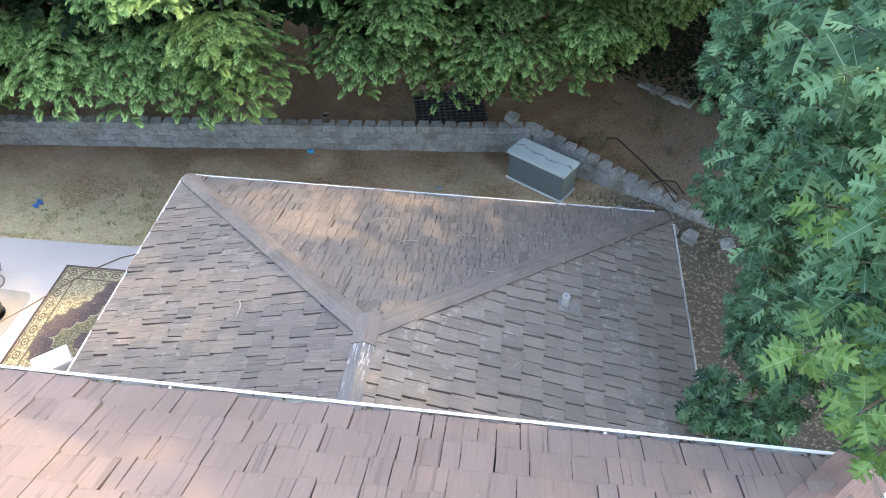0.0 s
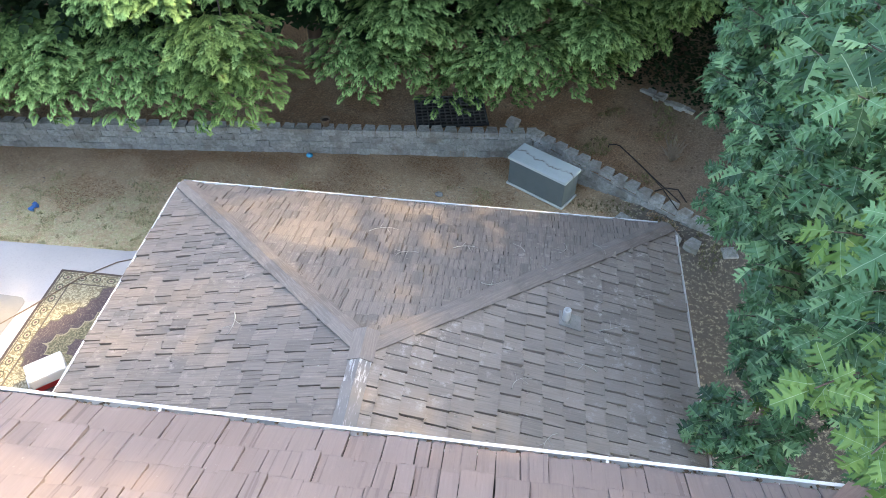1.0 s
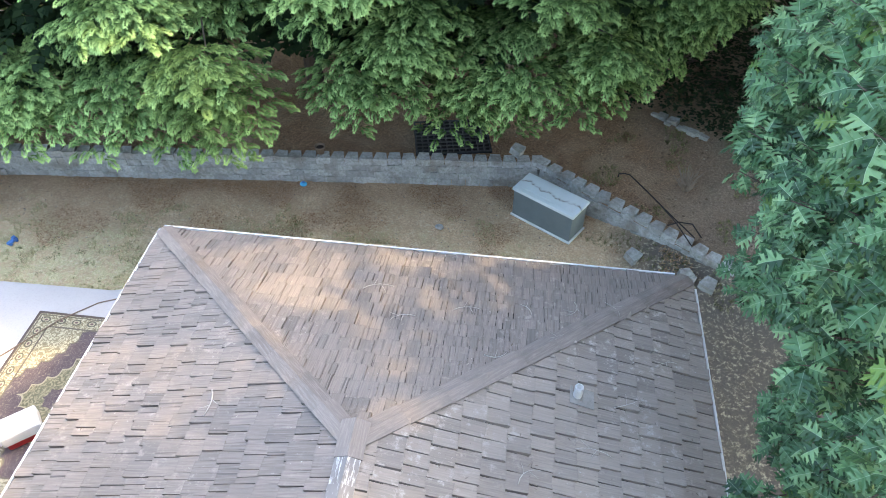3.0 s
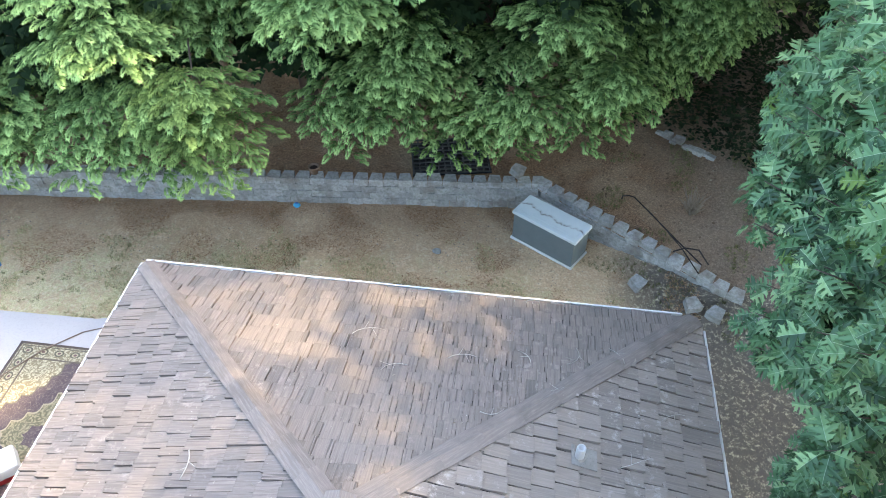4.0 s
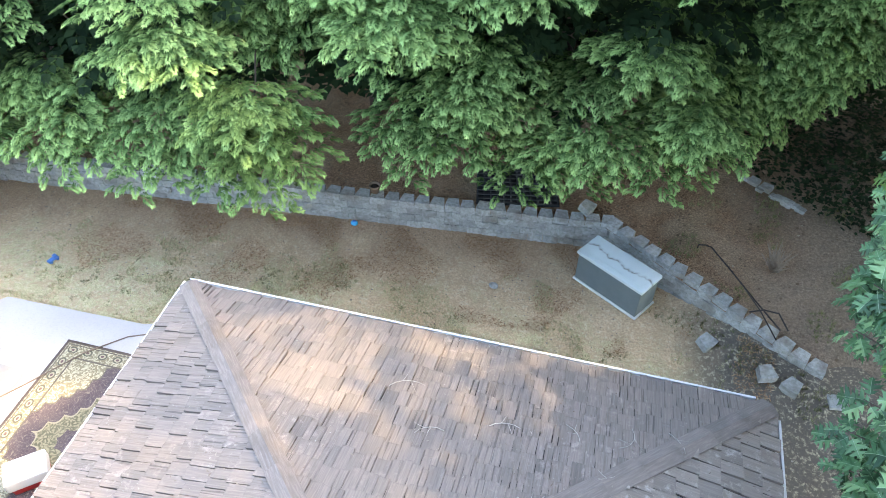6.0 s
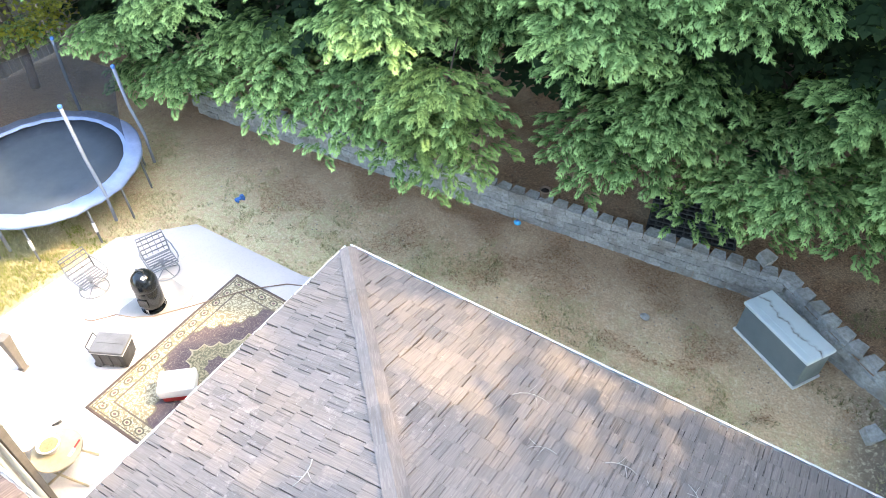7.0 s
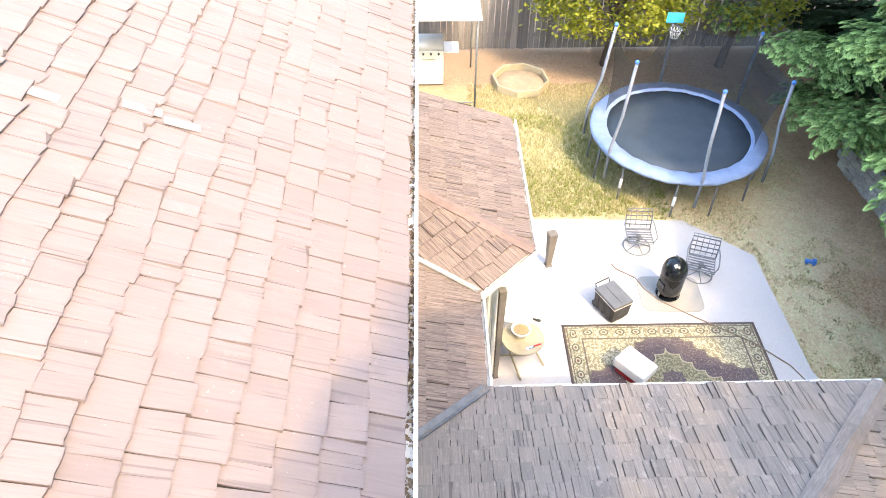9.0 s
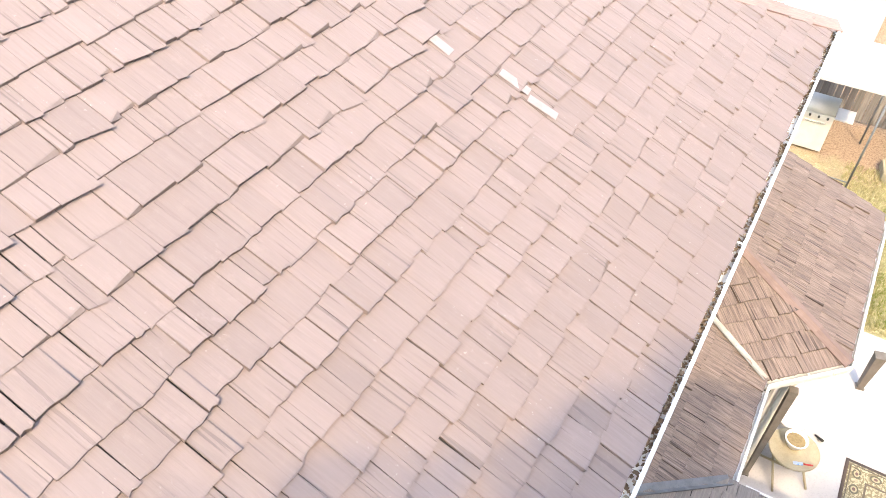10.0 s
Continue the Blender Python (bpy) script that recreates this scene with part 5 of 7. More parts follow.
def swivel_chair(at, turn):
    """A metal patio chair without cushions on a round swivel base."""
    chair = thing("swivel_patio_chair", at, "metal swivel patio chair without cushions, strap seat and round base", "chair", "patio chairs", turn=turn)
    bm = bmesh.new()
    tube(bm, [(0.27 * math.cos(a), 0.27 * math.sin(a), 0.02) for a in (6.2832 * i / 28 for i in range(28))], 0.014, 7, True)
    base = part("base_ring", bm, BRONZE, chair)
    for i in range(5):
        a = 6.2832 * i / 5
        bm = bmesh.new()
        tube(bm, [(0.27 * math.cos(a), 0.27 * math.sin(a), 0.02), (0.1 * math.cos(a), 0.1 * math.sin(a), 0.09), (0, 0, 0.12)], 0.011, 6)
        part("spoke", bm, BRONZE, base)
    bm = bmesh.new()
    turned(bm, [(0.035, 0.1), (0.03, 0.32), (0.06, 0.36)], sides=14)
    part("column", bm, BRONZE, chair)
    bm = bmesh.new()
    tube(bm, [(-0.25, -0.24, 0.4), (0.25, -0.24, 0.4), (0.25, 0.22, 0.38), (-0.25, 0.22, 0.38)], 0.014, 7, True)
    seat = part("seat_frame", bm, BRONZE, chair)
    for i in range(6):
        bm = bmesh.new()
        box(bm, (0, -0.19 + 0.075 * i, 0.398 - 0.004 * i), (0.5, 0.035, 0.006), None, 0.002)
        part("seat_strap", bm, GALV, seat)
    bm = bmesh.new()
    tube(bm, [(-0.25, 0.22, 0.38), (-0.26, 0.30, 0.66), (-0.25, 0.37, 0.9), (0.25, 0.37, 0.9), (0.26, 0.30, 0.66), (0.25, 0.22, 0.38)], 0.014, 7)
    back = part("back_frame", bm, BRONZE, chair)
    for i in range(4):
        z = 0.5 + 0.11 * i
        bm = bmesh.new()
        box(bm, (0, 0.245 + 0.035 * i, z), (0.5, 0.008, 0.03), Matrix.Rotation(-0.25, 3, "X"), 0.002)
        part("back_strap", bm, GALV, back)
    for i in range(4):
        x = -0.17 + 0.113 * i
        bm = bmesh.new()
        tube(bm, [(x, 0.235, 0.42), (x, 0.30, 0.66), (x, 0.362, 0.88)], 0.008, 5)
        part("back_bar", bm, BRONZE, back)
    for s in (-1, 1):
        bm = bmesh.new()
        tube(bm, [(0.25 * s, -0.2, 0.4), (0.29 * s, -0.22, 0.56), (0.3 * s, -0.16, 0.6), (0.3 * s, 0.16, 0.6), (0.26 * s, 0.3, 0.66)], 0.014, 7)
        part("armrest", bm, BRONZE, chair)
    return chair


first = swivel_chair((-9.78, 6.7, TOP), 86)
first.scale = (0.92, 0.92, 0.72)
copy_thing(first, pose(-9.05, 7.65, TOP, 0, 0, 70))

cable = thing("extension_cord", (0, 0, TOP), "brown extension cord trailing over the patio and rug", "cord")
bm = bmesh.new()
path = [(-9.33, 6.14), (-9.2, 6.2), (-8.97, 6.5), (-8.7, 6.6), (-8.42, 6.8), (-8.03, 7.33), (-7.47, 8.1), (-7.0, 8.58), (-6.3, 8.9), (-5.4, 8.5)]
tube(bm, [(x, y, 0.012 + (0.03 if -7.9 < x < -5.7 and y < 8.3 else 0.0)) for x, y in path], 0.011, 6)
part("cord", bm, CORD, cable)

POSTGREY = plain("weathered_board", (0.17, 0.15, 0.13), 0.85, 0.2, 9, 0.3)


def tapered_post(at, high, wide, label, turn):
    """A slim square post on a foot plate, wider at its top than at its foot, with a bevelled cap."""
    post = thing("tapered_post", at, label, "post", "tapered posts", turn=turn)
    bm = bmesh.new()
    box(bm, (0, 0, 0.012), (wide * 0.8, wide * 0.8, 0.024), None, 0.004)
    part("foot", bm, POSTGREY, post)
    bm = bmesh.new()
    box(bm, (0, 0, 0.024 + (high - 0.05) / 2), (wide * 0.55, wide * 0.55, high - 0.05), None, 0.006, 1.7)
    part("shaft", bm, POSTGREY, post)
    bm = bmesh.new()
    box(bm, (0, 0, high - 0.013), (wide, wide, 0.026), None, 0.006)
    part("cap", bm, POSTGREY, post)


tapered_post((-9.33, 4.98, TOP), 0.8, 0.16, "short grey-brown tapered wooden post standing on the patio", 14)
tapered_post((-6.9, 3.83, TOP), 2.03, 0.11, "tall grey tapered post standing beside the bay wall", 9)

table = thing("folding_table", (-7.2, 4.25, TOP), "small round pale wooden table with crossed legs", "table", turn=35)
bm = bmesh.new()
turned(bm, [(0.33, 0.56), (0.335, 0.57), (0.335, 0.585), (0.325, 0.592)], sides=32)
part("tabletop", bm, PALEWOOD, table)
for s in (-1, 1):
    for y in (-0.2, 0.2):
        bm = bmesh.new()
        tube(bm, [(-0.3 * s, y * 1.2, 0.0), (0.26 * s, y * 0.9, 0.56)], 0.017, 6)
        part("leg", bm, PALEWOOD, table)
bm = bmesh.new()
tube(bm, [(0, -0.22, 0.28), (0, 0.22, 0.28)], 0.012, 6)
part("stretcher", bm, PALEWOOD, table)
bowl = thing("planter_bowl", (-7.25, 4.22, TOP + 0.592), "white bowl of dry soil on the small table", "planter")
bm = bmesh.new()
turned(bm, [(0.08, 0.0), (0.13, 0.09), (0.15, 0.15), (0.155, 0.15), (0.155, 0.16), (0.135, 0.16), (0.12, 0.11), (0.001, 0.105)], sides=28)
part("body", bm, WHITEPL, bowl)
bm = bmesh.new()
turned(bm, [(0.128, 0.118), (0.08, 0.135), (0.001, 0.14)], sides=20, caps=False)
part("soil", bm, plain("dry_soil", (0.3, 0.23, 0.12), 0.95, 0.3, 25, 0.8), bowl)
trowel = thing("garden_trowel", (-7.02, 4.42, TOP + 0.593), "red-handled trowel on the small table", "trowel", turn=-70)
bm = bmesh.new()
tube(bm, [(-0.1, 0, 0.014), (0.02, 0, 0.014)], [0.013, 0.011], 8)
part("handle", bm, REDPL, trowel)
bm = bmesh.new()
box(bm, (0.09, 0, 0.008), (0.13, 0.05, 0.004), None, 0.0015)
part("blade", bm, CHROME, trowel)
second = thing("folding_stool", (-7.85, 4.15, TOP), "white round stool with crossed wooden legs", "stool", turn=-20)
bm = bmesh.new()
turned(bm, [(0.2, 0.4), (0.21, 0.415), (0.2, 0.43)], sides=26)
part("seat", bm, WHITEPL, second)
for s in (-1, 1):
    for y in (-0.13, 0.13):
        bm = bmesh.new()
        tube(bm, [(-0.2 * s, y, 0.0), (0.17 * s, y * 0.8, 0.4)], 0.013, 6)
        part("leg", bm, PALEWOOD, second)
sandal = thing("watering_nozzle", (-8.0, 4.62, TOP), "small dark hose nozzle on the patio", "nozzle", turn=50)
bm = bmesh.new()
tube(bm, [(-0.08, 0, 0.02), (0.0, 0.01, 0.035), (0.06, -0.02, 0.09)], [0.015, 0.02, 0.024], 8)
part("body", bm, BLACKPL, sandal)


# ---- trampoline ----
TC = Vector((-12.31, 7.93, 0.0))
tramp = thing("trampoline", TC, "round trampoline with faded blue pad and sagging net", "trampoline")
ring = lambda rad, z, n=64: [(rad * math.cos(6.2832 * i / n), rad * math.sin(6.2832 * i / n), z) for i in range(n)]
bm = bmesh.new()
tube(bm, ring(1.72, 0.86), 0.03, 8, True)
part("rim", bm, GALV, tramp)
bm = bmesh.new()
turned(bm, [(1.43, 0.9), (1.45, 0.925), (1.6, 0.935), (1.74, 0.92), (1.775, 0.885), (1.77, 0.84), (1.755, 0.84), (1.745, 0.88), (1.6, 0.905), (1.43, 0.895)], sides=72, caps=False)
for v in bm.verts:
    a = math.atan2(v.co.y, v.co.x)
    v.co.z += 0.012 * math.sin(a * 23) + 0.012 * noise.noise(v.co * 3)
    v.co *= 1 + 0.004 * math.sin(a * 11)
part("pad", bm, PADBLUE, tramp, "faded blue vinyl edge pad")
bm = bmesh.new()
centre = bm.verts.new((0, 0, 0.845))
rings = [[bm.verts.new((q[0], q[1], 0.845 + 0.03 * (rad / 1.47) ** 2)) for q in ring(rad, 0)] for rad in (0.5, 1.0, 1.47)]
for i in range(64):
    bm.faces.new((centre, rings[0][i], rings[0][(i + 1) % 64])).smooth = True
    for a, b in zip(rings, rings[1:]):
        bm.faces.new((a[i], b[i], b[(i + 1) % 64], a[(i + 1) % 64])).smooth = True
made = bmesh.ops.extrude_face_region(bm, geom=list(bm.faces))
for v in made["geom"]:
    if isinstance(v, bmesh.types.BMVert):
        v.co.z -= 0.006
part("bed", bm, TMAT, tramp, "taut black woven bed")
TOPS = {}
for k, (az, foot, top, high) in enumerate(((-63, 1.68, 1.52, 2.8), (0, 1.68, 1.52, 2.7), (58, 1.8, 1.75, 2.5), (123, 1.8, 1.95, 2.4), (177, 1.8, 1.95, 2.25), (-113, 1.8, 1.6, 2.85))):
    a = radians(az)
    out = Vector((math.cos(a), math.sin(a), 0))
    tip = out * top + Vector((0, 0, high))
    TOPS[k] = tip
    bm = bmesh.new()
    tube(bm, [out * foot * 1.04 + Vector((0, 0, 0.3)), out * foot * 1.04 + Vector((0, 0, 1.0)), out * (foot * 0.5 + top * 0.5) + Vector((0, 0, 1.7)), tip], 0.032, 9)
    pole = part("pole", bm, SLEEVE, tramp, "pole in a worn grey foam sleeve")
    bm = bmesh.new()
    turned(bm, [(0.03, 0), (0.04, 0.02), (0.04, 0.05), (0.02, 0.07)], tip, 12)
    part("cap", bm, BLUEPL, pole)
    for s in (-1, 1):
        bm = bmesh.new()
        b = a + s * radians(13)
        o = Vector((math.cos(b), math.sin(b), 0))
        tube(bm, [o * 1.68 + Vector((0, 0, 0.84)), o * 1.71 + Vector((0, 0, 0.05)), o * 1.71 + Vector((0, 0, -0.02))], 0.022, 8)
        leg = part("leg", bm, GALV, tramp)
        if (k, s) in ((0, 1), (1, -1)):
            bm = bmesh.new()
            tube(bm, [o * 1.698 + Vector((0, 0, 0.5)), o * 1.706 + Vector((0, 0, 0.28))], 0.03, 8)
            part("leg_band", bm, WHITEPL, leg, "white band round the leg")


def net_panel(k, sag):
    p, q = TOPS[k], TOPS[(k + 1) % 6]
    bm = bmesh.new()
    cols = []
    n = 10
    for i in range(n + 1):
        f = i / n
        top = p.lerp(q, f)
        top.z -= sag * 4 * f * (1 - f)
        a0, a1 = math.atan2(p.y, p.x), math.atan2(q.y, q.x)
        a1 += 6.2832 if a1 < a0 else 0
        a = a0 + (a1 - a0) * f
        low_ = Vector((1.5 * math.cos(a), 1.5 * math.sin(a), 0.93))
        cols.append([bm.verts.new(low_.lerp(top, j / 5) + Vector((0, 0, 0)) - top.normalized() * 0.1 * math.sin(3.14 * j / 5)) for j in range(6)])
    for a, b in zip(cols, cols[1:]):
        for j in range(5):
            bm.faces.new((a[j], b[j], b[j + 1], a[j + 1])).smooth = True
    part("net", bm, NET, tramp, "black mesh safety net")


HOOP, NETS = 4, [(2, 0.1), (3, 0.15), (4, 0.9)]
for k, sag in NETS:
    net_panel(k, sag)
hoop = TOPS[HOOP]
inw = -Vector((hoop.x, hoop.y, 0)).normalized()
bm = bmesh.new()
box(bm, hoop + inw * 0.06 + Vector((0, 0, 0.12)), (0.36, 0.03, 0.22), Matrix.Rotation(math.atan2(inw.y, inw.x) + math.pi / 2, 3, "Z"), 0.012)
board = part("backboard", bm, CYANPL, tramp, "bright blue toy basketball board")
bm = bmesh.new()
tube(bm, [hoop + inw * (0.27 + 0.0) + Vector((0.13 * math.cos(a), 0.13 * math.sin(a), -0.03)) for a in (6.2832 * i / 20 for i in range(20))], 0.012, 6, True)
part("hoop", bm, GALV, board)
bm = bmesh.new()
for i in range(12):
    a = 6.2832 * i / 12
    for s in (1, -1):
        tube(bm, [hoop + inw * 0.27 + Vector((0.128 * math.cos(a), 0.128 * math.sin(a), -0.03)), hoop + inw * 0.27 + Vector((0.08 * math.cos(a + s * 0.5), 0.08 * math.sin(a + s * 0.5), -0.22))], 0.005, 4)
part("hoop_net", bm, WHITEPL, board)


# ---- far end of the yard ----
def fence_run(p, q, seed, label):
    fence = thing("wooden_fence", (0, 0, 0), label, "fence", "", "")
    rf = random.Random(seed)
    p, q = Vector(p), Vector(q)
    d = (q - p).normalized()
    ang = math.atan2(d.y, d.x)
    turn = Matrix.Rotation(ang, 3, "Z")
    inw = Vector((d.y, -d.x))
    n = int((q - p).length / 0.15)
    meshes = []
    for k in range(4):
        bm = bmesh.new()
        h = rf.uniform(1.74, 1.8)
        prism(bm, [(-0.067, -0.009), (0.067, -0.009), (0.067, 0.009), (-0.067, 0.009)], 0.0, h)
        for v in bm.verts:
            if v.co.z > 1:
                v.co.z -= 0.05 if abs(v.co.x) > 0.05 and k % 2 else 0.0
        mesh = bpy.data.meshes.new("board")
        bmesh.ops.recalc_face_normals(bm, faces=bm.faces)
        bm.to_mesh(mesh)
        bm.free()
        mesh.materials.append(FENCE)
        meshes.append(mesh)
    for i in range(n):
        o = p + d * (i + 0.5) * 0.15
        ob = new("board", rf.choice(meshes))
        ob.parent = fence
        ob.matrix_local = Matrix.Translation((o.x, o.y, 0.03)) @ Matrix.Rotation(ang + rf.gauss(0, 0.02), 4, "Z") @ Matrix.Rotation(rf.gauss(0, 0.012), 4, "Y")
    for z in (0.4, 1.45):
        bm = bmesh.new()
        mid = (p + q) / 2 + inw * 0.035
        box(bm, (mid.x, mid.y, z), ((q - p).length, 0.045, 0.09), turn, 0.006)
        part("rail", bm, FENCE, fence)
    for i in range(int((q - p).length / 2.4) + 1):
        o = p + d * i * 2.4 + inw * 0.06
        bm = bmesh.new()
        box(bm, (o.x, o.y, 0.85), (0.09, 0.09, 1.75), turn, 0.006)
        part("post", bm, FENCE, fence)
    return fence


fence_run((-17.25, 12.5), (-17.2, -2.0), 41, "weathered grey wooden board fence with two rails")

pit = thing("fire_pit", (-15.55, 5.1, 0.0), "low octagonal fire pit ring of pale weathered timber", "fire pit", turn=10)
for k in range(8):
    a = 0.7854 * k
    bm = bmesh.new()
    box(bm, (0.62 * math.cos(a), 0.62 * math.sin(a), 0.09), (0.05, 0.54, 0.18), Matrix.Rotation(a, 3, "Z"), 0.008)
    part("board", bm, PALEWOOD, pit)
bm = bmesh.new()
turned(bm, [(0.58, 0.0), (0.55, 0.06), (0.3, 0.04), (0.001, 0.03)], sides=20, caps=False)
part("ash_bed", bm, plain("ash_sand", (0.34, 0.27, 0.19), 0.95, 0.2, 6, 0.5), pit)

gazebo = thing("grill_gazebo", (-15.45, 3.05, 0.0), "grill shelter with a grey sheet roof on thin dark posts", "gazebo")
bm = bmesh.new()
rects = [(1.0, 0.98, 2.2), (0.98, 0.96, 2.25), (0.9, 0.9, 2.3), (0.34, 0.3, 2.52), (0.3, 0.26, 2.55)]
rows = [[bm.verts.new((sx * x, sy * y * 1.0, z)) for sx, sy in ((-1, -1), (1, -1), (1, 1), (-1, 1))] for x, y, z in rects]
for a, b in zip(rows, rows[1:]):
    for i in range(4):
        bm.faces.new((a[i], a[(i + 1) % 4], b[(i + 1) % 4], b[i]))
bm.faces.new(rows[-1])
bm.faces.new(rows[0][::-1])
part("canopy", bm, CANOPY, gazebo, "grey ribbed canopy roof")
for x in (-0.9, 0.9):
    for y in (-0.88, 0.88):
        bm = bmesh.new()
        tube(bm, [(x, y, 0), (x, y, 2.2)], 0.022, 8)
        part("post", bm, BRONZE, gazebo)
bm = bmesh.new()
tube(bm, [(0.9, -0.88, 0.12), (0.9, 0.88, 0.12)], 0.015, 6)
part("crossbar", bm, BRONZE, gazebo)

gas = thing("gas_grill", (-15.75, 2.75, 0.0), "pale stainless gas grill with knobs and side shelf", "grill")
bm = bmesh.new()
box(bm, (0, 0, 0.42), (0.5, 0.95, 0.78), None, 0.012)
cab = part("cabinet", bm, STEEL, gas)
bm = bmesh.new()
box(bm, (0.265, 0, 0.87), (0.05, 0.95, 0.12), None, 0.01)
panel = part("control_panel", bm, STEEL, gas)
for k in range(5):
    bm = bmesh.new()
    turned(bm, [(0.026, 0), (0.024, 0.035)], (0.29, -0.36 + 0.18 * k, 0.87), 14, True, Matrix.Rotation(math.pi / 2, 3, "Y"))
    part("knob", bm, BLACKPL, panel)
bm = bmesh.new()
tube(bm, [(0.27, -0.35, 0.74), (0.3, -0.35, 0.74), (0.3, 0.35, 0.74), (0.27, 0.35, 0.74)], 0.012, 7)
part("door_handle", bm, CHROME, cab)
bm = bmesh.new()
n = 9
prof = [(0.27 * math.cos(3.1416 * i / n), 0.93 + 0.27 * math.sin(3.1416 * i / n)) for i in range(n + 1)]
ends = [[bm.verts.new((x, y, z)) for x, z in prof] for y in (-0.47, 0.47)]
for i in range(n):
    bm.faces.new((ends[0][i], ends[0][i + 1], ends[1][i + 1], ends[1][i])).smooth = True
bm.faces.new(ends[0])
bm.faces.new(ends[1][::-1])
bm.faces.new((ends[0][0], ends[1][0], ends[1][-1], ends[0][-1]))
part("hood", bm, STEEL, gas)
for s in (-1, 1):
    bm = bmesh.new()
    box(bm, (0, 0.66 * s, 0.88), (0.5, 0.36, 0.04), None, 0.01)
    part("side_shelf", bm, STEEL, gas)
for s in (-1, 1):
    bm = bmesh.new()
    box(bm, (-0.2, 0.42 * s, 0.02), (0.08, 0.06, 0.06), None, 0.01)
    part("foot", bm, BLACKPL, gas)

shed = thing("neighbouring_shed", (-23.5, -0.5, 0.0), "pale neighbouring outbuilding behind the fence", "shed")
bm = bmesh.new()
box(bm, (0, 0, 1.3), (4.0, 8.0, 2.6))
part("wall", bm, plain("grey_blue_siding", (0.42, 0.43, 0.44), 0.7), shed)
bm = bmesh.new()
rows = [[bm.verts.new((x, y, z)) for y in (-4.4, 4.4)] for x, z in ((-2.4, 2.5), (0, 3.7), (2.4, 2.5), (2.35, 2.42), (0, 3.6), (-2.35, 2.42))]
for i in range(6):
    bm.faces.new((rows[i][0], rows[i][1], rows[(i + 1) % 6][1], rows[(i + 1) % 6][0]))
bm.faces.new([g[0] for g in rows])
bm.faces.new([g[1] for g in rows][::-1])
part("roof", bm, plain("grey_roofing", (0.22, 0.2, 0.19), 0.85, 0.2, 4, 0.3), shed)
bm = bmesh.new()
box(bm, (2.01, 2.2, 1.5), (0.05, 0.9, 0.8), None, 0.01)
window = part("window", bm, TRIM, shed)
bm = bmesh.new()
box(bm, (2.045, 2.2, 1.5), (0.01, 0.78, 0.68))
part("pane", bm, GLASS, window)


# ---- litter on the roofs ----
def twig_on_roof(points, radius, label):
    t = thing("fallen_twig", points[0], label, "twig", "twigs on the roofs")
    bm = bmesh.new()
    o = Vector(points[0])
    n = len(points)
    tube(bm, [Vector(p) - o for p in points], [radius * (1 - 0.6 * i / n) for i in range(n)], 5)
    stem = part("stem", bm, TWIG, t)
    # two short side shoots
    for k, side in ((2, 1), (3, -1)):
        a, b = Vector(points[k]) - o, Vector(points[k + 1]) - o
        d = b - a
        bm = bmesh.new()
        tube(bm, [a, a + d * 0.6 + Vector((-d.y, d.x, 0.1 * d.length)) * side * 0.8, a + d * 1.0 + Vector((-d.y, d.x, 0.05 * d.length)) * side * 1.5], [radius * 0.6, radius * 0.5, radius * 0.3], 4)
        part("side_shoot", bm, TWIG, stem)


def wing_z(x, y):
    return EAVE + PITCH * min(x - XL, XR - x, YF - y) + 0.05


rt = random.Random(77)
for x, y in ((-2.83, 4.85), (0.55, 3.9), (0.25, 4.5), (1.75, 6.3), (-0.5, 6.6), (-1.6, 6.9), (0.9, 4.95), (-0.1, 5.7), (0.2, 6.7), (0.75, 6.75), (1.2, 6.9), (-1.2, 6.3), (0.55, 6.2), (1.3, 5.6)):
    a, l = rt.uniform(0, 6.28), rt.uniform(0.25, 0.42)
    bend = rt.uniform(-0.9, 0.9)
    pts = []
    for k in range(6):
        px, py = x + l * (k / 5 - 0.5) * math.cos(a + bend * k / 5), y + l * (k / 5 - 0.5) * math.sin(a + bend * k / 5)
        pts.append((px, py, wing_z(px, py) + 0.006 + 0.01 * rt.random()))
    twig_on_roof(pts, 0.008 if x < -2 else 0.005, "pale dry twig lying on the shake roof")


# ---- trees ----
def merged(copies):
    """Joins (vertices, faces) templates placed by 4 x 4 matrices into arrays: vertices, corner indices and face sizes."""
    allv, corners, sizes, base = [], [], [], 0
    for (tv, tf), mats in copies:
        if not len(mats):
            continue
        tv = np.asarray(tv, dtype=float)
        m = np.asarray(mats)
        k = len(tv)
        allv.append((np.einsum("nij,kj->nki", m[:, :3, :3], tv) + m[:, None, :3, 3]).reshape(-1, 3))
        loops = np.concatenate([np.asarray(f) for f in tf])
        corners.append((loops[None, :] + base + (np.arange(len(m)) * k)[:, None]).ravel())
        sizes.append(np.tile([len(f) for f in tf], len(m)))
        base += k * len(m)
    return np.concatenate(allv), np.concatenate(corners), np.concatenate(sizes)


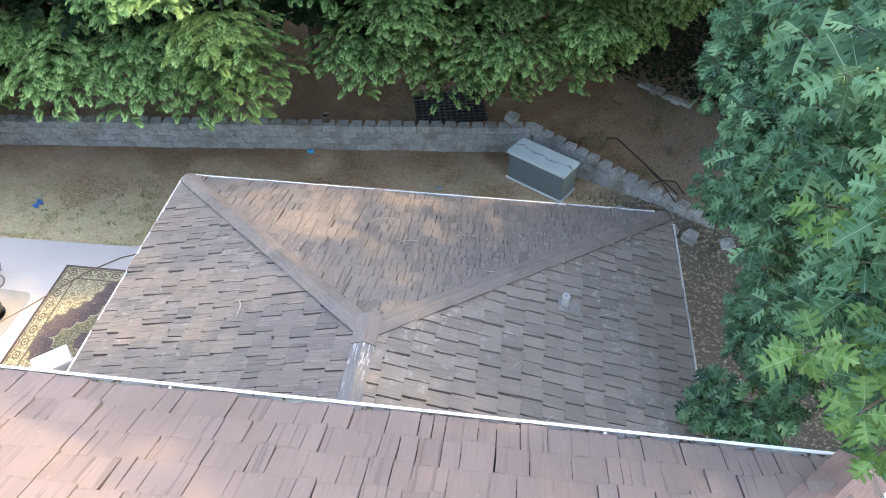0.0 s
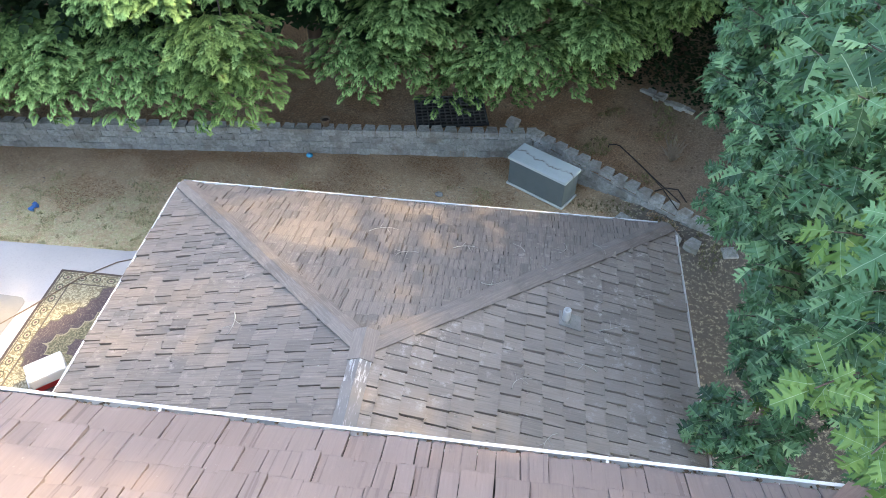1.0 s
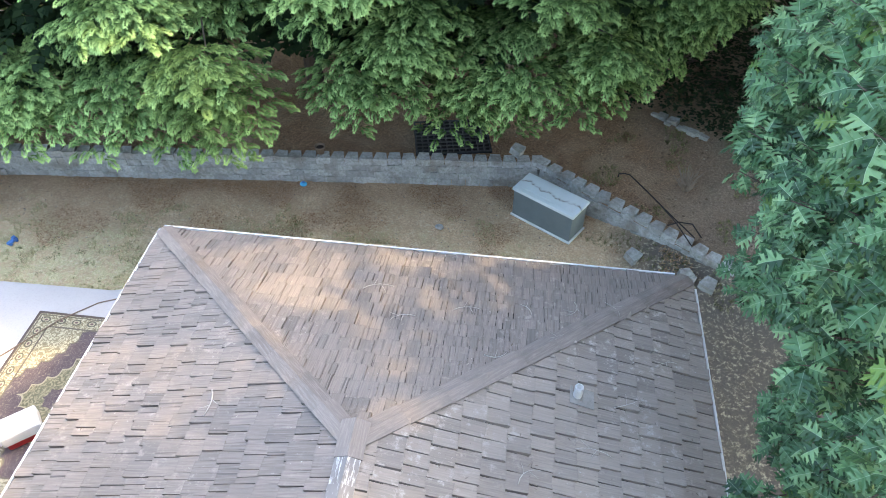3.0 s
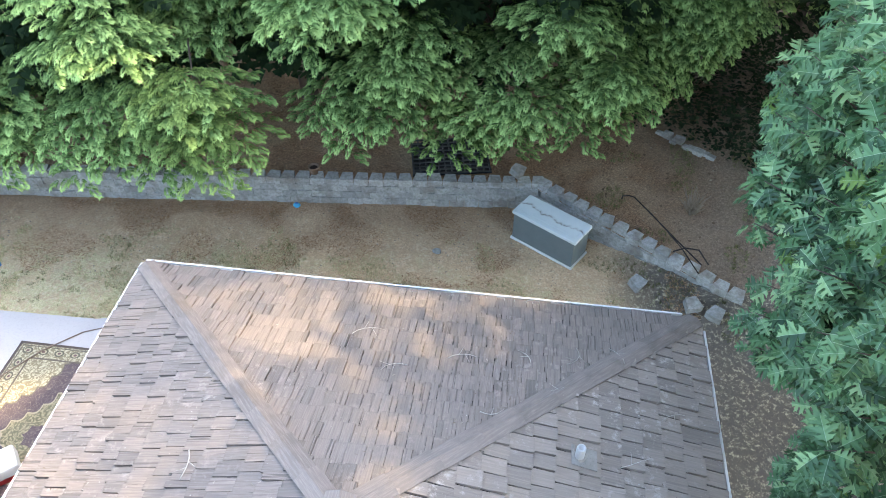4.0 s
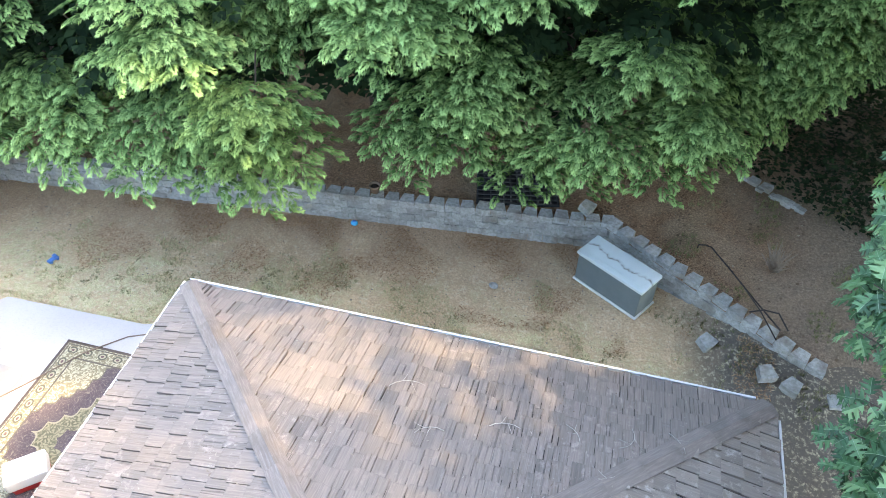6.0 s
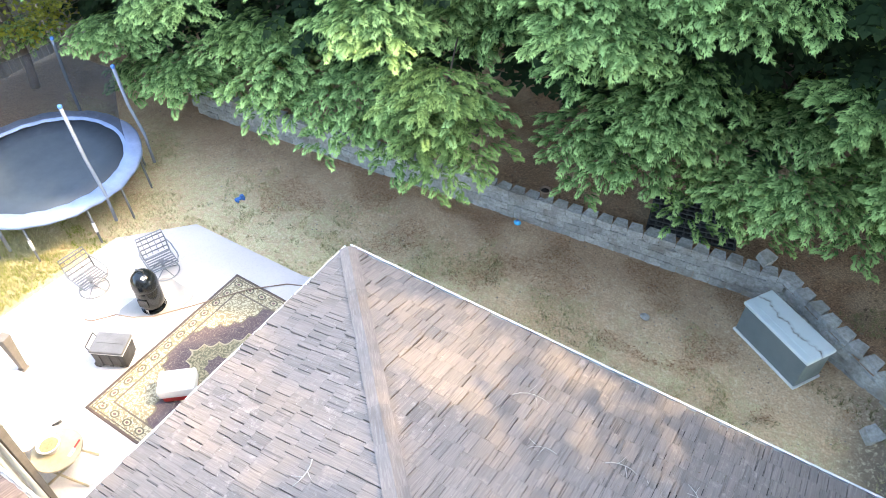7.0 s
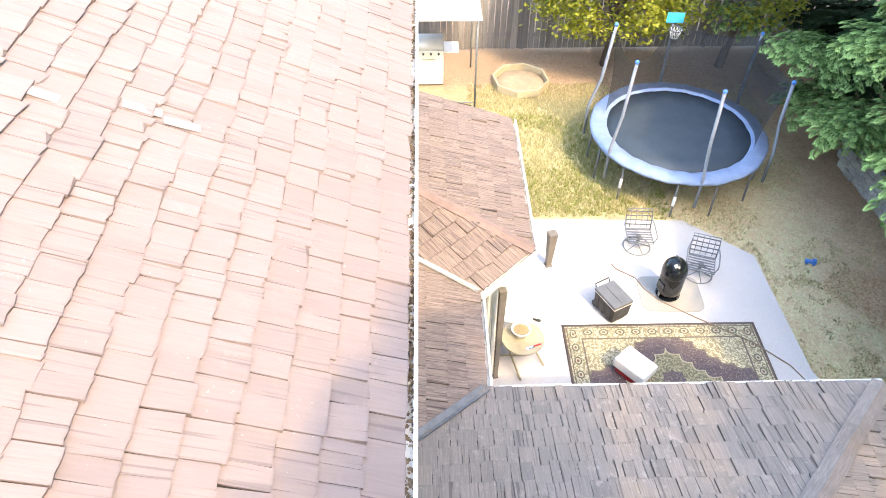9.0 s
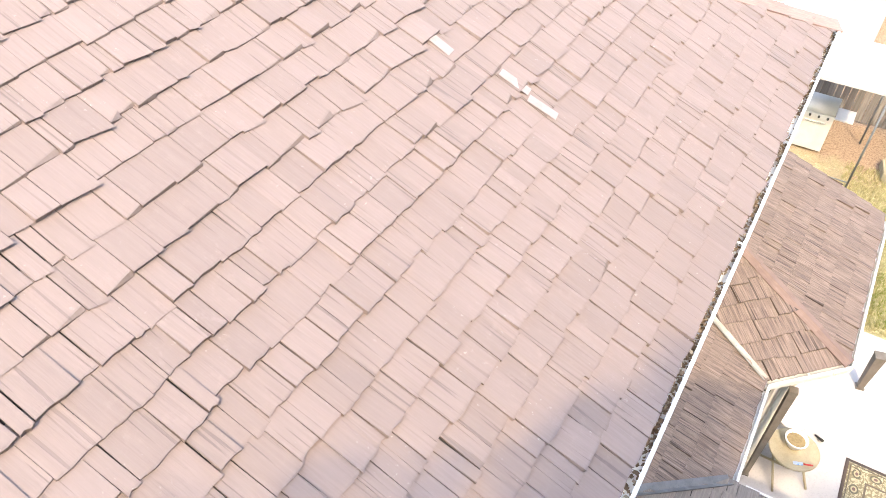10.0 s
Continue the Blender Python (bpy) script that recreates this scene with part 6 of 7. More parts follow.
def cloud(name, copies, material, parent, label, flat=False):
    """One mesh of many small placed templates, of kind stuff."""
    v, corners, sizes = merged(copies)
    mesh = bpy.data.meshes.new(name)
    mesh.vertices.add(len(v))
    mesh.vertices.foreach_set("co", v.astype(np.float32).ravel())
    mesh.loops.add(len(corners))
    mesh.loops.foreach_set("vertex_index", corners.astype(np.int32))
    mesh.polygons.add(len(sizes))
    mesh.polygons.foreach_set("loop_start", np.concatenate([[0], np.cumsum(sizes)[:-1]]).astype(np.int32))
    mesh.polygons.foreach_set("loop_total", sizes.astype(np.int32))
    mesh.update(calc_edges=True)
    if flat:
        uv = np.concatenate([np.tile(np.asarray(tv, dtype=float)[:, :2], (len(mats), 1)) for (tv, tf), mats in copies if len(mats)])
        mesh.uv_layers.new(name="UVMap").data.foreach_set("uv", uv[corners].astype(np.float32).ravel())
    mesh.materials.append(material)
    ob = new(name, mesh)
    ob.parent = parent
    return tagged(ob, label, kind="stuff")


def basis(at, axis, up, scale):
    """A matrix whose y runs along axis and z near up."""
    y = axis.normalized()
    x = y.cross(up)
    x = x.normalized() if x.length > 1e-4 else Vector((1, 0, 0))
    z = x.cross(y)
    m = np.eye(4)
    m[:3, 0], m[:3, 1], m[:3, 2], m[:3, 3] = np.array(x) * scale, np.array(y) * scale, np.array(z) * scale, at
    return m


def spray(seed, pairs=6, length=0.26, finer=True, wide=0.0185):
    """A flat fan of cypress: paired side slips along a stem, each with finer ones, drooping at the tips."""
    r = random.Random(seed)
    verts, faces = [], []

    def slip(p, d, long, half, droop):
        side = Vector((-d.y, d.x, 0)) * half
        n = len(verts)
        mid = p + d * long * 0.46 + Vector((0, 0, 0.06 * long))
        tip = p + d * long + Vector((0, 0, -droop))
        verts.extend([p, mid + side, tip, mid - side])
        faces.append((n, n + 1, n + 2, n + 3))

    for i in range(pairs):
        f = (i + 0.25) / pairs
        p = Vector((0, length * f, 0.04 * f - 0.10 * f * f))
        for s in (-1, 1):
            a = radians(r.uniform(44, 60) - 22 * f) * s
            long = length * (0.6 - 0.3 * f) * r.uniform(0.8, 1.2)
            d = Vector((math.sin(a), math.cos(a), 0))
            slip(p, d, long, wide, 0.035 * r.uniform(0.0, 1.5))
            if finer and i < 4:
                for g, turn in ((0.42, 30),):
                    b = a - s * radians(turn + r.uniform(-8, 8))
                    slip(p + d * long * g, Vector((math.sin(b), math.cos(b), 0.0)), long * 0.55, wide * 0.85, 0.035 * r.uniform(0.2, 1.6))
    slip(Vector((0, length * 0.85, -0.03)), Vector((0, 1, 0)), length * 0.3, wide, 0.04)
    return [tuple(v) for v in verts], faces


SPRAYS = [spray(i) for i in range(6)]
MIDDLE = [spray(i, 6, 0.3, False, 0.019) for i in range(6)]
COARSE = [spray(i, 3, 0.3, False, 0.05) for i in range(6)]


def bough_sprays(r, start, tip, width, rows, size=1.0, gap=0.115):
    """Placings of sprays on one bough: a plume of side branchlets, each a string of lapping fans that droop outwards."""
    out = [[] for _ in SPRAYS]
    d = tip - start
    span = d.length
    way = d.normalized()
    side = Vector((-d.y, d.x, 0)).normalized()
    up0 = side.cross(way) * (1 if side.cross(way).z > 0 else -1)
    for j in range(rows):
        f = 0.1 + 0.9 * (j + r.random() * 0.6) / rows
        s = (-1, 1)[j % 2]
        a = radians(r.uniform(46, 88)) * (1.1 - 0.5 * f) * s
        long = width * (1.2 - 0.65 * f) * r.uniform(0.7, 1.2)
        go = way * math.cos(a) + side * math.sin(a)
        root = start + d * f + up0 * 0.1 * span * math.sin(3.0 * f)
        n = max(2, int(long / (gap * size)))
        lean = Vector((r.uniform(-0.16, 0.16), r.uniform(-0.16, 0.16), 1.0)) + Vector((way.x, way.y, 0)) * 0.12
        for k in range(n):
            g = (k + 0.5) / n
            p = root + go * long * g + Vector((r.gauss(0, 0.02), r.gauss(0, 0.02), -0.14 * long * g * g + r.gauss(0, 0.018)))
            b = r.uniform(-0.95, 0.95)
            go_k = go * math.cos(b) + go.cross(up0) * math.sin(b)
            axis = go_k + Vector((0, 0, -0.02 - 0.14 * g + r.uniform(-0.1, 0.12)))
            up = lean + Vector((r.uniform(-0.15, 0.15), r.uniform(-0.15, 0.15), 0.0))
            out[r.randrange(len(SPRAYS))].append(basis(p, axis, up, size * r.uniform(0.75, 1.15)))
    return out


GOLD_AT = Vector((-4.7, 9.5, 3.0))
EDGE = {4: ((-4.35, 9.3, 2.95), (-5.4, 9.6, 2.6), (-6.4, 9.3, 2.8), (-6.0, 11.2, 3.9), (-5.3, 11.4, 4.5), (-4.9, 11.2, 3.95)), 3: ((-7.6, 9.2, 2.8),),
        5: ((-2.75, 10.6, 2.75), (-4.1, 11.4, 4.7), (-3.45, 11.2, 4.75), (-3.05, 11.5, 5.25), (-2.5, 11.2, 4.8), (-4.2, 11.7, 3.9), (-3.3, 11.0, 4.1)),
        6: ((-1.3, 11.5, 2.05), (-0.2, 12.0, 1.85), (-2.45, 11.3, 5.4), (-1.9, 11.2, 5.2), (-1.8, 11.5, 5.75), (-1.2, 11.4, 5.1)),
        7: ((0.9, 11.7, 2.45), (0.5, 13.2, 4.05), (1.05, 13.3, 3.65), (1.45, 13.2, 1.8), (1.65, 13.3, 2.6), (0.45, 13.1, 3.25), (1.1, 13.2, 2.9), (0.9, 13.4, 2.2), (1.8, 13.5, 3.3)),
        8: ((2.1, 13.6, 2.2), (2.4, 13.6, 2.6), (2.2, 13.4, 3.55), (2.85, 13.6, 3.05), (3.15, 13.5, 3.45), (3.3, 13.6, 4.0), (2.6, 13.5, 4.1), (2.5, 14.3, 2.4), (3.1, 14.5, 2.7), (3.7, 14.2, 3.6))}


def cypress(at, height, reach, seed, low, label, boughs, fine_rows, edge=()):
    """A tall cypress: trunk, limbs and layered boughs of flat fans. reach: crown radius; low: height of the lowest tips; edge: tips of
    boughs that hang out furthest."""
    r = random.Random(seed)
    tree = thing("cypress_tree", at, label, "tree", "cypress row")
    bm = bmesh.new()
    n = 8
    tube(bm, [(0.1 * math.sin(i * 1.3 + seed), 0.1 * math.cos(i * 1.7), height * i / n) for i in range(n + 1)], [0.2 * (1 - 0.9 * i / n) for i in range(n + 1)], 10)
    part("trunk", bm, BARK, tree)
    placed, gold, middle, rough = ([[] for _ in SPRAYS] for _ in range(4))
    spread = 4
    for i in range(boughs):
        k4 = i % spread
        if not k4:
            # one clump: a broad shelf of boughs fanning out from a limb
            f = ((i + spread * r.random()) / boughs) ** 1.5
            zt = low + (height - low) * f
            k = 0.92 + 0.3 * f if f < 0.25 else max(0.05, 1.0 - ((f - 0.25) / 0.75) ** 1.1)
            a = (i // spread) * 2.39996 + r.uniform(-0.3, 0.3)
            rad = reach * k * (r.uniform(0.76, 1.06) if (i // spread) % 4 else r.uniform(0.6, 0.8))
            out = Vector((math.cos(a), math.sin(a), 0))
            centre = out * rad + Vector((0, 0, zt))
            q = Vector(at) + centre
            hollow = noise.noise(Vector((q.x * 0.8, q.y * 0.8, q.z * 1.0 + 3.0))) + 0.5 * noise.noise(Vector((q.x * 1.9, q.y * 1.9, q.z * 2.4)))
        if hollow < -0.2 and zt < 6.0 and out.y < 0.6:
            continue
        lateral = (k4 - 1.5) * min(0.42, 0.25 * rad) + r.uniform(-0.1, 0.1)
        tip = centre + Vector((-out.y, out.x, 0)) * lateral + out * (0.12 - 0.22 * abs(k4 - 1.5) + r.uniform(-0.1, 0.1)) + Vector((0, 0, r.uniform(-0.09, 0.09) - 0.05 * abs(k4 - 1.5)))
        span = min(rad * 0.8, r.uniform(0.8, 1.25))
        swing = 0.5 * (k4 - 1.5) + r.uniform(-0.25, 0.25)
        start = tip - (out * math.cos(swing) + Vector((-out.y, out.x, 0)) * math.sin(swing)) * span + Vector((0, 0, 0.12 * span + r.uniform(-0.05, 0.08)))
        front = out.y < 0.3
        fine = front and zt + at[2] < (6.8 if at[0] > -9.5 else 6.0 if at[0] > -12 else 4.4) and fine_rows
        mid = front and not fine_rows and at[1] < 18 and zt < 7.0
        width = r.uniform(0.5, 0.9)
        if fine:
            store = gold if (Vector(at) + tip - GOLD_AT).length < 1.05 else placed
            got = bough_sprays(r, start, tip, width, int(fine_rows * span / 0.9), 0.76, 0.13)
        else:
            store, got = middle if mid else rough, bough_sprays(r, start, tip, width * 1.2, 9 if mid else 5, 1.0 if mid else 2.0)
        for kept, new_ones in zip(store, got):
            kept += new_ones
        if f < 0.55 and front and i % 5 == 0:
            root = Vector((0, 0, min(height * 0.95, zt + 0.5)))
            bm = bmesh.new()
            tube(bm, [root - Vector((0, 0, 0.3)), (root + start) / 2 - Vector((0, 0, 0.15)), start - Vector((0, 0, 0.06)), start + (tip - start) * 0.4], [0.035, 0.022, 0.012, 0.004], 5)
            part("limb", bm, BARK, tree)
    # inner twigs coloured near-black, filling the shell's hollows with painted shade
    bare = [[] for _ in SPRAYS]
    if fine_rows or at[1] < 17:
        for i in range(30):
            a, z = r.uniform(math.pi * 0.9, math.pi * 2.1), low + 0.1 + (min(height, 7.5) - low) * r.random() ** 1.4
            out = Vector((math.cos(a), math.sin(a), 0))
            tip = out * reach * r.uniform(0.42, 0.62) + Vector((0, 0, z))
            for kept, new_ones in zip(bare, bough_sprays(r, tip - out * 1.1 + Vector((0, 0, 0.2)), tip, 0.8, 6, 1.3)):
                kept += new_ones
        cloud("inner_growth", list(zip(COARSE, bare)), SHADE_LEAF, tree, "inner twigs coloured near-black to fill the hollows with shade", True)
    for x, y, z in edge:
        for dx, back, dz in ((0.0, 0.0, 0.0), (-0.4, 0.3, 0.28), (0.42, 0.25, 0.22), (0.05, 0.5, 0.5)):
            tip = Vector((x, y, z)) - Vector(at)
            out = Vector((tip.x * 0.6, tip.y, 0)).normalized()
            tip += Vector((-out.y * dx, out.x * dx, dz)) - out * back
            store = gold if (Vector(at) + tip - GOLD_AT).length < 0.75 else placed
            for kept, new_ones in zip(store, bough_sprays(r, tip - out * 0.95 + Vector((0, 0, 0.22)), tip, 0.6, 10, 0.76, 0.13)):
                kept += new_ones
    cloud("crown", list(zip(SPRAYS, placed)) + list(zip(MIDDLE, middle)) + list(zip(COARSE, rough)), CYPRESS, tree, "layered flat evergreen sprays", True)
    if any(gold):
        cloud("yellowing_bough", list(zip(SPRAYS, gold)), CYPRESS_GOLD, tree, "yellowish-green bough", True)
    return tree


# trees at x 9 and beyond are added to block sun and sky light
ROW = [(-15.4, 13.4, 10.5, 3.9, 1.4), (-13.0, 13.1, 10.5, 3.8, 1.4), (-10.6, 13.0, 10.5, 3.9, 2.0), (-8.5, 13.2, 11.0, 3.9, 2.7), (-6.2, 13.4, 11.5, 4.1, 2.85),
       (-3.2, 14.3, 13.0, 4.0, 2.75), (-1.0, 14.5, 14.0, 4.1, 2.85), (0.7, 15.6, 15.0, 4.0, 2.6), (3.6, 16.9, 17.5, 4.4, 2.2), (6.4, 19.6, 17.0, 4.2, 0.9), (-2.6, 18.4, 16.0, 4.0, 2.6),
       (-7.5, 18.2, 15.0, 4.0, 2.6), (6.4, 14.6, 17.0, 4.4, 4.2), (9.8, 10.5, 17.0, 3.6, 6.2), (2.4, 20.2, 16.0, 4.0, 0.9), (12.0, 13.0, 18.0, 4.0, 5.0), (9.5, 17.5, 16.0, 4.0, 1.0)]
# the tree at x 2.7 starts above view, added to block sky light
ROW += [(-4.7, 15.0, 12.0, 3.6, 2.9), (2.7, 16.4, 18.0, 4.6, 7.2), (9.2, 15.2, 17.0, 3.8, 4.0), (12.5, 7.0, 16.5, 3.4, 1.0), (14.5, 17.0, 17.0, 4.2, 1.0), (12.0, 20.5, 17.0, 4.2, 0.9), (6.0, 23.5, 17.0, 4.2, 0.9)]
# back row added as a dark backing that closes off light behind
ROW += [(-16.0 + 3.1 * i, 21.6 + 0.9 * math.sin(i * 2.1), 14.0 + 1.5 * math.sin(i * 1.7), 3.2, 0.9) for i in range(10)]
for i, (x, y, h, reach, lowest) in enumerate(ROW):
    far = y > 16.0 or h > 16
    cypress((x, y, 0.5), h, reach, 100 + i, lowest - 0.5, "tall yellowing cypress overhanging the retaining wall" if i == 4 else "tall green cypress with layered flat sprays", (40 if y > 20 else 125) if far else 176, 0 if far else 8, EDGE.get(i, ()))


def oak_leaf():
    """A red-oak leaf, 1 long along y: three pairs of toothed, pointed lobes with deep bays, drooping at base and tip."""
    edge = [(0.008, 0.0), (0.009, 0.13), (0.07, 0.185), (0.2, 0.21), (0.18, 0.245), (0.33, 0.355), (0.19, 0.335), (0.11, 0.345), (0.085, 0.375), (0.09, 0.415), (0.13, 0.44), (0.26, 0.45), (0.41, 0.47), (0.37, 0.52), (0.52, 0.68), (0.37, 0.635),
            (0.23, 0.6), (0.13, 0.585), (0.095, 0.62), (0.1, 0.665), (0.14, 0.695), (0.24, 0.7), (0.37, 0.735), (0.32, 0.78), (0.41, 0.92), (0.28, 0.85), (0.17, 0.81), (0.1, 0.805), (0.095, 0.845), (0.17, 0.94), (0.08, 0.92), (0.0, 1.0)]
    height = lambda x, y: 0.1 * x - 0.3 * x * x - 0.24 * (y - 0.4) ** 2 + 0.018 * math.sin(11 * y + 6 * x)
    verts, faces = [], []
    for s in (1, -1):
        n, along = len(verts), 0.0
        for x, y in edge:
            along = max(along, min(y, y - 0.62 * x))
            verts += [(s * x, y, height(x, y)), (0.0, along, height(0.0, along) - 0.004)]
        for i in range(len(edge) - 1):
            q = (n + 2 * i, n + 2 * i + 2, n + 2 * i + 3, n + 2 * i + 1)
            if abs(verts[q[2]][1] - verts[q[3]][1]) < 1e-6:
                q = q[:3]
            faces.append(q[::s])
    return verts, faces


LEAF = oak_leaf()
# the same outline with fewer points, for leaves deep in the crown
PLAIN_LEAF = ([(0, 0, 0), (0.27, 0.38, 0.04), (0.13, 0.46, 0.0), (0.42, 0.66, 0.05), (0.18, 0.76, 0.0), (0, 1.0, -0.08), (-0.18, 0.76, 0.0), (-0.42, 0.66, 0.05), (-0.13, 0.46, 0.0), (-0.27, 0.38, 0.04)],
              [(0, 1, 2, 8), (0, 8, 9), (2, 3, 4), (2, 4, 6, 8), (8, 6, 7), (4, 5, 6)])


def oak(at, tips, extra, seed, label):
    """An oak: trunk and limbs reaching out to whorls of lobed leaves. tips: (place, scale) of the whorls in the world, nearest first."""
    r = random.Random(seed)
    tree = thing("oak_tree", at, label, "tree")
    base = Vector(at)
    bm = bmesh.new()
    tube(bm, [(0, 0, -0.2), (0.05, 0, 2.5), (-0.05, 0.1, 5.0), (0.1, 0, 8.0), (0, 0.1, 11.0)], [0.34, 0.26, 0.21, 0.14, 0.04], 12)
    part("trunk", bm, BARK, tree)
    twigs = bmesh.new()
    mats, young, inner, deep = [], [], [], []
    for index, (p, size) in enumerate(tips + extra):
        new_shoot = r.random() < 0.05 or size == 0.18
        store = mats if index < len(tips) else inner if p[0] < 2.7 and p[2] < 7.2 else deep
        store = young if new_shoot and store is mats else store
        p = Vector(p) - base
        hub = Vector((0, 0, max(2.0, min(10.0, p.z * 0.75))))
        out = (p - hub).normalized()
        tube(twigs, [p - out * 0.55 + Vector((0, 0, -0.12)), p - out * 0.2 + Vector((0, 0, -0.03)), p], [0.010, 0.007, 0.004], 4)
        n = r.randint(7, 11) if index < len(tips) else r.randint(6, 8)
        for i in range(n):
            a = 2.4 * i + r.uniform(-0.4, 0.4)
            lay = Vector((out.x * 0.2 - 0.38, out.y * 0.2 - 0.36, 0.8)).normalized()
            side = (out - lay * out.dot(lay)).normalized()
            across = lay.cross(side)
            d = side * math.cos(a) + across * math.sin(a) + out * r.uniform(-0.1, 0.35) + lay * r.uniform(-0.3, 0.1) + Vector((0, 0, r.uniform(-0.35, 0.0)))
            size_i = size * r.uniform(0.75, 1.15)
            store.append(basis(p - out * 0.022 * i + d.normalized() * 0.03, d, lay + Vector((r.gauss(0, 0.46), r.gauss(0, 0.46), 0.1)), size_i))
    for i in range(34):
        p, _ = r.choice(extra)
        p = Vector(p) - base
        hub = Vector((0, 0, max(1.8, p.z * 0.62)))
        mid = hub.lerp(p, 0.5) + Vector((r.uniform(-0.3, 0.3), r.uniform(-0.3, 0.3), 0.4))
        tube(twigs, [hub, hub.lerp(mid, 0.5) + Vector((0, 0, 0.2)), mid, mid.lerp(p, 0.6), p], [0.07, 0.055, 0.035, 0.02, 0.006], 5)
    tagged(part("twigwork", twigs, BARK, tree), kind="stuff")
    near = 280
    crown = cloud("crown", [(LEAF, mats[near:] + inner), (PLAIN_LEAF, deep)], OAK, tree, "lobed deep green oak leaves", True)
    cloud("young_shoot", [(LEAF, young)], OAK_YOUNG, tree, "bright yellow-green young oak leaves", True)
    mesh = bpy.data.meshes.new("leaf")
    mesh.from_pydata(*[LEAF[0], [], LEAF[1]])
    layer = mesh.uv_layers.new(name="UVMap")
    for loop in mesh.loops:
        layer.data[loop.index].uv = LEAF[0][loop.vertex_index][:2]
    mesh.materials.append(OAK_SINGLE)
    for m in mats[:near]:
        ob = new("leaf", mesh)
        ob.parent = crown
        ob.matrix_local = Matrix(m.tolist())
    return tree


r = random.Random(5)
near_tips, far_tips = [], []
OAK_AT = (6.3, 6.4, 0.0)


def oak_face(y, z):
    """How far the crown's house side reaches, in x."""
    return 1.95 + 0.10 * (y - 6) ** 2 * (1 if y > 6 else 0.15) + 0.28 * max(0, z - 7.0) ** 1.5 + 0.55 * max(0, 5.6 - z)


while len(near_tips) < 600:
    y, z = r.uniform(2.2, 9.5), r.uniform(3.2, 7.4)
    if z < 4.0 and r.random() < 0.5:
        continue
    x = oak_face(y, z) + abs(r.gauss(0, 0.45)) + 0.35 * noise.noise(Vector((y * 1.1, z * 1.1, 2.0)))
    bay = noise.noise(Vector((y * 0.85, z * 0.85, 8.0)))
    if bay < -0.05:
        x += min(1.1, 3.5 * (-0.05 - bay))
    if y < 3.2 and (x < 1.7 or z < 5.9):
        continue
    if y + 1.6 * (z - 6.8) > 7.7 + 0.6 * (x - 2):
        continue
    near_tips.append(((x, y, z), r.uniform(0.15, 0.21)))
# boughs that reach out furthest towards the roof
for x, y, z, many in ((2.15, 8.1, 5.8, 6), (2.4, 7.8, 6.1, 7), (1.86, 6.8, 5.85, 7), (2.0, 7.2, 5.9, 8), (1.98, 5.9, 5.78, 7), (2.1, 6.3, 5.8, 8), (2.06, 6.2, 4.6, 6), (2.02, 5.0, 5.4, 6), (2.06, 4.5, 3.25, 8),
                      (2.2, 4.1, 3.15, 7), (2.55, 5.3, 3.45, 8), (2.5, 5.4, 4.0, 6), (2.65, 4.6, 3.9, 8), (2.75, 4.9, 3.4, 7), (2.6, 4.2, 3.3, 7), (1.95, 3.4, 6.4, 4)):
    for _ in range(many):
        near_tips.append(((x + abs(r.gauss(0, 0.15)), y + r.gauss(0, 0.16), z + r.gauss(0, 0.13)), r.uniform(0.16, 0.22)))
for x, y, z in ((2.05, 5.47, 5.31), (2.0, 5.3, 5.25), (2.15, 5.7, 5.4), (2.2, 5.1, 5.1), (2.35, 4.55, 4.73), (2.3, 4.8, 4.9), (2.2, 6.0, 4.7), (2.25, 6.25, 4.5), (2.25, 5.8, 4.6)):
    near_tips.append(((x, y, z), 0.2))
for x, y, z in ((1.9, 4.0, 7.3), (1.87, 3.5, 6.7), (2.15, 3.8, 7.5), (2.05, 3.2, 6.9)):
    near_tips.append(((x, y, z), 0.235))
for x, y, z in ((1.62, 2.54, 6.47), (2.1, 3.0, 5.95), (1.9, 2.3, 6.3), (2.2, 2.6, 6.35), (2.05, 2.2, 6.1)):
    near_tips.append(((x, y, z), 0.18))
near_tips.sort(key=lambda t: (Vector(t[0]) - Vector((0.0, 1.5, 9.5))).length)


def in_crown(p):
    """Whether the place lies within the crown's outline as the sun sees it, on the level 13 m up."""
    x, y = p[0] + 0.753 * (13.0 - p[2]), p[1] + 0.4436 * (13.0 - p[2])
    rag = 0.45 * noise.noise(Vector((x * 1.3, y * 1.3, 4.0))) + 0.25 * noise.noise(Vector((x * 3.0, y * 3.0, 1.0)))
    if y > 11.0 + rag:
        return x > 6.5 + rag or noise.noise(Vector((x * 1.6, y * 1.6, 2.0))) > 0.04
    if y > 8.2:
        return x > 3.2 + 2.0 * rag
    if y > 6.5:
        return x > 2.15 + 2.2 * rag
    if y > 5.9 + 0.5 * rag:
        return x > 1.65 + rag
    return x > (1.65 + 2.6 * (5.9 - y) if y > 5.2 else 3.4 + 0.3 * (5.2 - y)) + rag


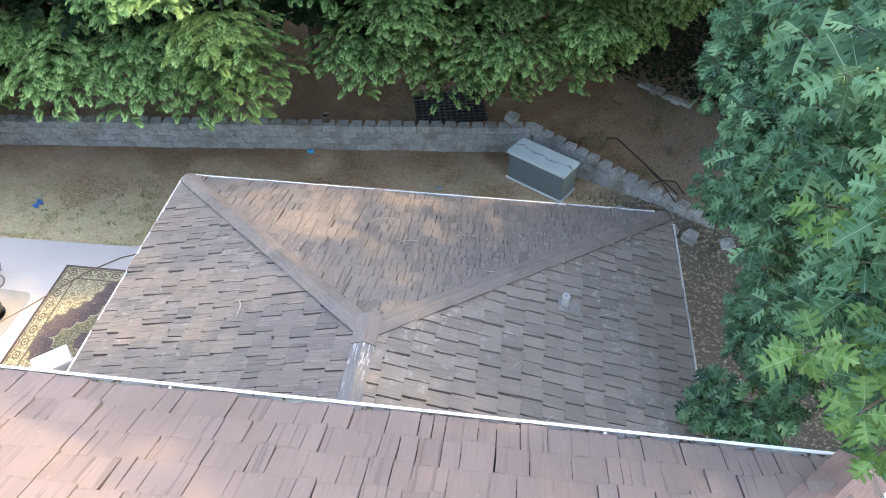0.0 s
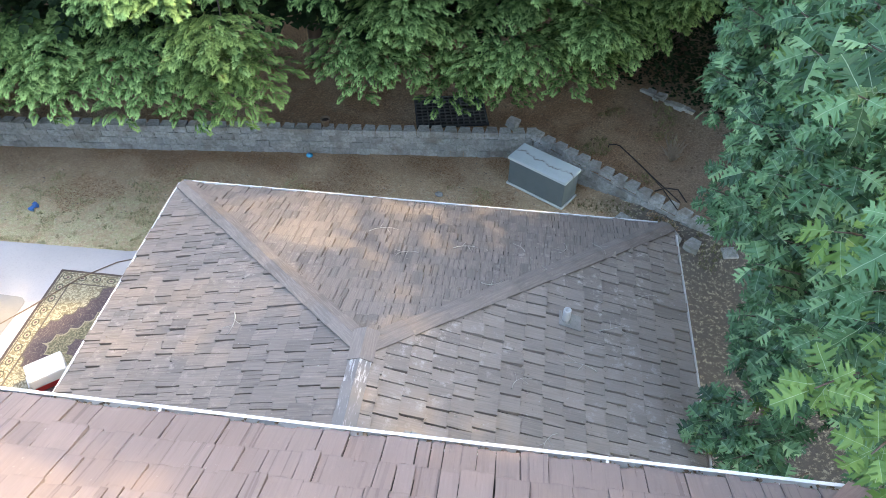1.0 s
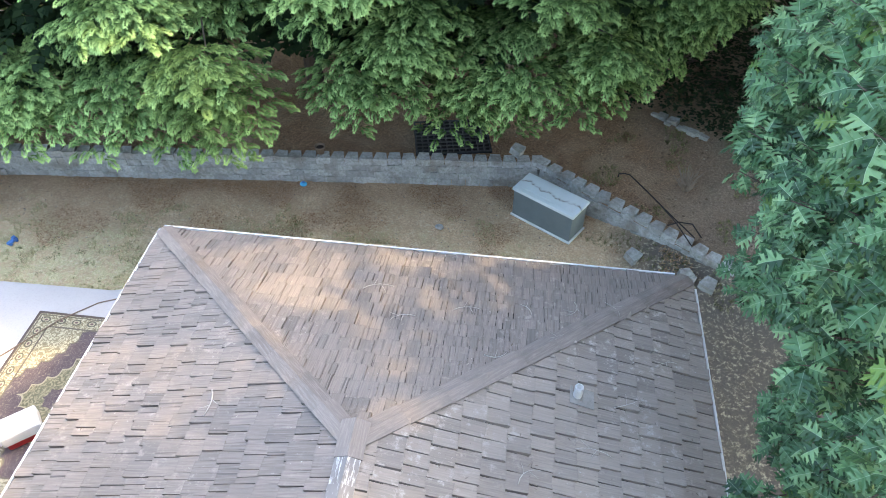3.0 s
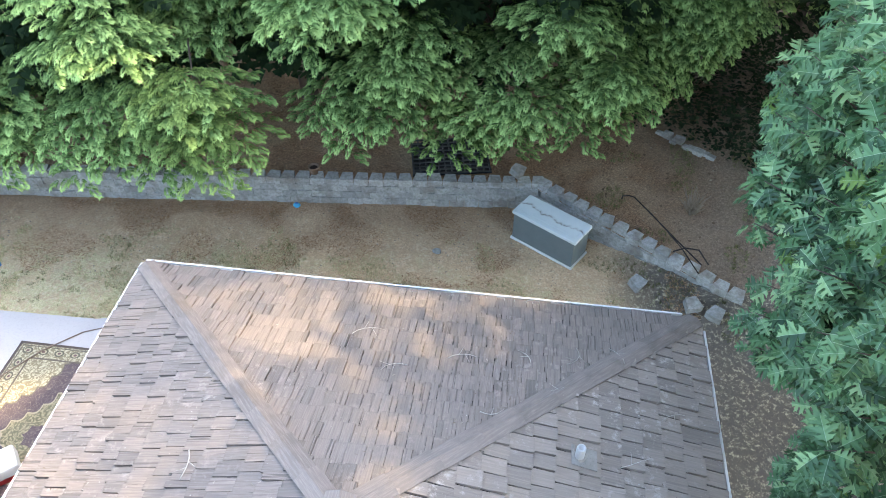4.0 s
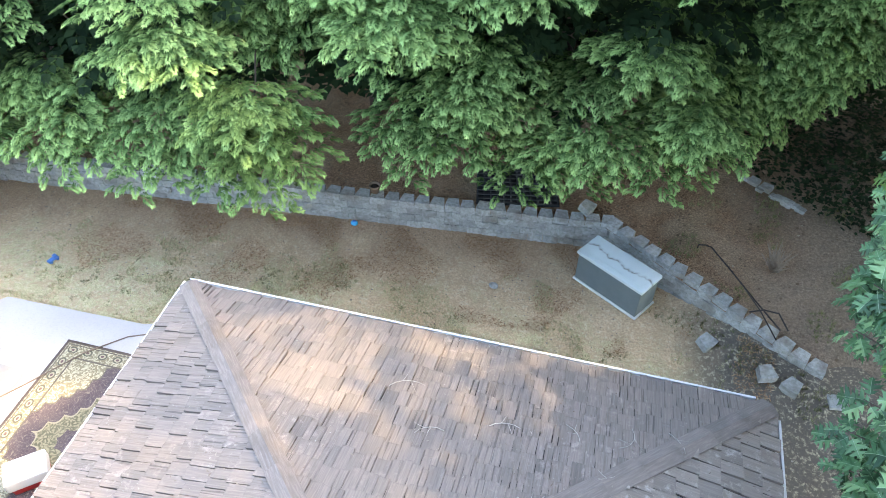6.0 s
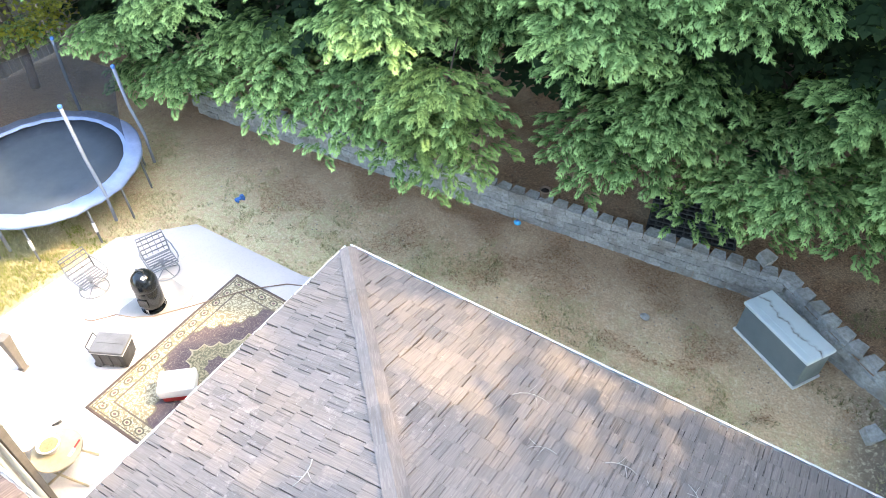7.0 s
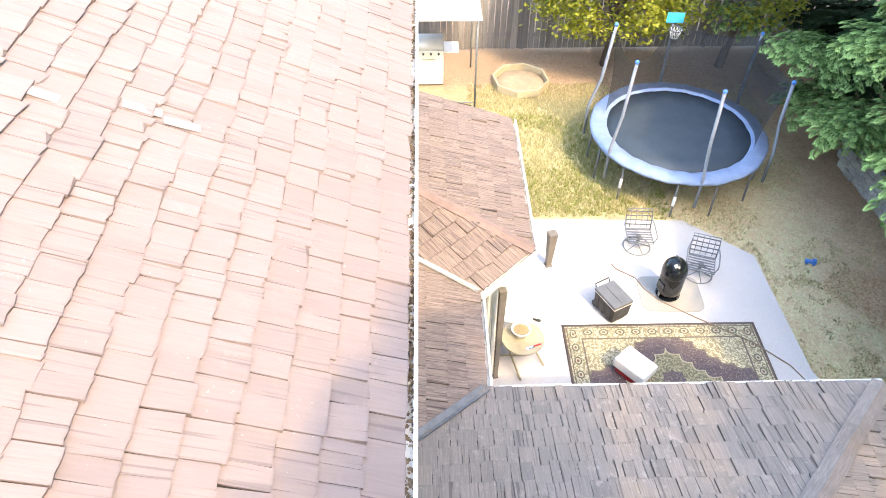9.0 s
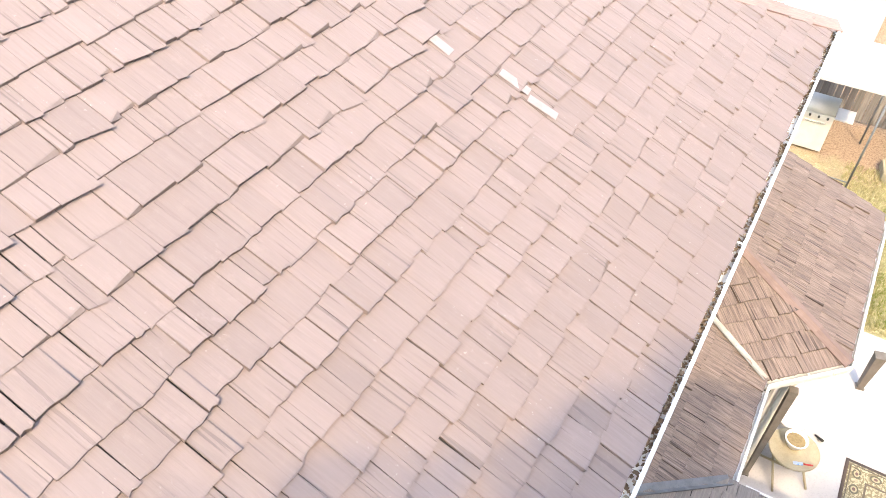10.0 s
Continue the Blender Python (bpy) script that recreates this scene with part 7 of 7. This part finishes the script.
while len(far_tips) < 2700:
    a, h = r.uniform(0, 6.2832), r.uniform(2.8, 15.3)
    rad = 5.2 * math.sqrt(max(0.0, 1 - ((h - 8.6) / 6.8) ** 2)) * r.uniform(0.45, 1.0)
    x, y = OAK_AT[0] + rad * math.cos(a), OAK_AT[1] + 0.9 + rad * math.sin(a)
    if x < oak_face(y, min(h, 8.0)) or (h < 6.2 and x < 2.9 and y < 3.2):
        continue
    if (h < 9 and y > 8.6 and x < 3.2 + 1.2 * (y - 8.6)) or (h > 9 and y > 10.2 and x < 4.6 and r.random() < 0.05):
        continue
    if h < 9 and x < 5 and y + 1.6 * (h - 6.8) > 7.7 + 0.6 * (x - 2):
        continue
    # crown above view, cut to shape the shadows it casts
    if h > 8.5 and not in_crown((x, y, h)):
        continue
    if h < 8.5 and noise.noise(Vector((x * 0.55, y * 0.55, h * 0.55))) < -0.28:
        continue
    far_tips.append(((x, y, h), r.uniform(0.19, 0.27)))
# unseen limb above the camera's way, added to cast shade on the eaves
while len(far_tips) < 3150:
    x, y, h = r.uniform(0.6, 4.5), r.uniform(5.0, 8.4), r.uniform(11.6, 13.6)
    if in_crown((x, y, h)):
        far_tips.append(((x, y, h), r.uniform(0.19, 0.27)))
# unseen thin twigs added at the crown's edge to half-shade the wing
thin = 0
while thin < 160:
    x, y, h = r.uniform(2.2, 6.8), r.uniform(8.2, 13.0), r.uniform(10.4, 13.2)
    p = (x - 0.753 * (13.0 - h), y - 0.4436 * (13.0 - h), h)
    if not in_crown(p):
        far_tips.append((p, r.uniform(0.17, 0.24)))
        thin += 1
# unseen twigs added to shade the wing's corner beside the hip
thin = 0
while thin < 110:
    x, y, h = r.uniform(2.3, 4.4), r.uniform(9.9, 12.3), r.uniform(10.8, 13.2)
    if 1.95 + 0.632 * (12.41 - y) < x + 0.3 * noise.noise(Vector((x * 2, y * 2, 6))) < 2.85 + 0.632 * (12.41 - y):
        far_tips.append(((x - 0.753 * (13.0 - h), y - 0.4436 * (13.0 - h), h), r.uniform(0.19, 0.26)))
        thin += 1
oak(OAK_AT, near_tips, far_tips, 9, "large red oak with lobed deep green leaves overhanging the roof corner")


# ---- yellow-green tree by the fence, and undergrowth ----
def leafy_tree(at, height, reach, seed, material, label, count=420):
    r = random.Random(seed)
    tree = thing("maple_tree", at, label, "tree")
    bm = bmesh.new()
    tube(bm, [(0, 0, 0), (0.1, 0.05, 0.8), (0.05, 0.1, 1.6), (0.15, 0, height * 0.8)], [0.11, 0.09, 0.07, 0.02], 9)
    part("trunk", bm, BARK, tree)
    mats = []
    for i in range(count):
        a, f = r.uniform(0, 6.2832), r.random()
        z = height * (0.36 + 0.64 * f)
        k = math.sqrt(max(0.05, 1 - ((f - 0.35) / 0.68) ** 2))
        p = Vector((reach * k * r.uniform(0.55, 1.05) * math.cos(a), reach * k * r.uniform(0.55, 1.05) * math.sin(a), z))
        if noise.noise(p * 0.9) < -0.2:
            continue
        if i % 14 == 0:
            bm = bmesh.new()
            tube(bm, [(0.06, 0.08, z * 0.6), p * 0.5 + Vector((0, 0, z * 0.4)), p], [0.035, 0.02, 0.006], 5)
            part("limb", bm, BARK, tree)
        for _ in range(34):
            q = p + Vector((r.gauss(0, 0.2), r.gauss(0, 0.2), r.gauss(0, 0.13)))
            d = Vector((r.gauss(0, 1), r.gauss(0, 1), r.uniform(-0.8, 0.2)))
            mats.append(basis(q, d, Vector((r.uniform(-0.6, 0.6), r.uniform(-0.6, 0.6), 1)), r.uniform(0.085, 0.132)))
    cloud("crown", [(PLAIN_LEAF, mats)], material, tree, "yellow-green leaves")


leafy_tree((-16.4, 7.3, 0.0), 4.3, 2.0, 61, SHRUBLEAF, "small yellow-green maple by the fence", 640)
leafy_tree((-16.3, 10.2, 0.0), 4.6, 1.6, 62, SHRUBLEAF, "small yellow-green maple beside the cypress row", 300)


# undergrowth leaves whose near-black colour stands for deep shade under the trees
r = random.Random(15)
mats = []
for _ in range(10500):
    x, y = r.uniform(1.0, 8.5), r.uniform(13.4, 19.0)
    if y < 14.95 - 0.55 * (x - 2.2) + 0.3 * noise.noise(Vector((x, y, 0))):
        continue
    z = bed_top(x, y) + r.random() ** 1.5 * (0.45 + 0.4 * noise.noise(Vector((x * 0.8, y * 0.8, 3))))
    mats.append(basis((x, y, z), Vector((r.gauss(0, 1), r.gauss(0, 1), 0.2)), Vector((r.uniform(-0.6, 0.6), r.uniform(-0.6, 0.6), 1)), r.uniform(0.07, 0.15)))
tagged(cloud("ivy", [(PLAIN_LEAF, mats)], SHADE_LEAF, None, "undergrowth coloured near-black for the deep shade under the trees"), category="undergrowth")

NEEDLE = ([(0, 0, 0), (0.12, 0.5, 0.05), (0, 1.0, 0), (-0.12, 0.45, 0.05)], [(0, 1, 2, 3)])
# leaf litter and needles on the bed, the lawn and in the gutter
CHIP = ([(0, 0, 0), (0.5, 0.5, 0.06), (0, 1.0, 0), (-0.5, 0.5, 0.05)], [(0, 1, 2, 3)])
mats = []
for _ in range(4200):
    x, y = r.uniform(-12, 6.5), r.uniform(10.2, 16)
    if y < wall_line(x) + 0.25:
        continue
    z = bed_top(x, y) + 0.012
    mats.append(basis((x, y, z), Vector((r.gauss(0, 1), r.gauss(0, 1), 0.1)), Vector((r.uniform(-0.4, 0.4), r.uniform(-0.4, 0.4), 1)), r.random() ** 2 * 0.05 + 0.02))
tagged(cloud("mulch_litter", [(CHIP, mats)], CHIPS, None, "dry leaves and wood chips on the mulch bed"), category="leaf litter")
mats = []
for _ in range(4200):
    x, y = r.uniform(-14, 4.5), r.uniform(8.2, 12.6)
    if y > wall_line(x) - 0.05 or (x < -4 and y < 9.3) or r.random() > 0.25 + 0.75 * max(0.0, (y - 9.5) / 3):
        continue
    mats.append(basis((x, y, lawn(x, y) + 0.012), Vector((r.gauss(0, 1), r.gauss(0, 1), 0.1)), Vector((r.uniform(-0.4, 0.4), r.uniform(-0.4, 0.4), 1)), r.random() ** 2 * 0.03 + 0.01))
tagged(cloud("lawn_litter", [(CHIP, mats)], SCRAPS, None, "fallen leaf scraps on the dry lawn"), category="leaf litter")
mats = []
while len(mats) < 9000:
    x = r.uniform(-9.5, 3.2)
    y = wall_line(x) - 0.06 - 2.1 * r.random() ** 1.3
    if noise.noise(Vector((x * 1.1, y * 1.1, 31))) < 0.02 + 0.16 * (wall_line(x) - y - 0.6):
        continue
    mats.append(basis((x, y, lawn(x, y) + 0.01), Vector((r.gauss(0, 1), r.gauss(0, 1), 0.1)), Vector((r.uniform(-0.4, 0.4), r.uniform(-0.4, 0.4), 1)), r.uniform(0.03, 0.085)))
tagged(cloud("needle_litter", [(NEEDLE, mats)], RUSTY, None, "rusty dead needles blown along the retaining wall"), category="leaf litter")
mats = []
for _ in range(2600):
    x = r.uniform(-9.8, 2.25)
    if noise.noise(Vector((x * 1.3, 0, 5))) < -0.15 and r.random() < 0.7:
        continue
    mats.append(basis((x, r.uniform(2.62, 2.695), 5.19 + r.random() * 0.075), Vector((r.gauss(0, 1), r.gauss(0, 0.5), r.gauss(0, 0.3))), Vector((r.uniform(-1, 1), r.uniform(-1, 1), 1)), r.uniform(0.015, 0.045)))
tagged(cloud("gutter_litter", [(CHIP, mats)], CHIPS, None, "dry needles and moss lying in the upper gutter"), category="leaf litter")

BLADES = ([(-0.05, 0, 0), (0.05, 0, 0), (0.02, 0.25, 0.8), (0.1, 0.05, 0), (0.18, -0.02, 0), (0.3, -0.2, 0.7), (-0.15, 0.05, 0), (-0.08, 0.1, 0), (-0.3, 0.1, 0.9), (0.0, -0.1, 0), (0.08, -0.12, 0), (-0.1, -0.35, 0.65)],
          [(0, 1, 2), (3, 4, 5), (6, 7, 8), (9, 10, 11)])
mats = []
while len(mats) < 30000:
    x, y = r.uniform(-15.5, 2.5), r.uniform(3.8, 11.6)
    if any(a < x < b and c < y < d for a, b, c, d in ((-10.7, 2.0, 2.0, 7.5), (-9.6, -5.9, 7, 8.9))) or y > wall_line(x) - 0.6:
        continue
    thick = 0.55 * noise.noise(Vector((x * 0.8, y * 0.8, 1))) + 0.35 * noise.noise(Vector((x * 3, y * 3, 4)))
    lush = 0.5 if x < -10.4 and y < 7.2 else 0.0
    if thick + lush + 0.12 * (10.9 - y) * (1 if x > -10 else 0.4) < 0.16:
        continue
    a = r.uniform(0, 6.28)
    m = np.eye(4)
    k = r.uniform(0.04, 0.095) * (1.5 if lush else 1.0)
    m[:3, :3] = np.array([[math.cos(a), -math.sin(a), 0], [math.sin(a), math.cos(a), 0], [0, 0, 1]]) * k
    m[:3, 3] = (x, y, lawn(x, y) - 0.003)
    mats.append(m)
tagged(cloud("grass", [(BLADES, mats)], GRASS, None, "short dry straw-coloured grass tufts on the lawn"), category="grass")

mats = []
while len(mats) < 4200:
    x, y = r.uniform(-14.2, -10.55), r.uniform(3.2, 7.6)
    if x > -10.7 and y < 7.0 or noise.noise(Vector((x * 0.9, y * 0.9, 12))) + 0.16 * (x + 12.2) < -0.05:
        continue
    a, k = r.uniform(0, 6.28), r.uniform(0.06, 0.13)
    m = np.eye(4)
    m[:3, :3] = np.array([[math.cos(a), -math.sin(a), 0], [math.sin(a), math.cos(a), 0], [0, 0, 1]]) * k
    m[:3, 3] = (x, y, lawn(x, y) - 0.003)
    mats.append(m)
tagged(cloud("lush_grass", [(BLADES, mats)], LUSH, None, "greener grass growing beyond the patio edge"), category="grass")

# small olive tufts that stand out of the dry turf
mats = []
while len(mats) < 2600:
    cx, cy = r.uniform(-9.5, 1.2), r.uniform(8.0, 11.2)
    if cx < -5.7 and cy < 9.1 or noise.noise(Vector((cx * 0.7, cy * 0.7, 21))) + 0.2 * (9.8 - cy) < -0.05 or cy > wall_line(cx) - 0.9:
        continue
    for _ in range(r.randint(6, 16)):
        x, y = cx + r.gauss(0, 0.055), cy + r.gauss(0, 0.04)
        a, k = r.uniform(0, 6.28), r.uniform(0.035, 0.075)
        m = np.eye(4)
        m[:3, :3] = np.array([[math.cos(a), -math.sin(a), 0], [math.sin(a), math.cos(a), 0], [0, 0, 1]]) * k
        m[:3, 3] = (x, y, lawn(x, y) - 0.003)
        mats.append(m)
tagged(cloud("grass_tufts", [(BLADES, mats)], WEED, None, "small dark olive tufts in the dry lawn"), category="grass")

# weeds on the rubble at the wall's foot and sparse in the bed
mats = []
while len(mats) < 900:
    x, y = r.uniform(1.2, 4.6), r.uniform(9.6, 14.6)
    off = y - wall_line(x)
    foot, bed = -0.75 < off < -0.08, 0.5 < off and noise.noise(Vector((x * 1.4, y * 1.4, 9))) > 0.28
    if not (foot and noise.noise(Vector((x * 2, y * 2, 2))) > -0.05 or bed):
        continue
    a, k = r.uniform(0, 6.28), r.uniform(0.05, 0.13)
    m = np.eye(4)
    m[:3, :3] = np.array([[math.cos(a), -math.sin(a), 0], [math.sin(a), math.cos(a), 0], [0, 0, 1]]) * k
    m[:3, 3] = (x, y, (bed_top(x, y) if bed else lawn(x, y)) - 0.004)
    mats.append(m)
tagged(cloud("weed_growth", [(BLADES, mats)], WEED, None, "sparse green and dry weeds along the foot of the wall"), category="weeds")

# needles and small bleached scraps on the wing roof
mats = []
while len(mats) < 1300:
    x, y = r.uniform(XL + 0.1, XR - 0.1), r.uniform(2.4, YF - 0.1)
    rise = min(x - XL, XR - x, YF - y)
    if noise.noise(Vector((x * 1.1, y * 1.1, 6))) + 0.1 * (x + 1) < 0.0 and r.random() < 0.85:
        continue
    z = EAVE + PITCH * min(rise, XR - RX) + 0.046
    mats.append(basis((x, y, z), Vector((r.gauss(0, 1), r.gauss(0, 1), 0.1)), Vector((r.uniform(-0.3, 0.3), r.uniform(-0.3, 0.3), 1)), r.random() ** 2 * 0.04 + 0.012))
tagged(cloud("roof_litter", [(NEEDLE, mats)], SCRAPS, None, "bleached needles and leaf scraps lying on the wing roof"), category="leaf litter")
